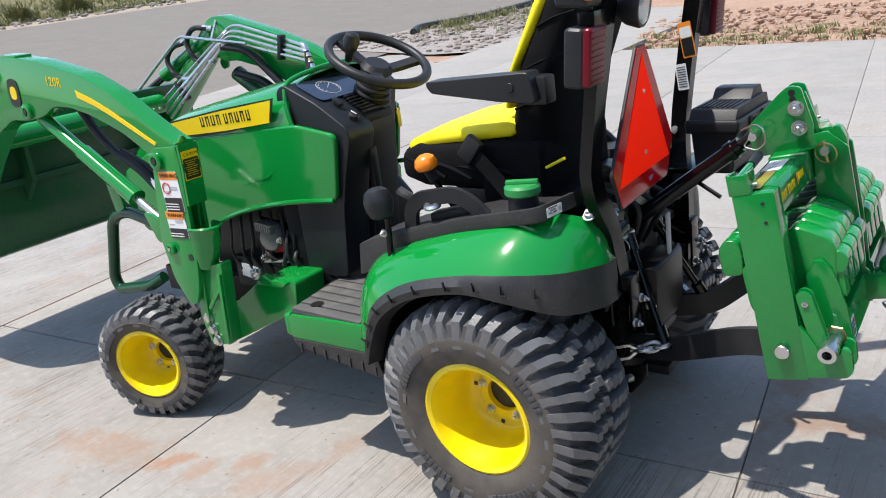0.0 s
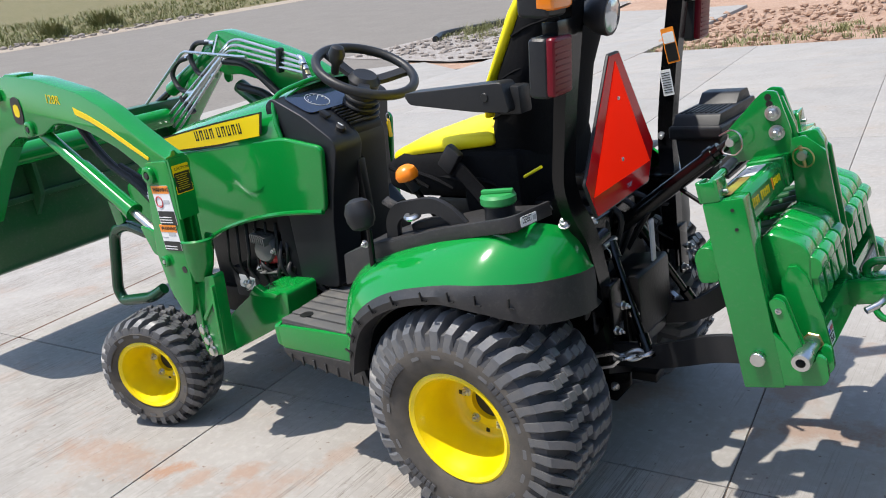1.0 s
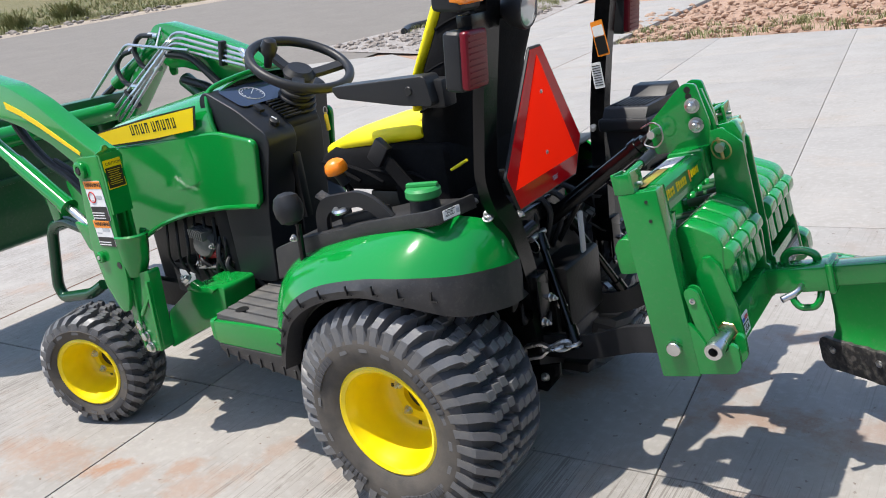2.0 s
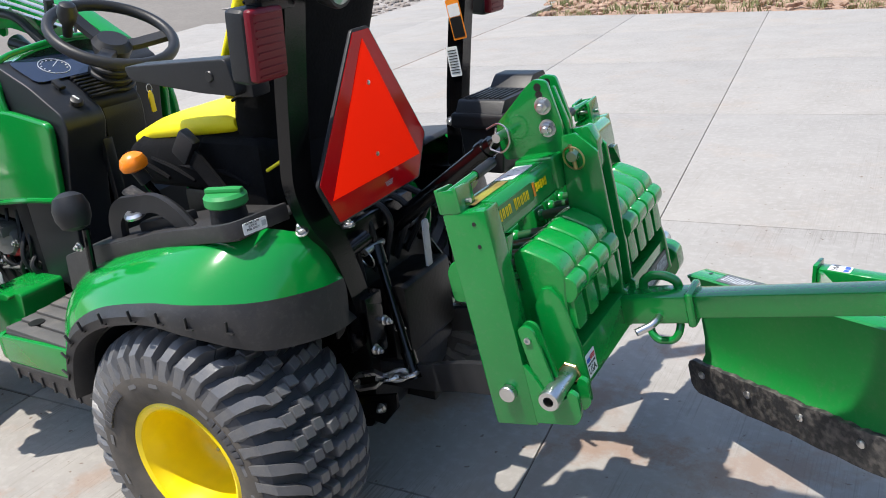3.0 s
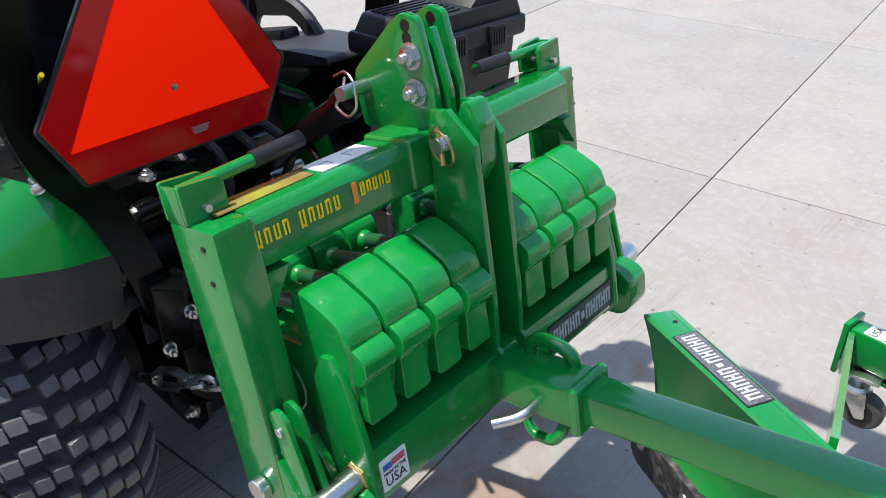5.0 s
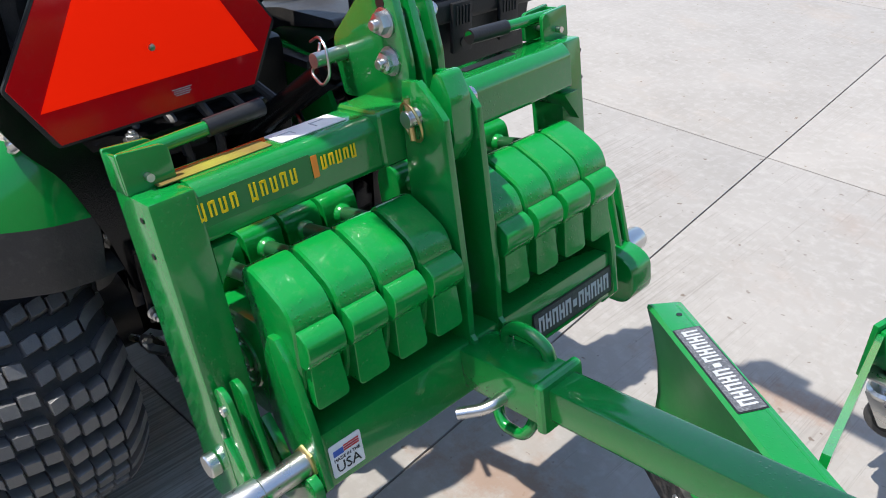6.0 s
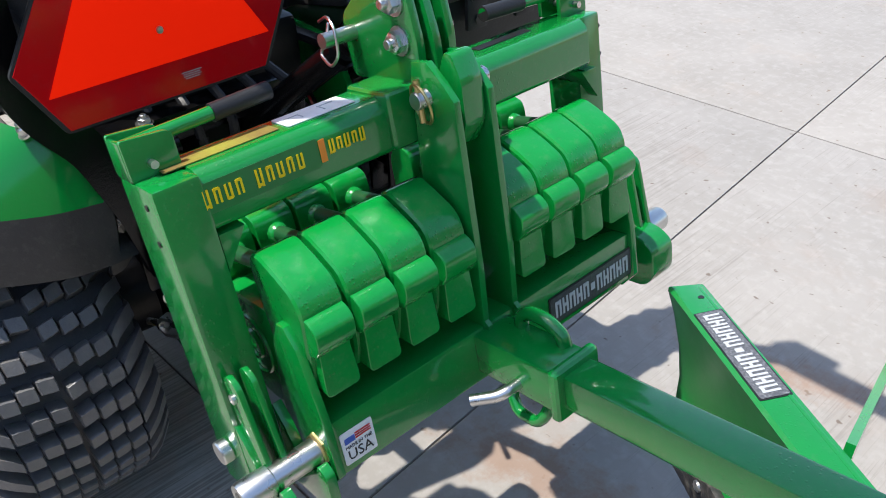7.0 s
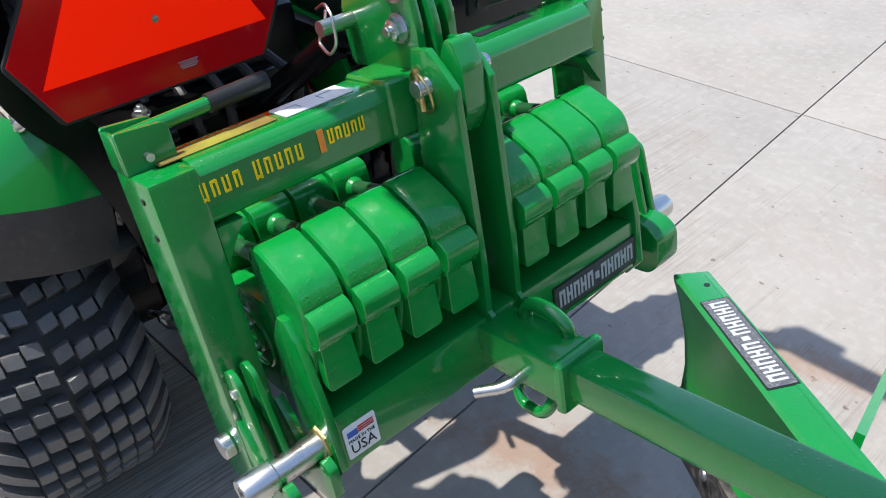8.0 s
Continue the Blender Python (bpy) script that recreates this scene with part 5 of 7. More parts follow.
# floor and step
for s in (-1, 1):
    def sd(bm):
        return bm if s < 0 else flip(bm)
    # mat base darker than its pads: groove shade put into the colour
    floor_ob = part("footrest", sd(plate(rounded([(-0.728, -0.5), (-0.42, -0.5), (-0.42, -0.2), (-0.775, -0.2)], 0.03), "z", 0.47, 0.512, 0.006)), DUSTY, tractor, "dusty ribbed black foot mat")
    for k in range(6):
        part("mat_pad", sd(box((-0.572 - 0.005 * k, -0.477 + 0.05 * k, 0.514), (0.3, 0.041, 0.01), 0.003, (0, 0, -3))), MAT_RUBBER, floor_ob)
    part("mat_drain", sd(lathe([(0.022, 0), (0.022, 0.002)], (-0.655, -0.44, 0.519), (0, 0, 1), 18)), LABEL_BLACK, floor_ob)
    part("step_side", sd(plate(rounded([(-0.722, 0.505), (-0.38, 0.515), (-0.37, 0.43), (-0.722, 0.43)], 0.015), "y", -0.512, -0.49, 0.004)), GREEN, tractor)
    part("step_front", sd(plate(rounded([(-0.51, 0.505), (-0.2, 0.505), (-0.2, 0.43), (-0.51, 0.43)], 0.015), "x", -0.742, -0.722, 0.004)), GREEN, tractor)
    skirt = part("step_skirt", sd(plate(rounded([(-0.72, 0.43), (-0.37, 0.43), (-0.35, 0.36), (-0.48, 0.375), (-0.7, 0.405)], 0.012), "y", -0.515, -0.45, 0.008)), DUSTY, tractor)
    for k in range(7):
        part("skirt_rib", sd(box((-0.68 + 0.05 * k, -0.516, 0.405 - 0.004 * k), (0.008, 0.006, 0.03), 0.002)), DUSTY, skirt)

    # fender: a bulging strip between the deck's edge and the wheel arch
    inner = catmull([(-0.43, -0.43, 0.50), (-0.425, -0.425, 0.62), (-0.36, -0.425, 0.705), (-0.2, -0.425, 0.765), (0.0, -0.425, 0.815), (0.14, -0.405, 0.846), (0.235, -0.345, 0.828), (0.272, -0.292, 0.792), (0.29, -0.262, 0.71)], 5)
    outer = catmull([(-0.375, -0.545, 0.455), (-0.345, -0.56, 0.545), (-0.29, -0.565, 0.625), (-0.17, -0.565, 0.69), (0.0, -0.565, 0.728), (0.13, -0.555, 0.738), (0.24, -0.48, 0.728), (0.293, -0.36, 0.712), (0.3, -0.272, 0.702)], 5)
    rows = []
    for i, (p, q) in enumerate(zip(inner, outer)):
        f = i / (len(inner) - 1)
        mid = (p + q) / 2
        out = Vector((-0.5 * max(0, 1 - 3 * f) + 0.5 * max(0, 3 * f - 2.2), -0.55, 0.62)).normalized()
        ctl = mid + out * (0.06 - 0.055 * f) * min(1, 4 * (1 - f) + 0.05)
        rows.append([p * (1 - t) ** 2 + ctl * 2 * t * (1 - t) + q * t * t for t in np.linspace(0, 1, 9)])
    part("fender", sd(thick(loft(rows), 0.006)), GREEN, tractor, "glossy green rear fender", 60)
    low = catmull([(-0.36, -0.565, 0.425), (-0.325, -0.575, 0.5), (-0.27, -0.58, 0.585), (-0.16, -0.58, 0.65), (0.0, -0.58, 0.685), (0.13, -0.572, 0.675), (0.245, -0.5, 0.632), (0.3, -0.37, 0.608), (0.304, -0.285, 0.598)], 5)
    und = [Vector((p.x * 0.97, p.y + 0.05, p.z - 0.004)) for p in low]
    rows = [[q, q * 0.5 + p * 0.5 + Vector((0, -0.012, 0)), p, u] for q, p, u in zip(outer, low, und)]
    for dx, dy, dz in ((-0.006, 0.014, 0.006), (-0.022, 0.022, 0.016), (-0.05, 0.022, 0.03)):      # the tail turns in
        rows.append([outer[-1] + Vector((dx, dy, 0)), (outer[-1] + low[-1]) / 2 + Vector((dx + 0.003, dy, 0)), low[-1] + Vector((dx, dy, dz)), und[-1] + Vector((dx, dy * 0.5, dz))])
    trim = part("fender_trim", sd(thick(loft(rows), 0.005)), DUSTY, tractor, "black plastic wheel-arch trim", 50)
    for k in range(9):
        i = 4 + 3 * k
        c = (outer[i] * 0.55 + low[i] * 0.45) + Vector((0, -0.0155, 0))
        d = (outer[i + 1] - outer[i]).normalized()
        turn = (0, -math.degrees(math.atan2(d.z, d.x)), 0)
        if i < 29:
            part("trim_slot", sd(merge(box(c, (0.004, 0.006, 0.024), 0.001, turn), box(c + Vector((0.008, 0, -0.012)), (0.018, 0.006, 0.003), 0.001, turn))), LABEL_BLACK, trim)
    part("arch_liner", sd(thick(loft([[u, Vector((u.x * 0.9, -0.3, u.z + 0.03))] for u in und]), 0.004)), DARK, tractor)

    # deck beside the seat: fuel filler, cup holder, grip
    deck = part("deck", sd(plate(rounded([(-0.44, 0.64), (-0.425, 0.735), (-0.3, 0.775), (0.0, 0.838), (0.185, 0.852), (0.195, 0.838), (0.0, 0.8), (-0.2, 0.735), (-0.36, 0.67)], 0.008), "y", -0.445, -0.26, 0.005, 2)), DUSTY, tractor, "black plastic deck beside the seat")
    grip = bent([(-0.252, -0.4, 0.77), (-0.245, -0.4, 0.832), (-0.215, -0.4, 0.862), (-0.09, -0.4, 0.882), (-0.04, -0.4, 0.862), (0.0, -0.4, 0.825)], 0.026)
    part("grab_handle", sd(sweep(grip, [(-0.02, -0.012), (0.02, -0.012), (0.022, 0.0), (0.016, 0.012), (-0.016, 0.012), (-0.022, 0.0)], up=(0, 1, 0))), PLASTIC, tractor, "black plastic grab handle")
    part("handle_pad", sd(box((-0.12, -0.36, 0.82), (0.16, 0.05, 0.03), 0.01, (0, -12, 0))), PLASTIC, tractor)

part("filler_neck", lathe([(0.042, 0.0), (0.039, 0.03), (0.039, 0.045)], (0.105, -0.38, 0.845), (0, 0, 1), 28), PLASTIC, tractor)
cap = lathe([(0.043, 0.0), (0.047, 0.004), (0.047, 0.02), (0.041, 0.027)], (0.105, -0.38, 0.885), (0, 0, 1), 28)
cap_ob = part("fuel_cap", cap, GREEN_CAP, tractor, "round green fuel cap with a grip bar")
part("cap_grip", box((0.105, -0.38, 0.915), (0.085, 0.022, 0.013), 0.006, (0, 0, 20)), GREEN_CAP, cap_ob)
rim_line = bent([(-0.32, -0.438, 0.742), (-0.05, -0.442, 0.812), (0.1, -0.455, 0.842), (0.19, -0.462, 0.859), (0.216, -0.32, 0.859)], 0.03)
part("deck_rim", bev(sweep(rim_line, [(-0.007, -0.015), (0.007, -0.015), (0.007, 0.02), (-0.007, 0.02)]), 0.003, 2), DUSTY, tractor, "raised black rim of the deck", 40)
lab_m = plane((0.2075, -0.412, 0.86), (0.18, 1, 0), (0, 0, 1))
lab = patch(0.06, 0.024, lab_m, WHITE, tractor, "sticker", "white fuel sticker")
words("ULTRA LOW\nSULFUR\nFUEL ONLY", 0.0062, lab_m @ Matrix.Translation((-0.006, 0.003, 0.0014)), LABEL_BLACK, lab)
bars([(0.022, 0, 0.011, 0.011)], lab_m, LABEL_GREY, lab, "print_bar")
part("cup_lid", lathe([(0.024, 0), (0.026, 0.006), (0.02, 0.012), (0.008, 0.012), (0.006, 0.006)], (-0.165, -0.41, 0.845), (0, -0.2, 1), 24), ZINC, tractor)

# control knobs and work lamp by the step
part("lever_stalk", tube([(-0.29, -0.47, 0.72), (-0.29, -0.46, 0.82)], 0.009, 10), BLACK_STEEL, tractor)
part("control_knob", lathe([(0.01, -0.045), (0.03, -0.038), (0.04, -0.018), (0.042, 0.006), (0.034, 0.03), (0.018, 0.04), (0.006, 0.042)], (-0.3, -0.475, 0.868), (-0.25, 0.15, 1), 24), PLASTIC, tractor, "large rounded black control knob")
part("lever_pin", bolt((-0.285, -0.49, 0.79), (0, -1, 0), 0.008, 0.01), ZINC, tractor)
stalk = part("range_lever", tube([(-0.16, -0.28, 0.78), (-0.2, -0.31, 0.86), (-0.225, -0.335, 0.93)], 0.009, 10, 0.03), BLACK_STEEL, tractor)
part("lever_sleeve", tube([(-0.212, -0.32, 0.895), (-0.224, -0.334, 0.93)], 0.016, 14), PLASTIC, stalk)
part("lever_knob", lathe([(0.014, -0.004), (0.031, 0.002), (0.034, 0.014), (0.028, 0.03), (0.016, 0.038), (0.004, 0.041)], (-0.223, -0.333, 0.927), (-0.12, -0.15, 0.97), 24), ORANGE, stalk, "orange lever knob")
part("pedal", box((-0.4, -0.2, 0.8), (0.1, 0.05, 0.012), 0.004, (0, 35, 20)), RUBBER_EDGE, tractor, "black ribbed pedal")

# seat
def cushion(name, secs, material, label):
    """A padded form lofted over rounded sections: (centre, along, half width, half height)."""
    rows = []
    for c, nrm, hw, hh in secs:
        nrm = Vector(nrm).normalized()
        rows.append([Vector(c) + Vector((0, 1, 0)) * hw * math.copysign(abs(math.cos(a)) ** 0.5, math.cos(a)) + nrm * hh * math.copysign(abs(math.sin(a)) ** 0.6, math.sin(a)) for a in np.linspace(0, 2 * math.pi, 28, endpoint=False)])
    bm = loft(rows, True)
    bm.verts.ensure_lookup_table()
    n = 28
    bm.faces.new(bm.verts[:n])
    bm.faces.new(bm.verts[-n:])
    return part(name, bm, material, tractor, label, 60)


SY = CY - 0.01
cushion("seat_cushion", [((-0.44, SY, 0.895), (0, 0, 1), 0.14, 0.03), ((-0.42, SY, 0.895), (0, 0, 1), 0.2, 0.055), ((-0.34, SY, 0.905), (0, 0, 1), 0.235, 0.08), ((-0.14, SY, 0.915), (0, 0, 1), 0.245, 0.088), ((0.05, SY, 0.925), (0, 0, 1), 0.235, 0.085)], BLACK_SEAT, "black fabric seat cushion with a yellow top")
cushion("seat_top", [((-0.42, SY, 0.935), (0.3, 0, 1), 0.13, 0.015), ((-0.395, SY, 0.95), (0.1, 0, 1), 0.19, 0.022), ((-0.29, SY, 0.978), (0, 0, 1), 0.222, 0.03), ((-0.12, SY, 0.998), (-0.05, 0, 1), 0.232, 0.032), ((-0.02, SY, 1.008), (-0.05, 0, 1), 0.23, 0.03), ((0.0, SY, 1.008), (-0.05, 0, 1), 0.22, 0.022)], YELLOW_SEAT, "bright yellow vinyl seat top")
cushion("backrest", [((0.02, SY, 0.9), (1, 0, -0.3), 0.21, 0.06), ((0.035, SY, 1.0), (1, 0, -0.35), 0.22, 0.07), ((0.07, SY, 1.15), (1, 0, -0.4), 0.22, 0.065), ((0.15, SY, 1.31), (1, 0, -0.45), 0.205, 0.055), ((0.225, SY, 1.45), (1, 0, -0.45), 0.165, 0.045), ((0.245, SY, 1.49), (1, 0, -0.45), 0.1, 0.03)], BLACK_SEAT, "black fabric backrest with yellow front")
cushion("backrest_front", [((-0.03, SY, 1.06), (1, 0, -0.4), 0.2, 0.012), ((0.004, SY, 1.15), (1, 0, -0.4), 0.222, 0.014), ((0.092, SY, 1.31), (1, 0, -0.45), 0.208, 0.022), ((0.175, SY, 1.45), (1, 0, -0.45), 0.16, 0.018)], YELLOW_SEAT, "bright yellow vinyl backrest front")
for k, z in enumerate((1.06, 1.16, 1.26)):
    part("fabric_seam", tube([(0.01 + 0.04 * k, SY - 0.221 + 0.006 * k, z), (0.06 + 0.04 * k, SY - 0.222 + 0.006 * k, z + 0.02), (0.11 + 0.04 * k, SY - 0.19, z + 0.03)], 0.004, 6, 0.04), BLACK_SEAT, tractor)
for k in range(4):
    part("fabric_fold", tube([(-0.38 + 0.09 * k, SY - 0.236, 0.93 - 0.01 * k), (-0.3 + 0.09 * k, SY - 0.246, 0.905), (-0.24 + 0.09 * k, SY - 0.238, 0.875)], 0.006, 6, 0.03), BLACK_SEAT, tractor)
part("seat_base", box2((-0.25, SY - 0.2, 0.72), (0.15, SY + 0.2, 0.84), 0.02), DARK, tractor)
part("seat_pan", box2((-0.12, SY - 0.24, 0.8), (0.09, SY + 0.2, 0.98), 0.03, 3), BLACK_SEAT, tractor)
y = SY - 0.285
part("armrest", plate(rounded([(-0.215, 1.15), (0.11, 1.165), (0.125, 1.09), (0.02, 1.095), (-0.2, 1.12)], 0.014), "y", y - 0.032, y + 0.032, 0.01, 3), PLASTIC, tractor, "black moulded armrest")
part("armrest_bracket", box2((0.07, y, 1.08), (0.14, y + 0.06, 1.15), 0.01), PLASTIC, tractor)
part("armrest_bolt", lathe([(0.012, 0), (0.01, 0.003), (0.004, 0.003)], (0.055, y - 0.033, 1.13), (0, -1, 0), 16), LABEL_BLACK, tractor)
part("belt_buckle", box((-0.12, -0.26, 0.965), (0.05, 0.03, 0.07), 0.008, (0, 40, 0)), PLASTIC, tractor, "black seat-belt buckle")
part("belt_strap", sweep([(-0.1, -0.262, 0.945), (-0.03, -0.27, 0.88), (0.02, -0.28, 0.83)], [(-0.004, -0.02), (0.004, -0.02), (0.004, 0.02), (-0.004, 0.02)], up=(1, 0, 0.8)), BLACK_SEAT, tractor)
part("belt_edge", tube([(0.1, -0.235, 0.915), (0.165, -0.25, 0.945)], 0.004, 8), YELLOW_SEAT, tractor)
part("joystick_knob", lathe([(0.008, -0.03), (0.008, 0.0), (0.018, 0.01), (0.018, 0.026), (0.008, 0.034)], (-0.08, 0.33, 1.135), (0, 0, 1), 18), PLASTIC, tractor)
part("joystick", tube([(-0.08, 0.33, 0.85), (-0.08, 0.33, 1.12)], 0.008, 10), BLACK_STEEL, tractor)

# roll bar, folded back above the hinge
SEC = [(-0.0235, -0.0235), (0.0235, -0.0235), (0.0235, 0.0235), (-0.0235, 0.0235)]
NP = [(0.284, -0.2, 0.55), (0.284, -0.227, 0.673), (0.284, -0.267, 0.786), (0.281, -0.322, 0.858), (0.276, -0.34, 0.93), (0.306, -0.341, 1.12), (0.368, -0.342, 1.42), (0.468, -0.343, 1.95)]
FP = [(0.285, 0.3, 0.56), (0.285, 0.31, 0.69), (0.255, 0.385, 0.86), (0.258, 0.393, 0.94), (0.285, 0.393, 1.12), (0.34, 0.393, 1.42), (0.44, 0.393, 1.95)]
part("roll_bar", sweep(bent(NP, 0.03), [(x * 1.28, y * 0.66) for x, y in SEC], up=(1, 0, 0)), BLACK_STEEL, tractor, "black square-tube roll bar", 25)
part("roll_bar", sweep(bent(FP, 0.05), SEC, up=(1, 0, 0)), BLACK_STEEL, tractor, "black square-tube roll bar", 25)
# unseen hoop, placed and thickened so that its shadow covers the boom
fold = bent([(0.46, -0.3675, 1.92), (1.02, -0.355, 1.98), (1.06, -0.33, 1.985), (1.04, 0.36, 1.985), (1.0, 0.39, 1.98), (0.44, 0.393, 1.92)], 0.08)
part("folded_hoop", sweep(fold, [(x * 1.2, y * 1.2) for x, y in SEC]), BLACK_STEEL, tractor, "black roll bar hoop folded back, unseen, shading the boom", 25)
part("hinge_plate", box2((0.41, -0.39, 1.9), (0.53, -0.32, 2.04), 0.008), BLACK_STEEL, tractor)
part("hinge_plate", box2((0.39, 0.36, 1.9), (0.51, 0.43, 2.04), 0.008), BLACK_STEEL, tractor)
for P, s in ((NP, -1), (FP, 1)):
    x0, y0 = P[0][0], P[0][1]
    for q, (dx, dy) in enumerate(((-0.03, 0.0), (0.032, 0.0), (0.0, 0.05))):
        part("mounting_plate", plate(rounded([(y0 + dy - 0.03, 0.49), (y0 + dy + 0.03, 0.49), (y0 + dy + 0.03, 0.6), (y0 + dy - 0.03, 0.63)], 0.008), "x", x0 + dx - 0.004, x0 + dx + 0.004, 0.0015), BLACK_STEEL, tractor)
    part("post_foot", box2((x0 - 0.035, y0 - 0.03, 0.6), (x0 + 0.035, y0 + 0.035, 0.635), 0.004), BLACK_STEEL, tractor)
    for q, (dz, dy) in enumerate(((0.51, -0.02), (0.56, 0.03), (0.52, 0.08))):
        part("bracket_bolt", bolt((x0 + 0.036, y0 + dy, dz), (1, -0.2, 0), 0.009, 0.016), ZINC, tractor)
part("mud_flap", plate(rounded([(-0.285, 0.555), (-0.262, 0.56), (-0.232, 0.588), (-0.238, 0.61), (-0.28, 0.61)], 0.006), "x", 0.262, 0.268, 0.002), DUSTY, tractor, "small black plastic flap under the fender tail")
part("deck_bolt", bolt((0.262, -0.332, 0.826), (0, -0.5, 0.8), 0.012, 0.012), ZINC, tractor)

# lamps on the roll bar
for s, px in ((-1, 0.34), (1, 0.33)):
    y = -0.44 if s < 0 else 0.5
    th = part("tail_lamp", box((px - 0.016, y, 1.21), (0.05, 0.09, 0.125), 0.014, (0, 6, 0), 3), PLASTIC, tractor, "black tail lamp housing with a red lens")
    lens = part("lens", box((px + 0.014, y, 1.21), (0.022, 0.086, 0.12), 0.009, (0, 6, 0), 3), RED_LENS, th, "ribbed dark red lens")
    for q in range(9):
        part("lens_rib", box((px + 0.0265 - 0.0013 * (q - 4) * -1, y, 1.16 + 0.0125 * q), (0.002, 0.07, 0.003), 0.0005, (0, 6, 0)), RED_LENS, lens)
    amb = part("flasher", box((px - 0.01, y, 1.36), (0.08, 0.09, 0.1), 0.016, (0, 6, 0), 3), PLASTIC, tractor, "black flasher housing with an amber lens")
    part("lens", box((px + 0.02, y, 1.36), (0.045, 0.094, 0.075), 0.012, (0, 6, 0), 3), AMBER, amb, "amber flasher lens")
    part("lamp_arm", box2((px - 0.02, min(y, y - s * 0.09), 1.26), (px + 0.02, max(y, y - s * 0.09), 1.3), 0.004), BLACK_STEEL, tractor)
wl = part("work_lamp", lathe([(0.025, -0.05), (0.042, -0.02), (0.046, 0.01), (0.043, 0.018)], (0.39, -0.267, 1.292), (0.95, 0, -0.15), 28), PLASTIC, tractor, "round black work lamp with a clear lens")
part("lens", lathe([(0.042, 0.014), (0.035, 0.02), (0.008, 0.023)], (0.39, -0.267, 1.292), (0.95, 0, -0.15), 28), LENS, wl)
part("lamp_bracket", box2((0.31, -0.34, 1.275), (0.345, -0.26, 1.31), 0.004), BLACK_STEEL, tractor)

# far post stickers
fm = plane((0.292, 0.3655, 1.15), (1, 0, 0.18), (-0.18, 0, 1))
st = patch(0.04, 0.1, fm, LABEL_ORANGE, tractor, "sticker", "orange and black safety sticker on the roll bar")
patch(0.034, 0.03, fm @ Matrix.Translation((0, 0.022, 0.0008)), WHITE, st, "sticker_panel")
patch(0.034, 0.05, fm @ Matrix.Translation((0, -0.02, 0.0008)), LABEL_BLACK, st, "sticker_panel")
st2 = patch(0.034, 0.075, plane((0.274, 0.3655, 1.045), (1, 0, 0.13), (-0.13, 0, 1)), WHITE, tractor, "sticker", "white printed sticker on the roll bar")
bars([(0, -0.028 + 0.007 * k, 0.026, 0.0022) for k in range(9)], plane((0.274, 0.3655, 1.045), (1, 0, 0.13), (-0.13, 0, 1)), LABEL_BLACK, st2)
part("post_bolt", bolt((0.245, 0.364, 0.89), (0.3, -1, 0), 0.009, 0.01), ZINC, tractor)

FIT["all"] = None

# slow-vehicle sign
sign = thing("warning_sign", (0.337, -0.136, 0.86), "orange triangle sign with a dark red reflective border behind the seat", "sign")
SM = plane((0.337, -0.136, 1.0215), (0.0, 1, 0.015), (0.02, 0, 1)) @ Matrix.Diagonal((0.965, 1.035, 1, 1))
tri = [(-0.03, 0.2), (0.03, 0.2), (0.215, -0.066), (0.165, -0.16), (-0.165, -0.16), (-0.215, -0.066)]
part("sign_edge", plate(rounded([(x * 1.03, y * 1.03) for x, y in tri], 0.008, 3), "z", -0.006, 0.002, 0.002), PLASTIC, sign, m=SM)
face_ob = part("sign_border", plate(tri, "z", 0.0, 0.0035, 0.0008), RED_REFLECT, sign, "dark red reflective border", smooth=0, m=SM)
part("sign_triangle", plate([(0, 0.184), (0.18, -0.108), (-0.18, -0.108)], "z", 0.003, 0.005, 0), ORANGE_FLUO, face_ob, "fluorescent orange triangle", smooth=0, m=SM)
for y in (0.094, -0.059):
    part("sign_bolt", lathe([(0.006, 0.004), (0.005, 0.008), (0.002, 0.009)], (0, y, 0), (0, 0, 1), 14), ZINC, sign, m=SM)
bars([(0.035, -0.13 - 0.0032 * k, 0.034 - 0.004 * (k % 2) - 0.002 * k, 0.0009) for k in range(4)], SM @ Matrix.Translation((0, 0, 0.003)), LABEL_GREY, face_ob)
part("sign_bracket", box2((0.2, -0.16, 0.88), (0.33, -0.12, 0.92), 0.004), BLACK_STEEL, sign)

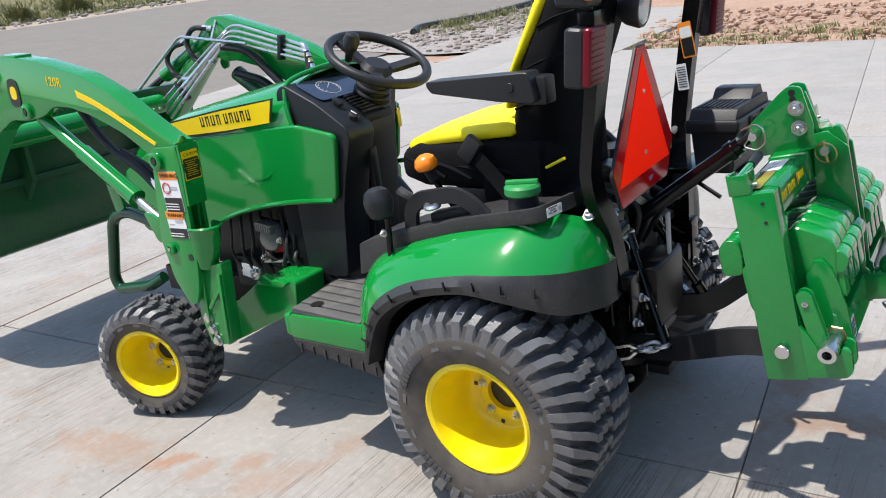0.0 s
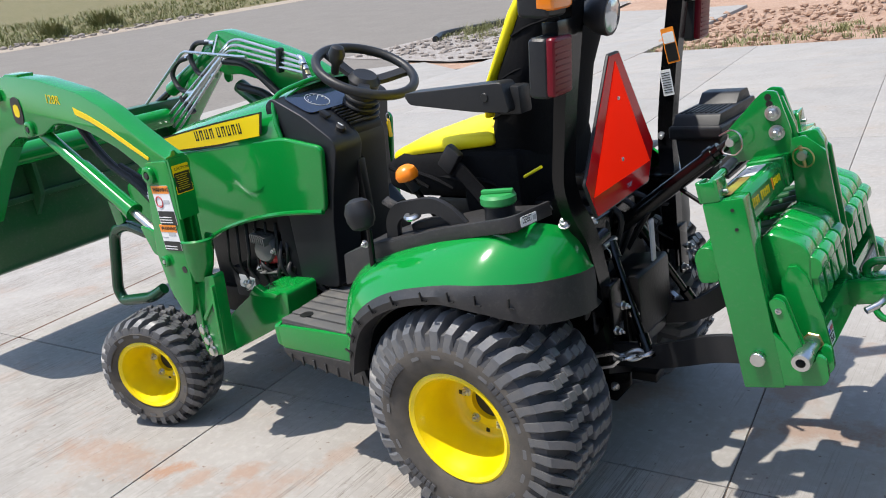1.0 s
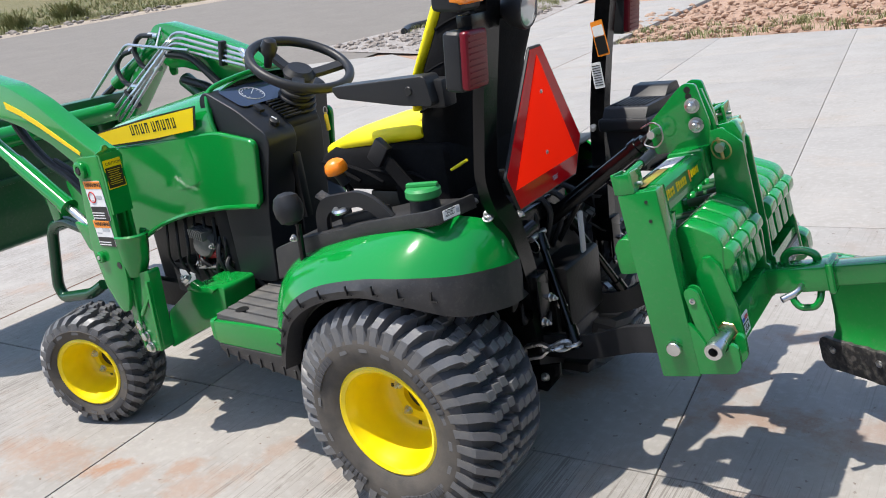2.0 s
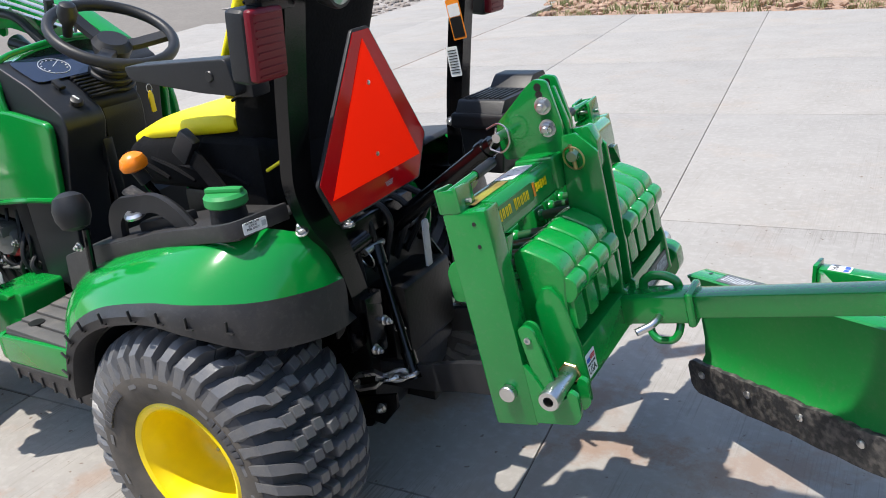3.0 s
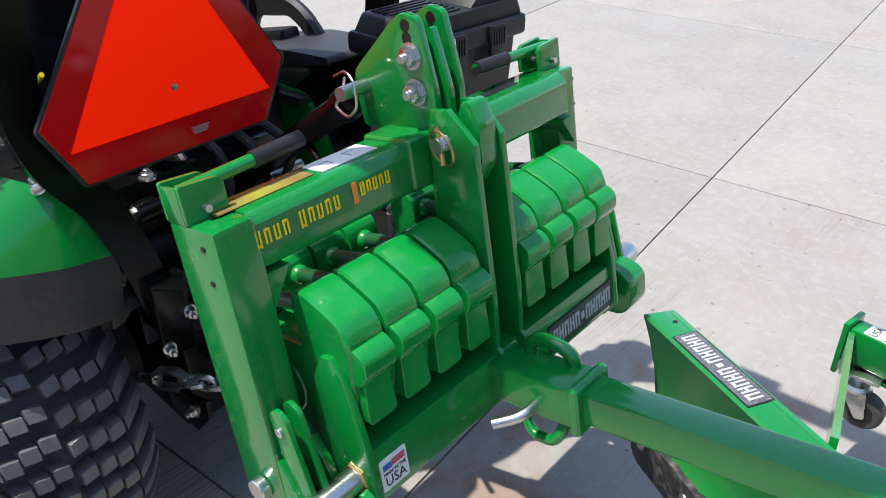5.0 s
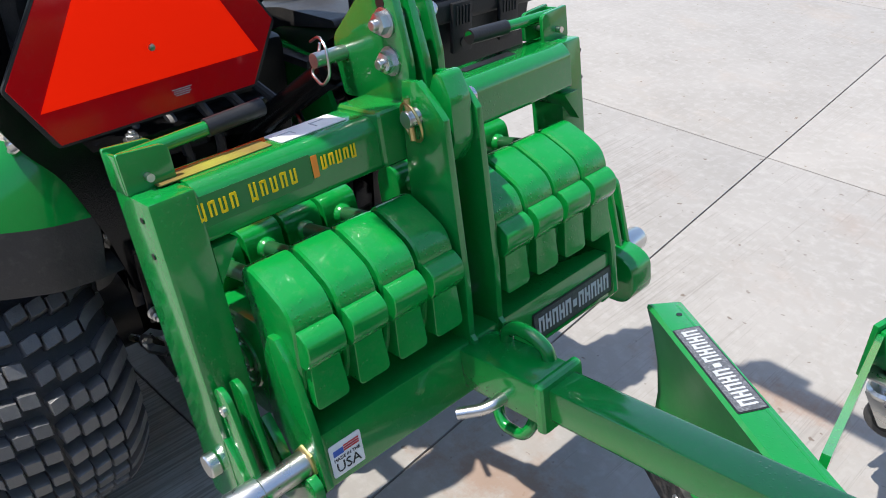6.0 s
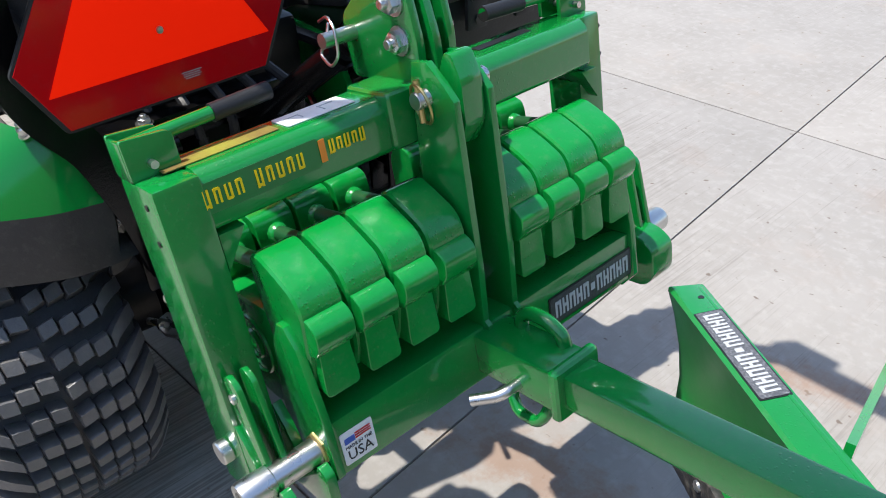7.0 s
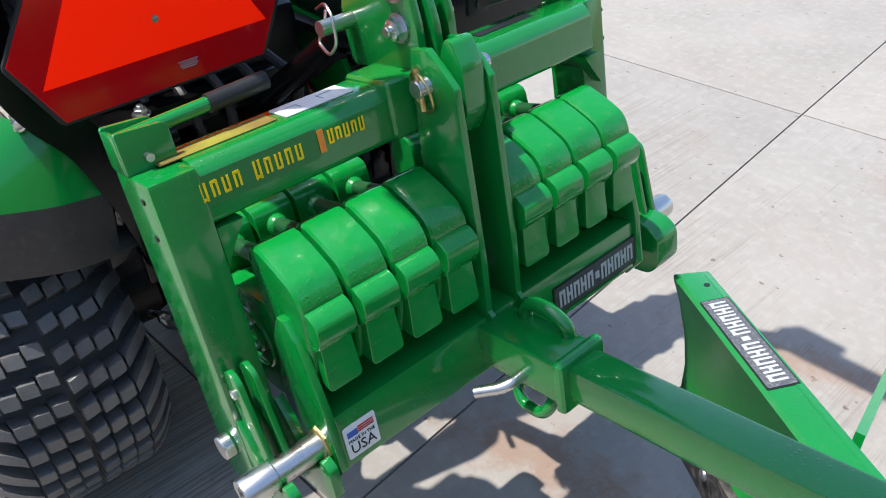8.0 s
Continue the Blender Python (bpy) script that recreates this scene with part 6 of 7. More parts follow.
# rear three-point parts
part("drawbar", box2((0.1, CY - 0.03, 0.24), (0.33, CY + 0.03, 0.27), 0.005), DARK, tractor)
part("pto_shield", plate(rounded([(0.2, 0.4), (0.34, 0.42), (0.34, 0.62), (0.2, 0.6)], 0.02), "y", CY - 0.12, CY + 0.1, 0.01), DARK, tractor)
for s in (-1, 1):
    ya = CY + s * 0.2
    pin_p = Vector(hp(0.024, s * 0.36, 0.062))
    arm = bent([(0.05, CY + s * 0.13, 0.36), (0.4, CY + s * 0.165, 0.405), tuple(pin_p + Vector((-0.1, 0, -0.01))), tuple(pin_p)], 0.05)
    part("lift_arm", sweep(arm, [(-0.009, -0.034), (0.009, -0.034), (0.009, 0.034), (-0.009, 0.034)]), PLASTIC, tractor, "black steel lower lift arm", 25)
    lt, lb = Vector((0.25, CY + s * 0.09, 0.705)), Vector((0.372, CY + s * 0.175, 0.435))
    part("lift_rod", tube([lt, lb], 0.011, 12), BLACK_STEEL, tractor)
    part("rod_fork", tube([lb + (lt - lb) * 0.12, lb + (lt - lb) * -0.1], 0.018, 12), BLACK_STEEL, tractor)
    part("rod_turnbuckle", tube([lt, lt + (lb - lt) * 0.16], 0.019, 14), BLACK_STEEL, tractor)
    part("rocker_arm", sweep([(0.02, CY + s * 0.13, 0.68), (0.14, CY + s * 0.11, 0.72), lt], [(-0.01, -0.026), (0.01, -0.026), (0.01, 0.026), (-0.01, 0.026)]), DARK, tractor)
    part("lift_pin", tube([lt + Vector((0, s * -0.03, 0)), lt + Vector((0, s * 0.05, 0.0))], 0.01, 12), ZINC, tractor)
    part("pin_ring", ring(lt + Vector((0.0, s * 0.04, -0.02)), 0.024, 0.002, (0.3, 1, 0.2)), ZINC, tractor)
    # check chain with its turnbuckle
    ca, cb = Vector((0.21, CY + s * 0.256, 0.395)), Vector((0.385, CY + s * 0.188, 0.427))
    dd = (cb - ca)
    part("turnbuckle", merge(tube([ca, ca + dd * 0.25], 0.007, 10), sweep([ca + dd * f + Vector((0, 0, h)) for f, h in ((0.17, 0.006), (0.25, 0.019), (0.47, 0.019), (0.56, 0.006), (0.56, -0.006), (0.47, -0.019), (0.25, -0.019), (0.17, -0.006))], [(-0.004, -0.009), (0.004, -0.009), (0.004, 0.009), (-0.004, 0.009)], up=dd.cross(Vector((0, 0, 1))), closed=True)), ZINC, tractor, "zinc turnbuckle of the check chain")
    part("eye_bolt", tube([ca + dd * 0.48, ca + dd * 0.66], 0.006, 10), ZINC, tractor)
    for q in range(3):
        c = ca + dd * (0.66 + 0.13 * q)
        side = Vector((0, 0, 1)) if q % 2 else dd.cross(Vector((0, 0, 1))).normalized()
        dn = dd.normalized()
        up_ = dn.cross(side)
        link = [c + dn * 0.024 * math.cos(a) + side * 0.014 * math.sin(a) for a in np.linspace(0, 2 * math.pi, 16, endpoint=False)]
        part("chain_link", sweep(link, circle(0.0058, 8), up=up_, closed=True), ZINC, tractor)
for k in range(5):
    part("hydraulic_hose", tube([(0.1 + 0.03 * k, -0.12 + 0.05 * k, 0.82), (0.24 + 0.02 * k, -0.14 + 0.06 * k, 0.78), (0.22, -0.1 + 0.05 * k, 0.62)], 0.009, 8, 0.06), PLASTIC, tractor)
part("rear_panel", box2((0.18, CY - 0.26, 0.62), (0.2, CY + 0.04, 0.8), 0.004), DARK, tractor)
part("inner_fender", plate(rounded([(-0.42, 0.5), (-0.38, 0.76), (-0.1, 0.79), (0.12, 0.78), (0.19, 0.66), (0.15, 0.5)], 0.03, 3), "y", CY + 0.27, CY + 0.285, 0.004), GREEN, tractor, "green inner fender wall")
part("fender_ledge", box((-0.08, CY + 0.262, 0.765), (0.42, 0.03, 0.018), 0.004, (0, -2, 0)), DUSTY, tractor)
part("cross_member", box2((0.2, CY - 0.3, 0.74), (0.25, CY + 0.1, 0.79), 0.006), BLACK_STEEL, tractor)

part("drilled_bar", plate(rounded([(0.03, 0.74), (0.055, 0.74), (0.055, 0.6), (0.03, 0.6)], 0.008), "x", 0.325, 0.331, 0.001), LABEL_GREY, tractor, "bare steel bar with holes")
part("pto_guard", plate(rounded([(-0.12, 0.36), (-0.12, 0.58), (-0.1, 0.6), (0.14, 0.57), (0.16, 0.54), (0.15, 0.36)], 0.02, 3), "x", 0.3, 0.306, 0.002), DARK, tractor, "black steel guard over the power shaft")
part("guard_bolt", bolt((0.307, 0.0, 0.585), (1, 0, 0), 0.009, 0.01), ZINC, tractor)
part("hitch_plate", plate([(0.18, 0.32), (0.33, 0.36), (0.33, 0.32), (0.28, 0.26), (0.2, 0.27)], "y", CY - 0.2, CY - 0.19, 0.003), BLACK_STEEL, tractor)
part("plate_bolt", bolt((0.28, CY - 0.2, 0.31), (0, -1, 0), 0.01, 0.012), ZINC, tractor)
part("top_link_bolt", bolt((0.25, -0.16, 0.79), (0, 0, 1), 0.011, 0.01), ZINC, tractor)
part("rocker_pin", tube([(0.26, -0.2, 0.74), (0.26, -0.12, 0.745)], 0.02, 14), BLACK_STEEL, tractor)
part("rocker_pin_head", bolt((0.26, -0.2, 0.74), (0.2, -1, 0), 0.012, 0.02), ZINC, tractor)

# tool box behind the far fender
tbx = thing("tool_box", (0.42, 0.42, 0.83), "black plastic tool box with a stepped lid behind the seat", "tool box")
TB = pose(0.405, 0.4, 0.8, 0, 0, -3) @ Matrix.Diagonal((0.82, 0.8, 1, 1))
part("tub", plate([(-0.068, 0.0), (0.068, 0.0), (0.084, 0.128), (-0.084, 0.128)], "y", -0.18, 0.18, 0.01, 3), PLASTIC, tbx, m=TB)
lid = part("lid", merge(merge(box2((-0.098, -0.205, 0.122), (0.098, 0.205, 0.162), 0.012, 3), plate(rounded([(-0.195, 0.158), (0.2, 0.158), (0.18, 0.192), (-0.165, 0.192)], 0.008), "x", -0.084, 0.084, 0.008)), plate(rounded([(0.02, 0.186), (0.18, 0.186), (0.15, 0.222), (0.07, 0.222)], 0.01), "x", -0.075, 0.07, 0.01)), PLASTIC, tbx, "black stepped lid", m=TB)
for k in range(8):
    part("lid_rib", box2((-0.07 + 0.018 * k, -0.15, 0.19), (-0.062 + 0.018 * k, 0.0, 0.1955), 0.001), PLASTIC, lid, m=TB)
for y in (-0.05, 0.09):
    latch = part("latch", box2((0.096, y - 0.028, 0.07), (0.108, y + 0.028, 0.158), 0.004), PLASTIC, tbx, m=TB)
    for k in range(5):
        part("latch_rib", box2((0.106, y - 0.02 + 0.009 * k, 0.12), (0.11, y - 0.016 + 0.009 * k, 0.152), 0.0006), PLASTIC, latch, m=TB)
part("keyhole", lathe([(0.008, 0), (0.008, 0.003)], (0.108, -0.05, 0.088), (1, 0, 0), 14), LABEL_BLACK, tbx, m=TB)
part("tool_shelf", box2((0.2, 0.3, 0.788), (0.47, 0.52, 0.799), 0.002), BLACK_STEEL, tractor, "black steel shelf under the tool box")


# ---- front loader ----
LOADER_FAR = Matrix(((1.055, 0, 0.001, 0.075), (0, 1.134, 0, -0.003), (-0.0136, 0, 1.08, -0.045), (0, 0, 0, 1)))
loader = thing("front_loader", (-1.2, CY, 0.3), "green front loader with curved booms and a raised bucket", "front loader")

# near side: boom, tapering mast, foot, cylinder and guard tube
boom_pts = [(-2.68, 0.78), (-2.42, 1.1), (-2.16, 1.33), (-2.04, 1.39), (-1.964, 1.398), (-1.749, 1.37), (-1.491, 1.308), (-1.353, 1.246), (-1.242, 1.173), (-1.109, 1.092), (-1.035, 1.058), (-1.067, 0.987), (-1.16, 0.95), (-1.213, 1.035), (-1.333, 1.108), (-1.489, 1.169), (-1.612, 1.2), (-1.702, 1.205), (-1.797, 1.168), (-1.904, 1.155), (-2.019, 1.16), (-2.144, 1.113), (-2.35, 0.95), (-2.6, 0.72)]
part("boom", plate(rounded(boom_pts, 0.03, 3), "y", -0.53, -0.455, 0.006), GREEN, loader, "curved green boom", 35)
part("boom_cap", plate([(-2.03, 1.385), (-1.97, 1.402), (-1.88, 1.394), (-1.88, 1.385)], "y", -0.525, -0.46, 0.003), GREEN, loader)
mast_pts = [(-1.165, 1.06), (-1.036, 1.068), (-1.036, 0.99), (-1.045, 0.9), (-1.052, 0.8), (-1.068, 0.65), (-1.092, 0.565), (-1.12, 0.512), (-1.16, 0.512), (-1.21, 0.6), (-1.232, 0.74), (-1.2, 0.9)]
mast = part("mast", plate(rounded(mast_pts, 0.018, 3), "y", -0.55, -0.534, 0.004), GREEN, loader, "tapering green mast plate")
part("mast_inner", plate(rounded(mast_pts, 0.018, 3), "y", -0.49, -0.477, 0.004), GREEN, loader)
edge = [(-1.036, 1.07), (-1.036, 0.99), (-1.045, 0.9), (-1.047, 0.87)]
part("mast_back", thick(loft([[(x + 0.004, y, z) for y in (-0.551, -0.525, -0.5, -0.478)] for x, z in edge]), 0.01), GREEN, loader)
part("mast_peak", plate(rounded([(-0.551, 1.066), (-0.478, 1.066), (-0.478, 1.076), (-0.502, 1.08), (-0.512, 1.094), (-0.524, 1.094), (-0.532, 1.08), (-0.551, 1.076)], 0.003, 2), "x", -1.043, -1.031, 0.002), GREEN, loader)
part("mast_web", plate([(-1.052, 0.88), (-1.1, 0.88), (-1.13, 0.6), (-1.09, 0.6)], "y", -0.505, -0.495, 0.003), GREEN, loader)
# the cup that the mast's foot sits in, open at the top with a flared lip
rows = []
for z, cx, rx, ry in ((0.795, -1.045, 0.066, 0.05), (0.786, -1.047, 0.057, 0.043), (0.74, -1.052, 0.053, 0.04), (0.69, -1.06, 0.044, 0.034), (0.645, -1.07, 0.028, 0.026)):
    rows.append([(cx + rx * math.cos(a), -0.508 + ry * math.sin(a), z) for a in np.linspace(-1.75, 1.75, 13)])
part("mast_pocket", thick(loft(rows), 0.008), GREEN, loader, "rounded green cup at the mast's foot", 50)
foot_ob = part("foot_bracket", plate(rounded([(-1.13, 0.62), (-1.02, 0.66), (-0.978, 0.67), (-0.985, 0.6), (-1.012, 0.371), (-1.12, 0.345), (-1.15, 0.45)], 0.015), "y", -0.525, -0.48, 0.008), GREEN, loader)
for x0, x1 in ((-1.0, -1.03), (-1.09, -1.115)):
    part("foot_rib", plate([(x0, 0.63), (x0 + 0.014, 0.63), (x1 + 0.014, 0.37), (x1, 0.37)], "y", -0.535, -0.5, 0.003), GREEN, foot_ob)
part("foot_web", plate([(-1.09, 0.5), (-1.01, 0.58), (-1.0, 0.575), (-1.08, 0.49)], "y", -0.532, -0.5, 0.002), GREEN, foot_ob)
part("hole", lathe([(0.011, 0), (0.011, 0.0015)], (-1.02, -0.5255, 0.54), (0, -1, 0), 16), LABEL_BLACK, foot_ob)
part("subframe_arm", plate(rounded([(-1.15, 0.44), (-0.966, 0.561), (-0.8, 0.566), (-0.82, 0.47), (-0.9, 0.42), (-1.198, 0.281)], 0.02), "y", -0.38, -0.24, 0.012, 3), GREEN, loader, "green subframe arm behind the front wheel")
for k in range(3):
    part("foot_bolt", bolt((-1.105 + 0.012 * k, -0.527, 0.455 - 0.04 * k), (0, -1, 0), 0.016, 0.013, True, False), ZINC, loader)
part("arm_tab", plate(rounded([(-0.985, 0.545), (-0.94, 0.585), (-0.9, 0.565), (-0.86, 0.568), (-0.83, 0.56), (-0.85, 0.545)], 0.008), "y", -0.4, -0.375, 0.004), GREEN, loader)
part("arm_bolt", bolt((-0.96, -0.4, 0.585), (-0.3, -0.6, 0.7), 0.016, 0.016), ZINC, loader)
for x, z, r, y in ((-1.146, 1.019, 0.03, -0.551), (-1.179, 0.714, 0.02, -0.551), (-1.886, 1.19, 0.03, -0.531), (-2.06, 1.33, 0.026, -0.531)):
    pp = part("pivot_pin", lathe([(r, 0), (r, 0.01), (r * 0.8, 0.013), (r * 0.5, 0.013), (r * 0.45, 0.008)], (x, y, z), (0, -1, 0), 24), GREEN, loader)
    part("pin_core", lathe([(r * 0.4, 0.009), (r * 0.35, 0.015)], (x, y, z), (0, -1, 0), 14), ZINC if r < 0.021 else LABEL_BLACK, pp)
part("hole", lathe([(0.012, 0), (0.012, 0.0015)], (-1.09, -0.5505, 0.689), (0, -1, 0), 16), LABEL_BLACK, mast)
ca, cb = Vector((-1.867, -0.492, 1.16)), Vector((-1.264, -0.492, 0.777))
cyl = part("lift_cylinder", tube([ca, ca + (cb - ca) * 0.36], 0.025, 18), GREEN, loader, "green hydraulic cylinder with a bright rod")
part("cylinder_barrel", tube([ca + (cb - ca) * 0.34, ca + (cb - ca) * 0.77], 0.031, 20), GREEN, cyl)
part("cylinder_cap", tube([ca + (cb - ca) * 0.74, ca + (cb - ca) * 0.775], 0.034, 18), GREEN, cyl)
part("rod", tube([ca + (cb - ca) * 0.77, cb], 0.015, 14), ZINC, cyl)
part("hose", tube([(-1.64, -0.47, 1.19), (-1.6, -0.46, 1.1), (-1.52, -0.455, 1.02), (-1.4, -0.45, 0.96), (-1.33, -0.45, 0.9)], 0.017, 10, 0.06), PLASTIC, loader)
part("hose", tube([(-1.5, -0.44, 1.02), (-1.4, -0.43, 0.97), (-1.32, -0.42, 0.92), (-1.3, -0.4, 0.84)], 0.014, 10, 0.05), PLASTIC, loader)
part("hose_fitting", tube([(-1.36, -0.45, 0.93), (-1.32, -0.455, 0.9), (-1.3, -0.46, 0.87)], 0.012, 10, 0.02), ZINC, loader)
part("guard_tube", tube([(-1.3, -0.42, 0.72), (-1.38, -0.42, 0.735), (-1.6, -0.42, 0.785), (-1.705, -0.42, 0.755), (-1.805, -0.42, 0.495), (-1.783, -0.42, 0.445), (-1.56, -0.42, 0.485), (-1.5, -0.4, 0.52)], 0.022, 14, 0.07), GREEN_GUARD, loader, "dark green bent guard tube")
part("cylinder_lug", plate(rounded([(-1.33, 0.83), (-1.2, 0.8), (-1.18, 0.72), (-1.28, 0.72)], 0.02), "y", -0.53, -0.52, 0.002), GREEN, loader)
part("hose_bracket", plate(rounded([(-1.66, 0.9), (-1.6, 0.95), (-1.58, 0.8), (-1.64, 0.78)], 0.015), "y", -0.44, -0.428, 0.002), GREEN, loader)

# far side, seen over the hood
far_pts = [(-1.15, 1.01), (-1.25, 1.1), (-1.43, 1.2), (-1.62, 1.268), (-1.9, 1.348), (-1.97, 1.345), (-2.02, 1.31), (-2.4, 1.0), (-2.62, 0.8), (-2.56, 0.74), (-2.33, 0.93), (-1.99, 1.2), (-1.93, 1.15), (-1.84, 1.155), (-1.7, 1.12), (-1.5, 1.03), (-1.32, 0.945), (-1.24, 0.92)]
mast_side = [(-1.29, 1.0), (-1.14, 1.03), (-1.11, 0.88), (-1.105, 0.66), (-1.16, 0.46), (-1.235, 0.395), (-1.29, 0.41), (-1.335, 0.5), (-1.345, 0.72)]
FIT["all"] = LOADER_FAR
yb = -0.43
part("boom", flip(plate(rounded(far_pts, 0.03, 3), "y", yb - 0.035, yb + 0.035, 0.006)), GREEN, loader, "curved green boom", 35)
mast = part("mast", flip(plate(rounded(mast_side, 0.02, 2), "y", -0.485, -0.468, 0.004)), GREEN, loader)
part("mast_inner", flip(plate(rounded(mast_side, 0.02, 2), "y", -0.375, -0.36, 0.004)), GREEN, loader)
part("mast_back", flip(plate([(-0.47, 1.025), (-0.35, 1.025), (-0.345, 0.93), (-0.345, 0.57), (-0.37, 0.45), (-0.46, 0.45), (-0.475, 0.6)], "x", -1.14, -1.125, 0.003)), GREEN, loader)
part("mast_pocket", flip(plate(rounded([(-1.13, 0.7), (-1.05, 0.71), (-1.06, 0.6), (-1.12, 0.52)], 0.02), "y", -0.45, -0.37, 0.01)), GREEN, loader)
part("foot_bracket", flip(plate(rounded([(-1.2, 0.5), (-1.08, 0.56), (-1.08, 0.3), (-1.16, 0.29)], 0.015), "y", -0.44, -0.4, 0.006)), GREEN, loader)
# far arm and cylinder take the shade-darkened green; the near ones don't
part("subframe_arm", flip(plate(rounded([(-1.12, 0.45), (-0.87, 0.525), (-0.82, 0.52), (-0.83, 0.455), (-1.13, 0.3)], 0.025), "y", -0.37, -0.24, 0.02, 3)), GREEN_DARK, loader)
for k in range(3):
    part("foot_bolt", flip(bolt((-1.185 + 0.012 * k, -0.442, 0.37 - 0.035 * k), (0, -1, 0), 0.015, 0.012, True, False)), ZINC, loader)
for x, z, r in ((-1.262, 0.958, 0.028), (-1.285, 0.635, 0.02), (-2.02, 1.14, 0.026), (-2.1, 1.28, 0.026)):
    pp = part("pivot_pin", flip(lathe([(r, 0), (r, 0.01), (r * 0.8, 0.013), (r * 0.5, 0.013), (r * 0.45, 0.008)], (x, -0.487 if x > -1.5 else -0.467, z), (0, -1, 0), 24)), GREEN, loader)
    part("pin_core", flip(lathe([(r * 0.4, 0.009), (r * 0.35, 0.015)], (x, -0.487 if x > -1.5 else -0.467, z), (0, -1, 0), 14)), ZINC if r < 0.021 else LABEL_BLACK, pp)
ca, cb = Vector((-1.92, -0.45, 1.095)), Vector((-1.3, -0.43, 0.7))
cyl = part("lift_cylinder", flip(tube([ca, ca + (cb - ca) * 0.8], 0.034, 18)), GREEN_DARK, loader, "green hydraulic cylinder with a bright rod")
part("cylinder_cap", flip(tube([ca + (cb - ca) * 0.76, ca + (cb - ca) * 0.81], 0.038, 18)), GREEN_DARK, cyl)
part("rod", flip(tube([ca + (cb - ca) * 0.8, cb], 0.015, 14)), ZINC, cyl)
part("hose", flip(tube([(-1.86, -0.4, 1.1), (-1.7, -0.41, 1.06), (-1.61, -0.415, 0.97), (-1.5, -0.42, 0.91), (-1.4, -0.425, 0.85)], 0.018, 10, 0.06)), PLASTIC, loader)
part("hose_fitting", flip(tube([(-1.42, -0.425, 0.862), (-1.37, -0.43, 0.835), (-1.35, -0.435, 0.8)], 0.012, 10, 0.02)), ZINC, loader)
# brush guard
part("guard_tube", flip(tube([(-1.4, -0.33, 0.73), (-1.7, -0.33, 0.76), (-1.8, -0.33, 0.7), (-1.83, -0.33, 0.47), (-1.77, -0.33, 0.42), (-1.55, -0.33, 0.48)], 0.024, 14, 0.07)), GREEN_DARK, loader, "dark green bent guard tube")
# hydraulic lines along the far boom
for k in range(4):
    dz, y = 0.021 * k, 0.4 - 0.006 * k
    part("hydraulic_line", tube([(-1.4 + 0.012 * k, y, 1.205 - dz), (-1.74 - 0.012 * k, y, 1.3 - dz), (-1.8 - 0.01 * k, y, 1.3 - dz), (-2.38 + 0.03 * k, y - 0.02, 0.985 - dz)], 0.0065, 8, 0.04), ZINC, loader, "bright steel hydraulic line")
    part("line_fitting", tube([(-1.4 + 0.012 * k, y, 1.205 - dz), (-1.375 + 0.012 * k, y - 0.004, 1.2 - dz), (-1.36 + 0.012 * k, y - 0.01, 1.175 - dz)], 0.0105, 10, 0.01), GOLD if k == 2 else ZINC, loader)
    part("hydraulic_hose", tube([(-1.36 + 0.012 * k, y - 0.01, 1.178 - dz), (-1.35 + 0.012 * k, y - 0.03, 1.1 - dz), (-1.34, y - 0.06, 0.98)], 0.0115, 10, 0.05), PLASTIC, loader)
for x, z in ((-1.5, 1.2), (-2.2, 1.04)):
    part("line_clamp", box((x, 0.39, z), (0.02, 0.03, 0.1), 0.004, (0, 15 if x > -2 else -35, 0)), PLASTIC, loader)
part("guard_wire", tube([(-2.62, 0.36, 0.98), (-2.11, 0.37, 1.28), (-1.665, 0.355, 1.228)], 0.0065, 8, 0.03), ZINC, loader)
part("wire_stay", tube([(-1.93, 0.44, 1.33), (-1.9, 0.37, 1.25)], 0.006, 8), ZINC, loader)
tilt = part("tilt_cylinder", tube([(-1.98, 0.46, 1.27), (-2.4, 0.46, 1.105)], 0.033, 18), GREEN, loader, "green tilt cylinder with a dark rod")
part("tilt_rod", tube([(-2.4, 0.46, 1.105), (-2.66, 0.46, 1.0)], 0.016, 12), BLACK_STEEL, tilt)
for k in range(2):
    o = -0.17 * k
    part("hose_loop", tube([(-1.98 + o, 0.43, 1.3 - 0.05 * k), (-2.08 + o, 0.42, 1.31 - 0.075 * k), (-2.13 + o, 0.41, 1.25 - 0.07 * k), (-2.08 + o, 0.4, 1.17 - 0.06 * k), (-1.97 + o, 0.39, 1.16 - 0.07 * k)], 0.0115, 10, 0.06), PLASTIC, loader)
    part("fitting", tube([(-1.955 + o, 0.435, 1.295 - 0.05 * k), (-2.01 + o, 0.43, 1.304 - 0.055 * k)], 0.014, 10), ZINC, loader)
    part("fitting", tube([(-2.0 + o, 0.392, 1.162 - 0.068 * k), (-1.93 + o, 0.385, 1.165 - 0.075 * k)], 0.014, 10), ZINC, loader)
for k in range(5):
    part("coupler", tube([(-1.86 - 0.06 * k, 0.385, 1.235 - 0.034 * k), (-1.93 - 0.06 * k, 0.38, 1.195 - 0.034 * k)], 0.0125, 10), ZINC, loader, "zinc hose coupler")
part("hydraulic_hose", tube([(-1.86, 0.39, 1.22), (-1.72, 0.4, 1.2), (-1.55, 0.42, 1.03)], 0.017, 10, 0.05), PLASTIC, loader)
FIT["all"] = None
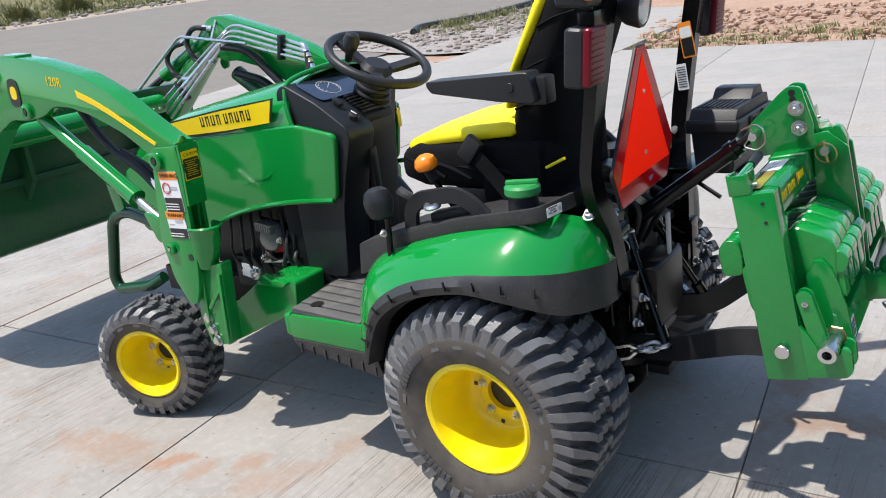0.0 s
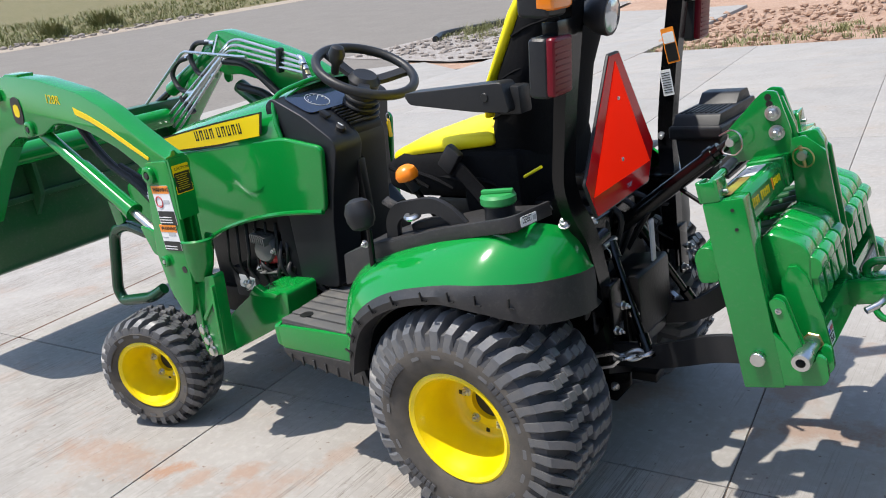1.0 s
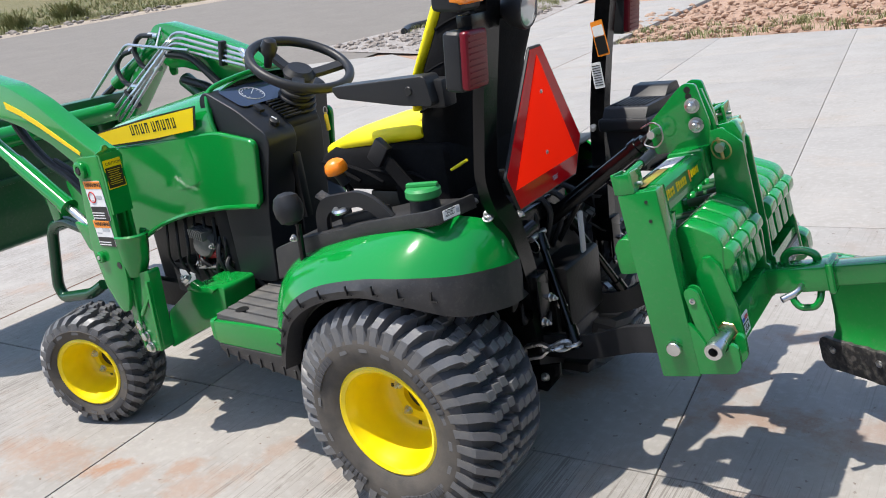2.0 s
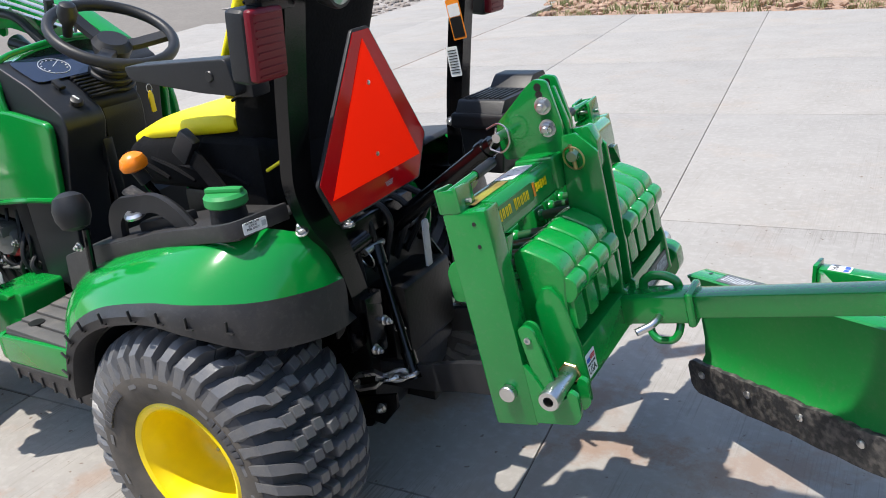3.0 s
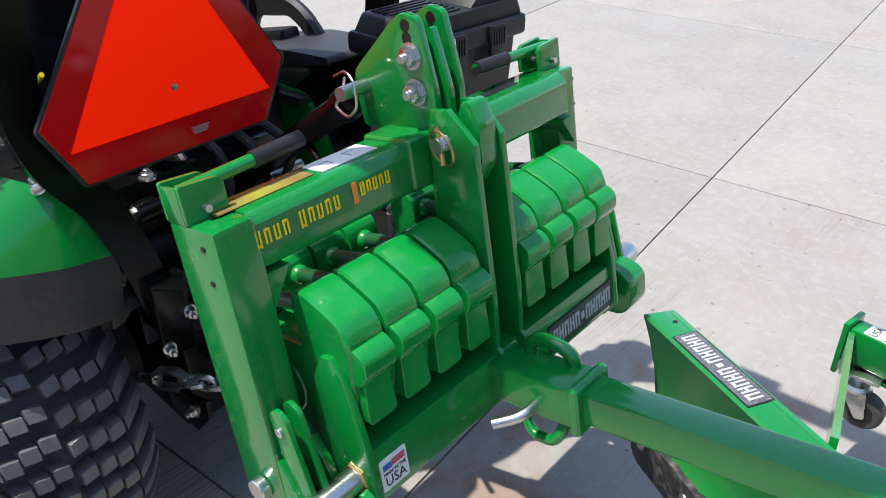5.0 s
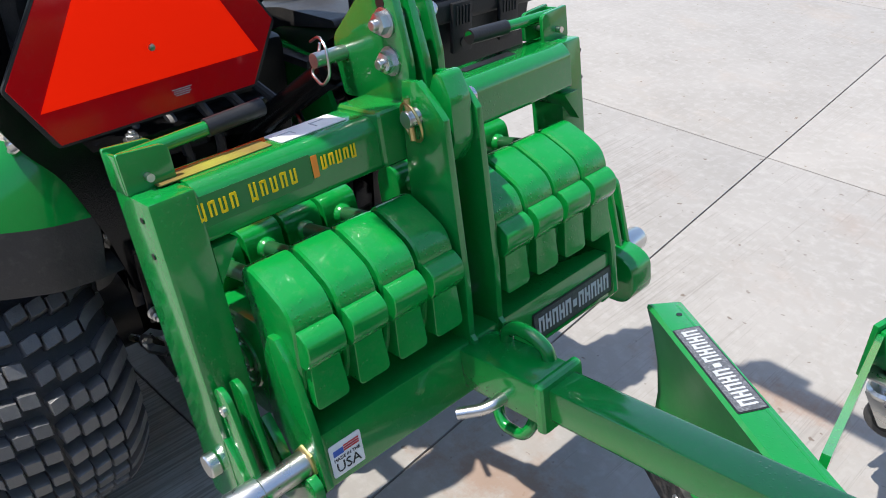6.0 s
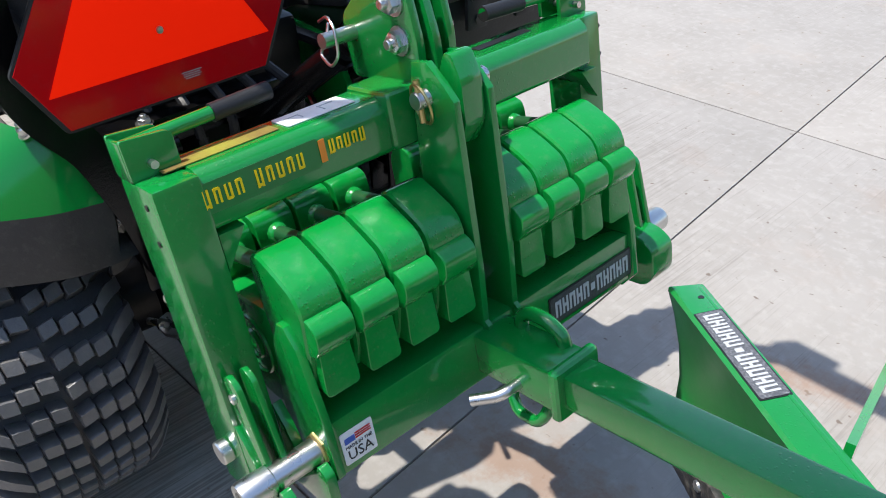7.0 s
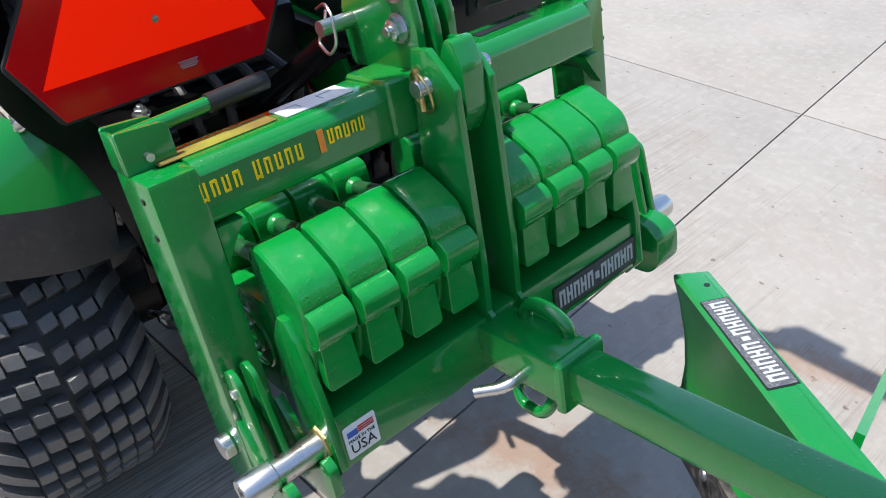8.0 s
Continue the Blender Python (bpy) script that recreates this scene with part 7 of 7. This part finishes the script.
# labels of the near boom and mast
fy = -0.5305
part("stripe", plate([(-1.535, 1.232), (-1.54, 1.258), (-1.45, 1.225), (-1.36, 1.184), (-1.155, 1.074), (-1.163, 1.064), (-1.36, 1.163), (-1.45, 1.203)], "y", fy - 0.002, fy, 0), LABEL_YELLOW, loader, "tapering yellow stripe", smooth=0)
bm_m = plane((-1.664, fy - 0.0005, 1.29), (1, 0, -0.12), (0.12, 0, 1))
words("120R", 0.046, bm_m, LABEL_YELLOW, loader)
badge = patch(0.075, 0.105, plane((-1.947, fy - 0.0005, 1.262), (1, 0, -0.1), (0.1, 0, 1)), LABEL_BLACK, loader, "badge", "black and yellow badge", 0.002, 0.03)
patch(0.042, 0.05, plane((-1.947, fy - 0.002, 1.262), (1, 0, -0.1), (0.1, 0, 1)), LABEL_YELLOW, badge, "badge_shape", "", 0.002, 0.02)
wy = -0.5508
for z, h in ((0.916, 0.135), (0.803, 0.092)):
    wm = plane((-1.108 - (0.916 - z) * 0.1, wy, z), (1, 0, 0.02), (0.03, 0, 1))
    w_ob = patch(0.094, h, wm, WHITE, loader, "warning_label", "white and orange printed warning label")
    patch(0.094, 0.026, wm @ Matrix.Translation((0, h / 2 - 0.014, 0.0008)), LABEL_ORANGE, w_ob, "label_header")
    words("WARNING", 0.018, wm @ Matrix.Translation((0.005, h / 2 - 0.014, 0.0024)), LABEL_BLACK, w_ob)
    patch(0.09, h * 0.36, wm @ Matrix.Translation((0, -h / 2 + h * 0.17, 0.0008)), LABEL_BLACK, w_ob, "label_panel")
    bars([(-0.01, -h / 2 + h * 0.06 + 0.009 * k, 0.07, 0.003) for k in range(int(h * 25))], wm @ Matrix.Translation((0, 0, 0.0012)), WHITE, w_ob)
    bars([(0.015, 0.012, 0.04, 0.012), (-0.028, 0.0, 0.03, 0.004)], wm, LABEL_GREY, w_ob)
    if h > 0.12:
        part("prohibition_ring", ring((-0.02, 0.012, 0.002), 0.018, 0.002, (0, 0, 1), 24, 6), RED_INK, w_ob, m=wm)
cm = plane((-1.0235, -0.5145, 1.0), (0, 1, 0), (0.03, 0, 1)) @ Matrix.Diagonal((0.82, 0.9, 1, 1))
c_ob = patch(0.078, 0.105, cm, LABEL_YELLOW, loader, "caution_label", "yellow and black caution label")
patch(0.072, 0.074, cm @ Matrix.Translation((0, -0.012, 0.0008)), LABEL_BLACK, c_ob, "label_panel")
words("CAUTION", 0.015, cm @ Matrix.Translation((0.004, 0.038, 0.0014)), LABEL_BLACK, c_ob)
bars([(-0.002, 0.016 - 0.0075 * k, 0.058 - 0.008 * (k % 3), 0.0016) for k in range(8)], cm @ Matrix.Translation((0, 0, 0.0012)), LABEL_YELLOW, c_ob)
# cross tube and bucket
FIT["all"] = Matrix.Translation((0.06, 0, 0.1))
part("torque_tube", tube([(-2.5, -0.4, 0.95), (-2.5, 0.44, 0.95)], 0.05, 20), GREEN, loader)
prof = rounded([(-2.62, 1.0), (-2.64, 0.6), (-2.7, 0.45), (-2.85, 0.4), (-3.3, 0.42), (-3.3, 0.405), (-2.84, 0.38), (-2.66, 0.43), (-2.61, 0.6), (-2.59, 1.01)], 0.03, 3)
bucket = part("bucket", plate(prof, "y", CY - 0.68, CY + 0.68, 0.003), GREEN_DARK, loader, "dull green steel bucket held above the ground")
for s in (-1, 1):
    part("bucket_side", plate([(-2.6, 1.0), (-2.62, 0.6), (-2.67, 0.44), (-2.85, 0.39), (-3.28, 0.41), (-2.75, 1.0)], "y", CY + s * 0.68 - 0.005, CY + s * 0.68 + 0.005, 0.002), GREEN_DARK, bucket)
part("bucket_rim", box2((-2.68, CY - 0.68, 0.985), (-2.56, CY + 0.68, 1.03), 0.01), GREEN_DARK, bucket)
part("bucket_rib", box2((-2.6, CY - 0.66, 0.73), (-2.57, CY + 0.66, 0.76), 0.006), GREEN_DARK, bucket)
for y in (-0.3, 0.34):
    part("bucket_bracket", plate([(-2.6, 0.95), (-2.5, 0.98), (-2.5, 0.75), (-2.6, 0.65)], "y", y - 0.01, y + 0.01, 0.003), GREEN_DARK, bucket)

FIT["all"] = None

# ---- rough edge of the site: drain pipe, stones, weeds ----
pipe = thing("drain_pipe", (-11.8, 17.0, 0.3), "black corrugated drain pipe lying by the street", "pipe")
pp = catmull([(x, y, height(x, y) + 0.05) for x, y in ((-11.9, 15.3), (-12.2, 16.1), (-11.85, 17.1), (-11.45, 18.0), (-11.35, 19.4), (-11.28, 21.1), (-11.6, 24))], 10)
part("pipe_wall", sweep(pp, circle(0.095, 12)), PLASTIC, pipe)


def scatter(n, region, seed):
    rnd = random.Random(seed)
    a, b, c, d = (Vector((*p, 0)) for p in region)
    for _ in range(n):
        s, t = rnd.random(), rnd.random()
        p = (a * (1 - t) + b * t) * (1 - s) + (d * (1 - t) + c * t) * s
        yield rnd, p


def stones(name, n, region, size, seed, material, label):
    bm = B()
    for rnd, p in scatter(n, region, seed):
        r = size * rnd.uniform(0.3, 1) ** 2
        t = B()
        bmesh.ops.create_icosphere(t, subdivisions=1, radius=r)
        for v in t.verts:
            v.co *= rnd.uniform(0.7, 1.2)
        t.transform(pose(p.x, p.y, height(p.x, p.y) - 0.03 + r * 0.3, 0, 0, rnd.uniform(0, 360)) @ Matrix.Diagonal((1.3, 1, 0.7, 1)))
        me = bpy.data.meshes.new("tmp")
        t.to_mesh(me)
        t.free()
        bm.from_mesh(me)
        bpy.data.meshes.remove(me)
    ob = part(name, bm, material, None, smooth=0)
    tagged(ob, label, "stones", kind="stuff")


stones("rubble", 900, [(-13.0, 13.3), (-8.5, 12.9), (-9.4, 19.5), (-11.5, 19.5)], 0.11, 3, ROCK, "loose grey rubble by the kerb")
stones("clods", 1100, [(-4.3, 11.1), (6, 9.2), (6, 16), (-6, 18)], 0.09, 4, DIRT, "clods of red earth")


def weeds(name, n, region, tall, seed, label, blades=14):
    verts, faces = [], []
    for rnd, p in scatter(n, region, seed):
        z = height(p.x, p.y) - 0.03
        k = rnd.uniform(0.4, 1)
        for _ in range(blades):
            a = rnd.uniform(0, 6.28)
            l = tall * k * rnd.uniform(0.4, 1)
            w = 0.006 * k + 0.002 + 0.012 * (tall > 0.4)
            bx, by = p.x + rnd.gauss(0, 0.05), p.y + rnd.gauss(0, 0.05)
            dx, dy = math.cos(a), math.sin(a)
            i = len(verts)
            verts += [(bx - dy * w, by + dx * w, z), (bx + dy * w, by - dx * w, z), (bx + dx * l * 0.3 + dy * w * 0.7, by + dy * l * 0.3 - dx * w * 0.7, z + l * 0.6), (bx + dx * l * 0.3 - dy * w * 0.7, by + dy * l * 0.3 + dx * w * 0.7, z + l * 0.6), (bx + dx * l * 0.65, by + dy * l * 0.65, z + l)]
            faces += [(i, i + 1, i + 2, i + 3), (i + 3, i + 2, i + 4)]
    me = bpy.data.meshes.new(name)
    me.from_pydata(verts, [], faces)
    me.materials.append(BLADE_LEAF)
    ob = new(name, me)
    tagged(ob, label, "weeds", kind="stuff")


weeds("weeds", 300, [(-4.2, 11.0), (6, 9.1), (6, 11.4), (-4.8, 13.2)], 0.16, 7, "sparse weeds along the edge of the concrete")
weeds("roadside_grass", 150, [(-12.4, 15.2), (-9.4, 15.0), (-9.6, 21), (-11.4, 21)], 0.28, 8, "weeds growing in the gravel strip")
weeds("meadow_grass", 2400, [(-38.2, 5), (-27.8, 44), (-42, 50), (-56, 5)], 0.42, 9, "dry tall grass beyond the street", 8)
weeds("roadside_bush", 60, [(-36.4, 17.6), (-35.6, 17.8), (-35.4, 18.6), (-36.5, 18.5)], 1.1, 10, "pale green bush beside the street", 16)
weeds("roadside_bush", 80, [(-36.6, 20.2), (-35.6, 20.4), (-35.5, 21.5), (-36.7, 21.4)], 1.2, 11, "pale green bush beside the street", 16)
weeds("verge_grass", 500, [(-37.4, 8), (-32.8, 25), (-34.6, 26), (-39.6, 9)], 0.4, 12, "dry grass along the sandy verge", 10)
stones("verge_stones", 260, [(-35.4, 9), (-31.4, 24), (-33.6, 25), (-37.6, 10)], 0.16, 13, ROCK, "small stones on the sandy verge")
weeds("weeds", 90, [(-12.0, 16.2), (-11.2, 16.4), (-10.9, 19.0), (-11.3, 19.4)], 0.36, 14, "green weeds against the drain pipe", 16)
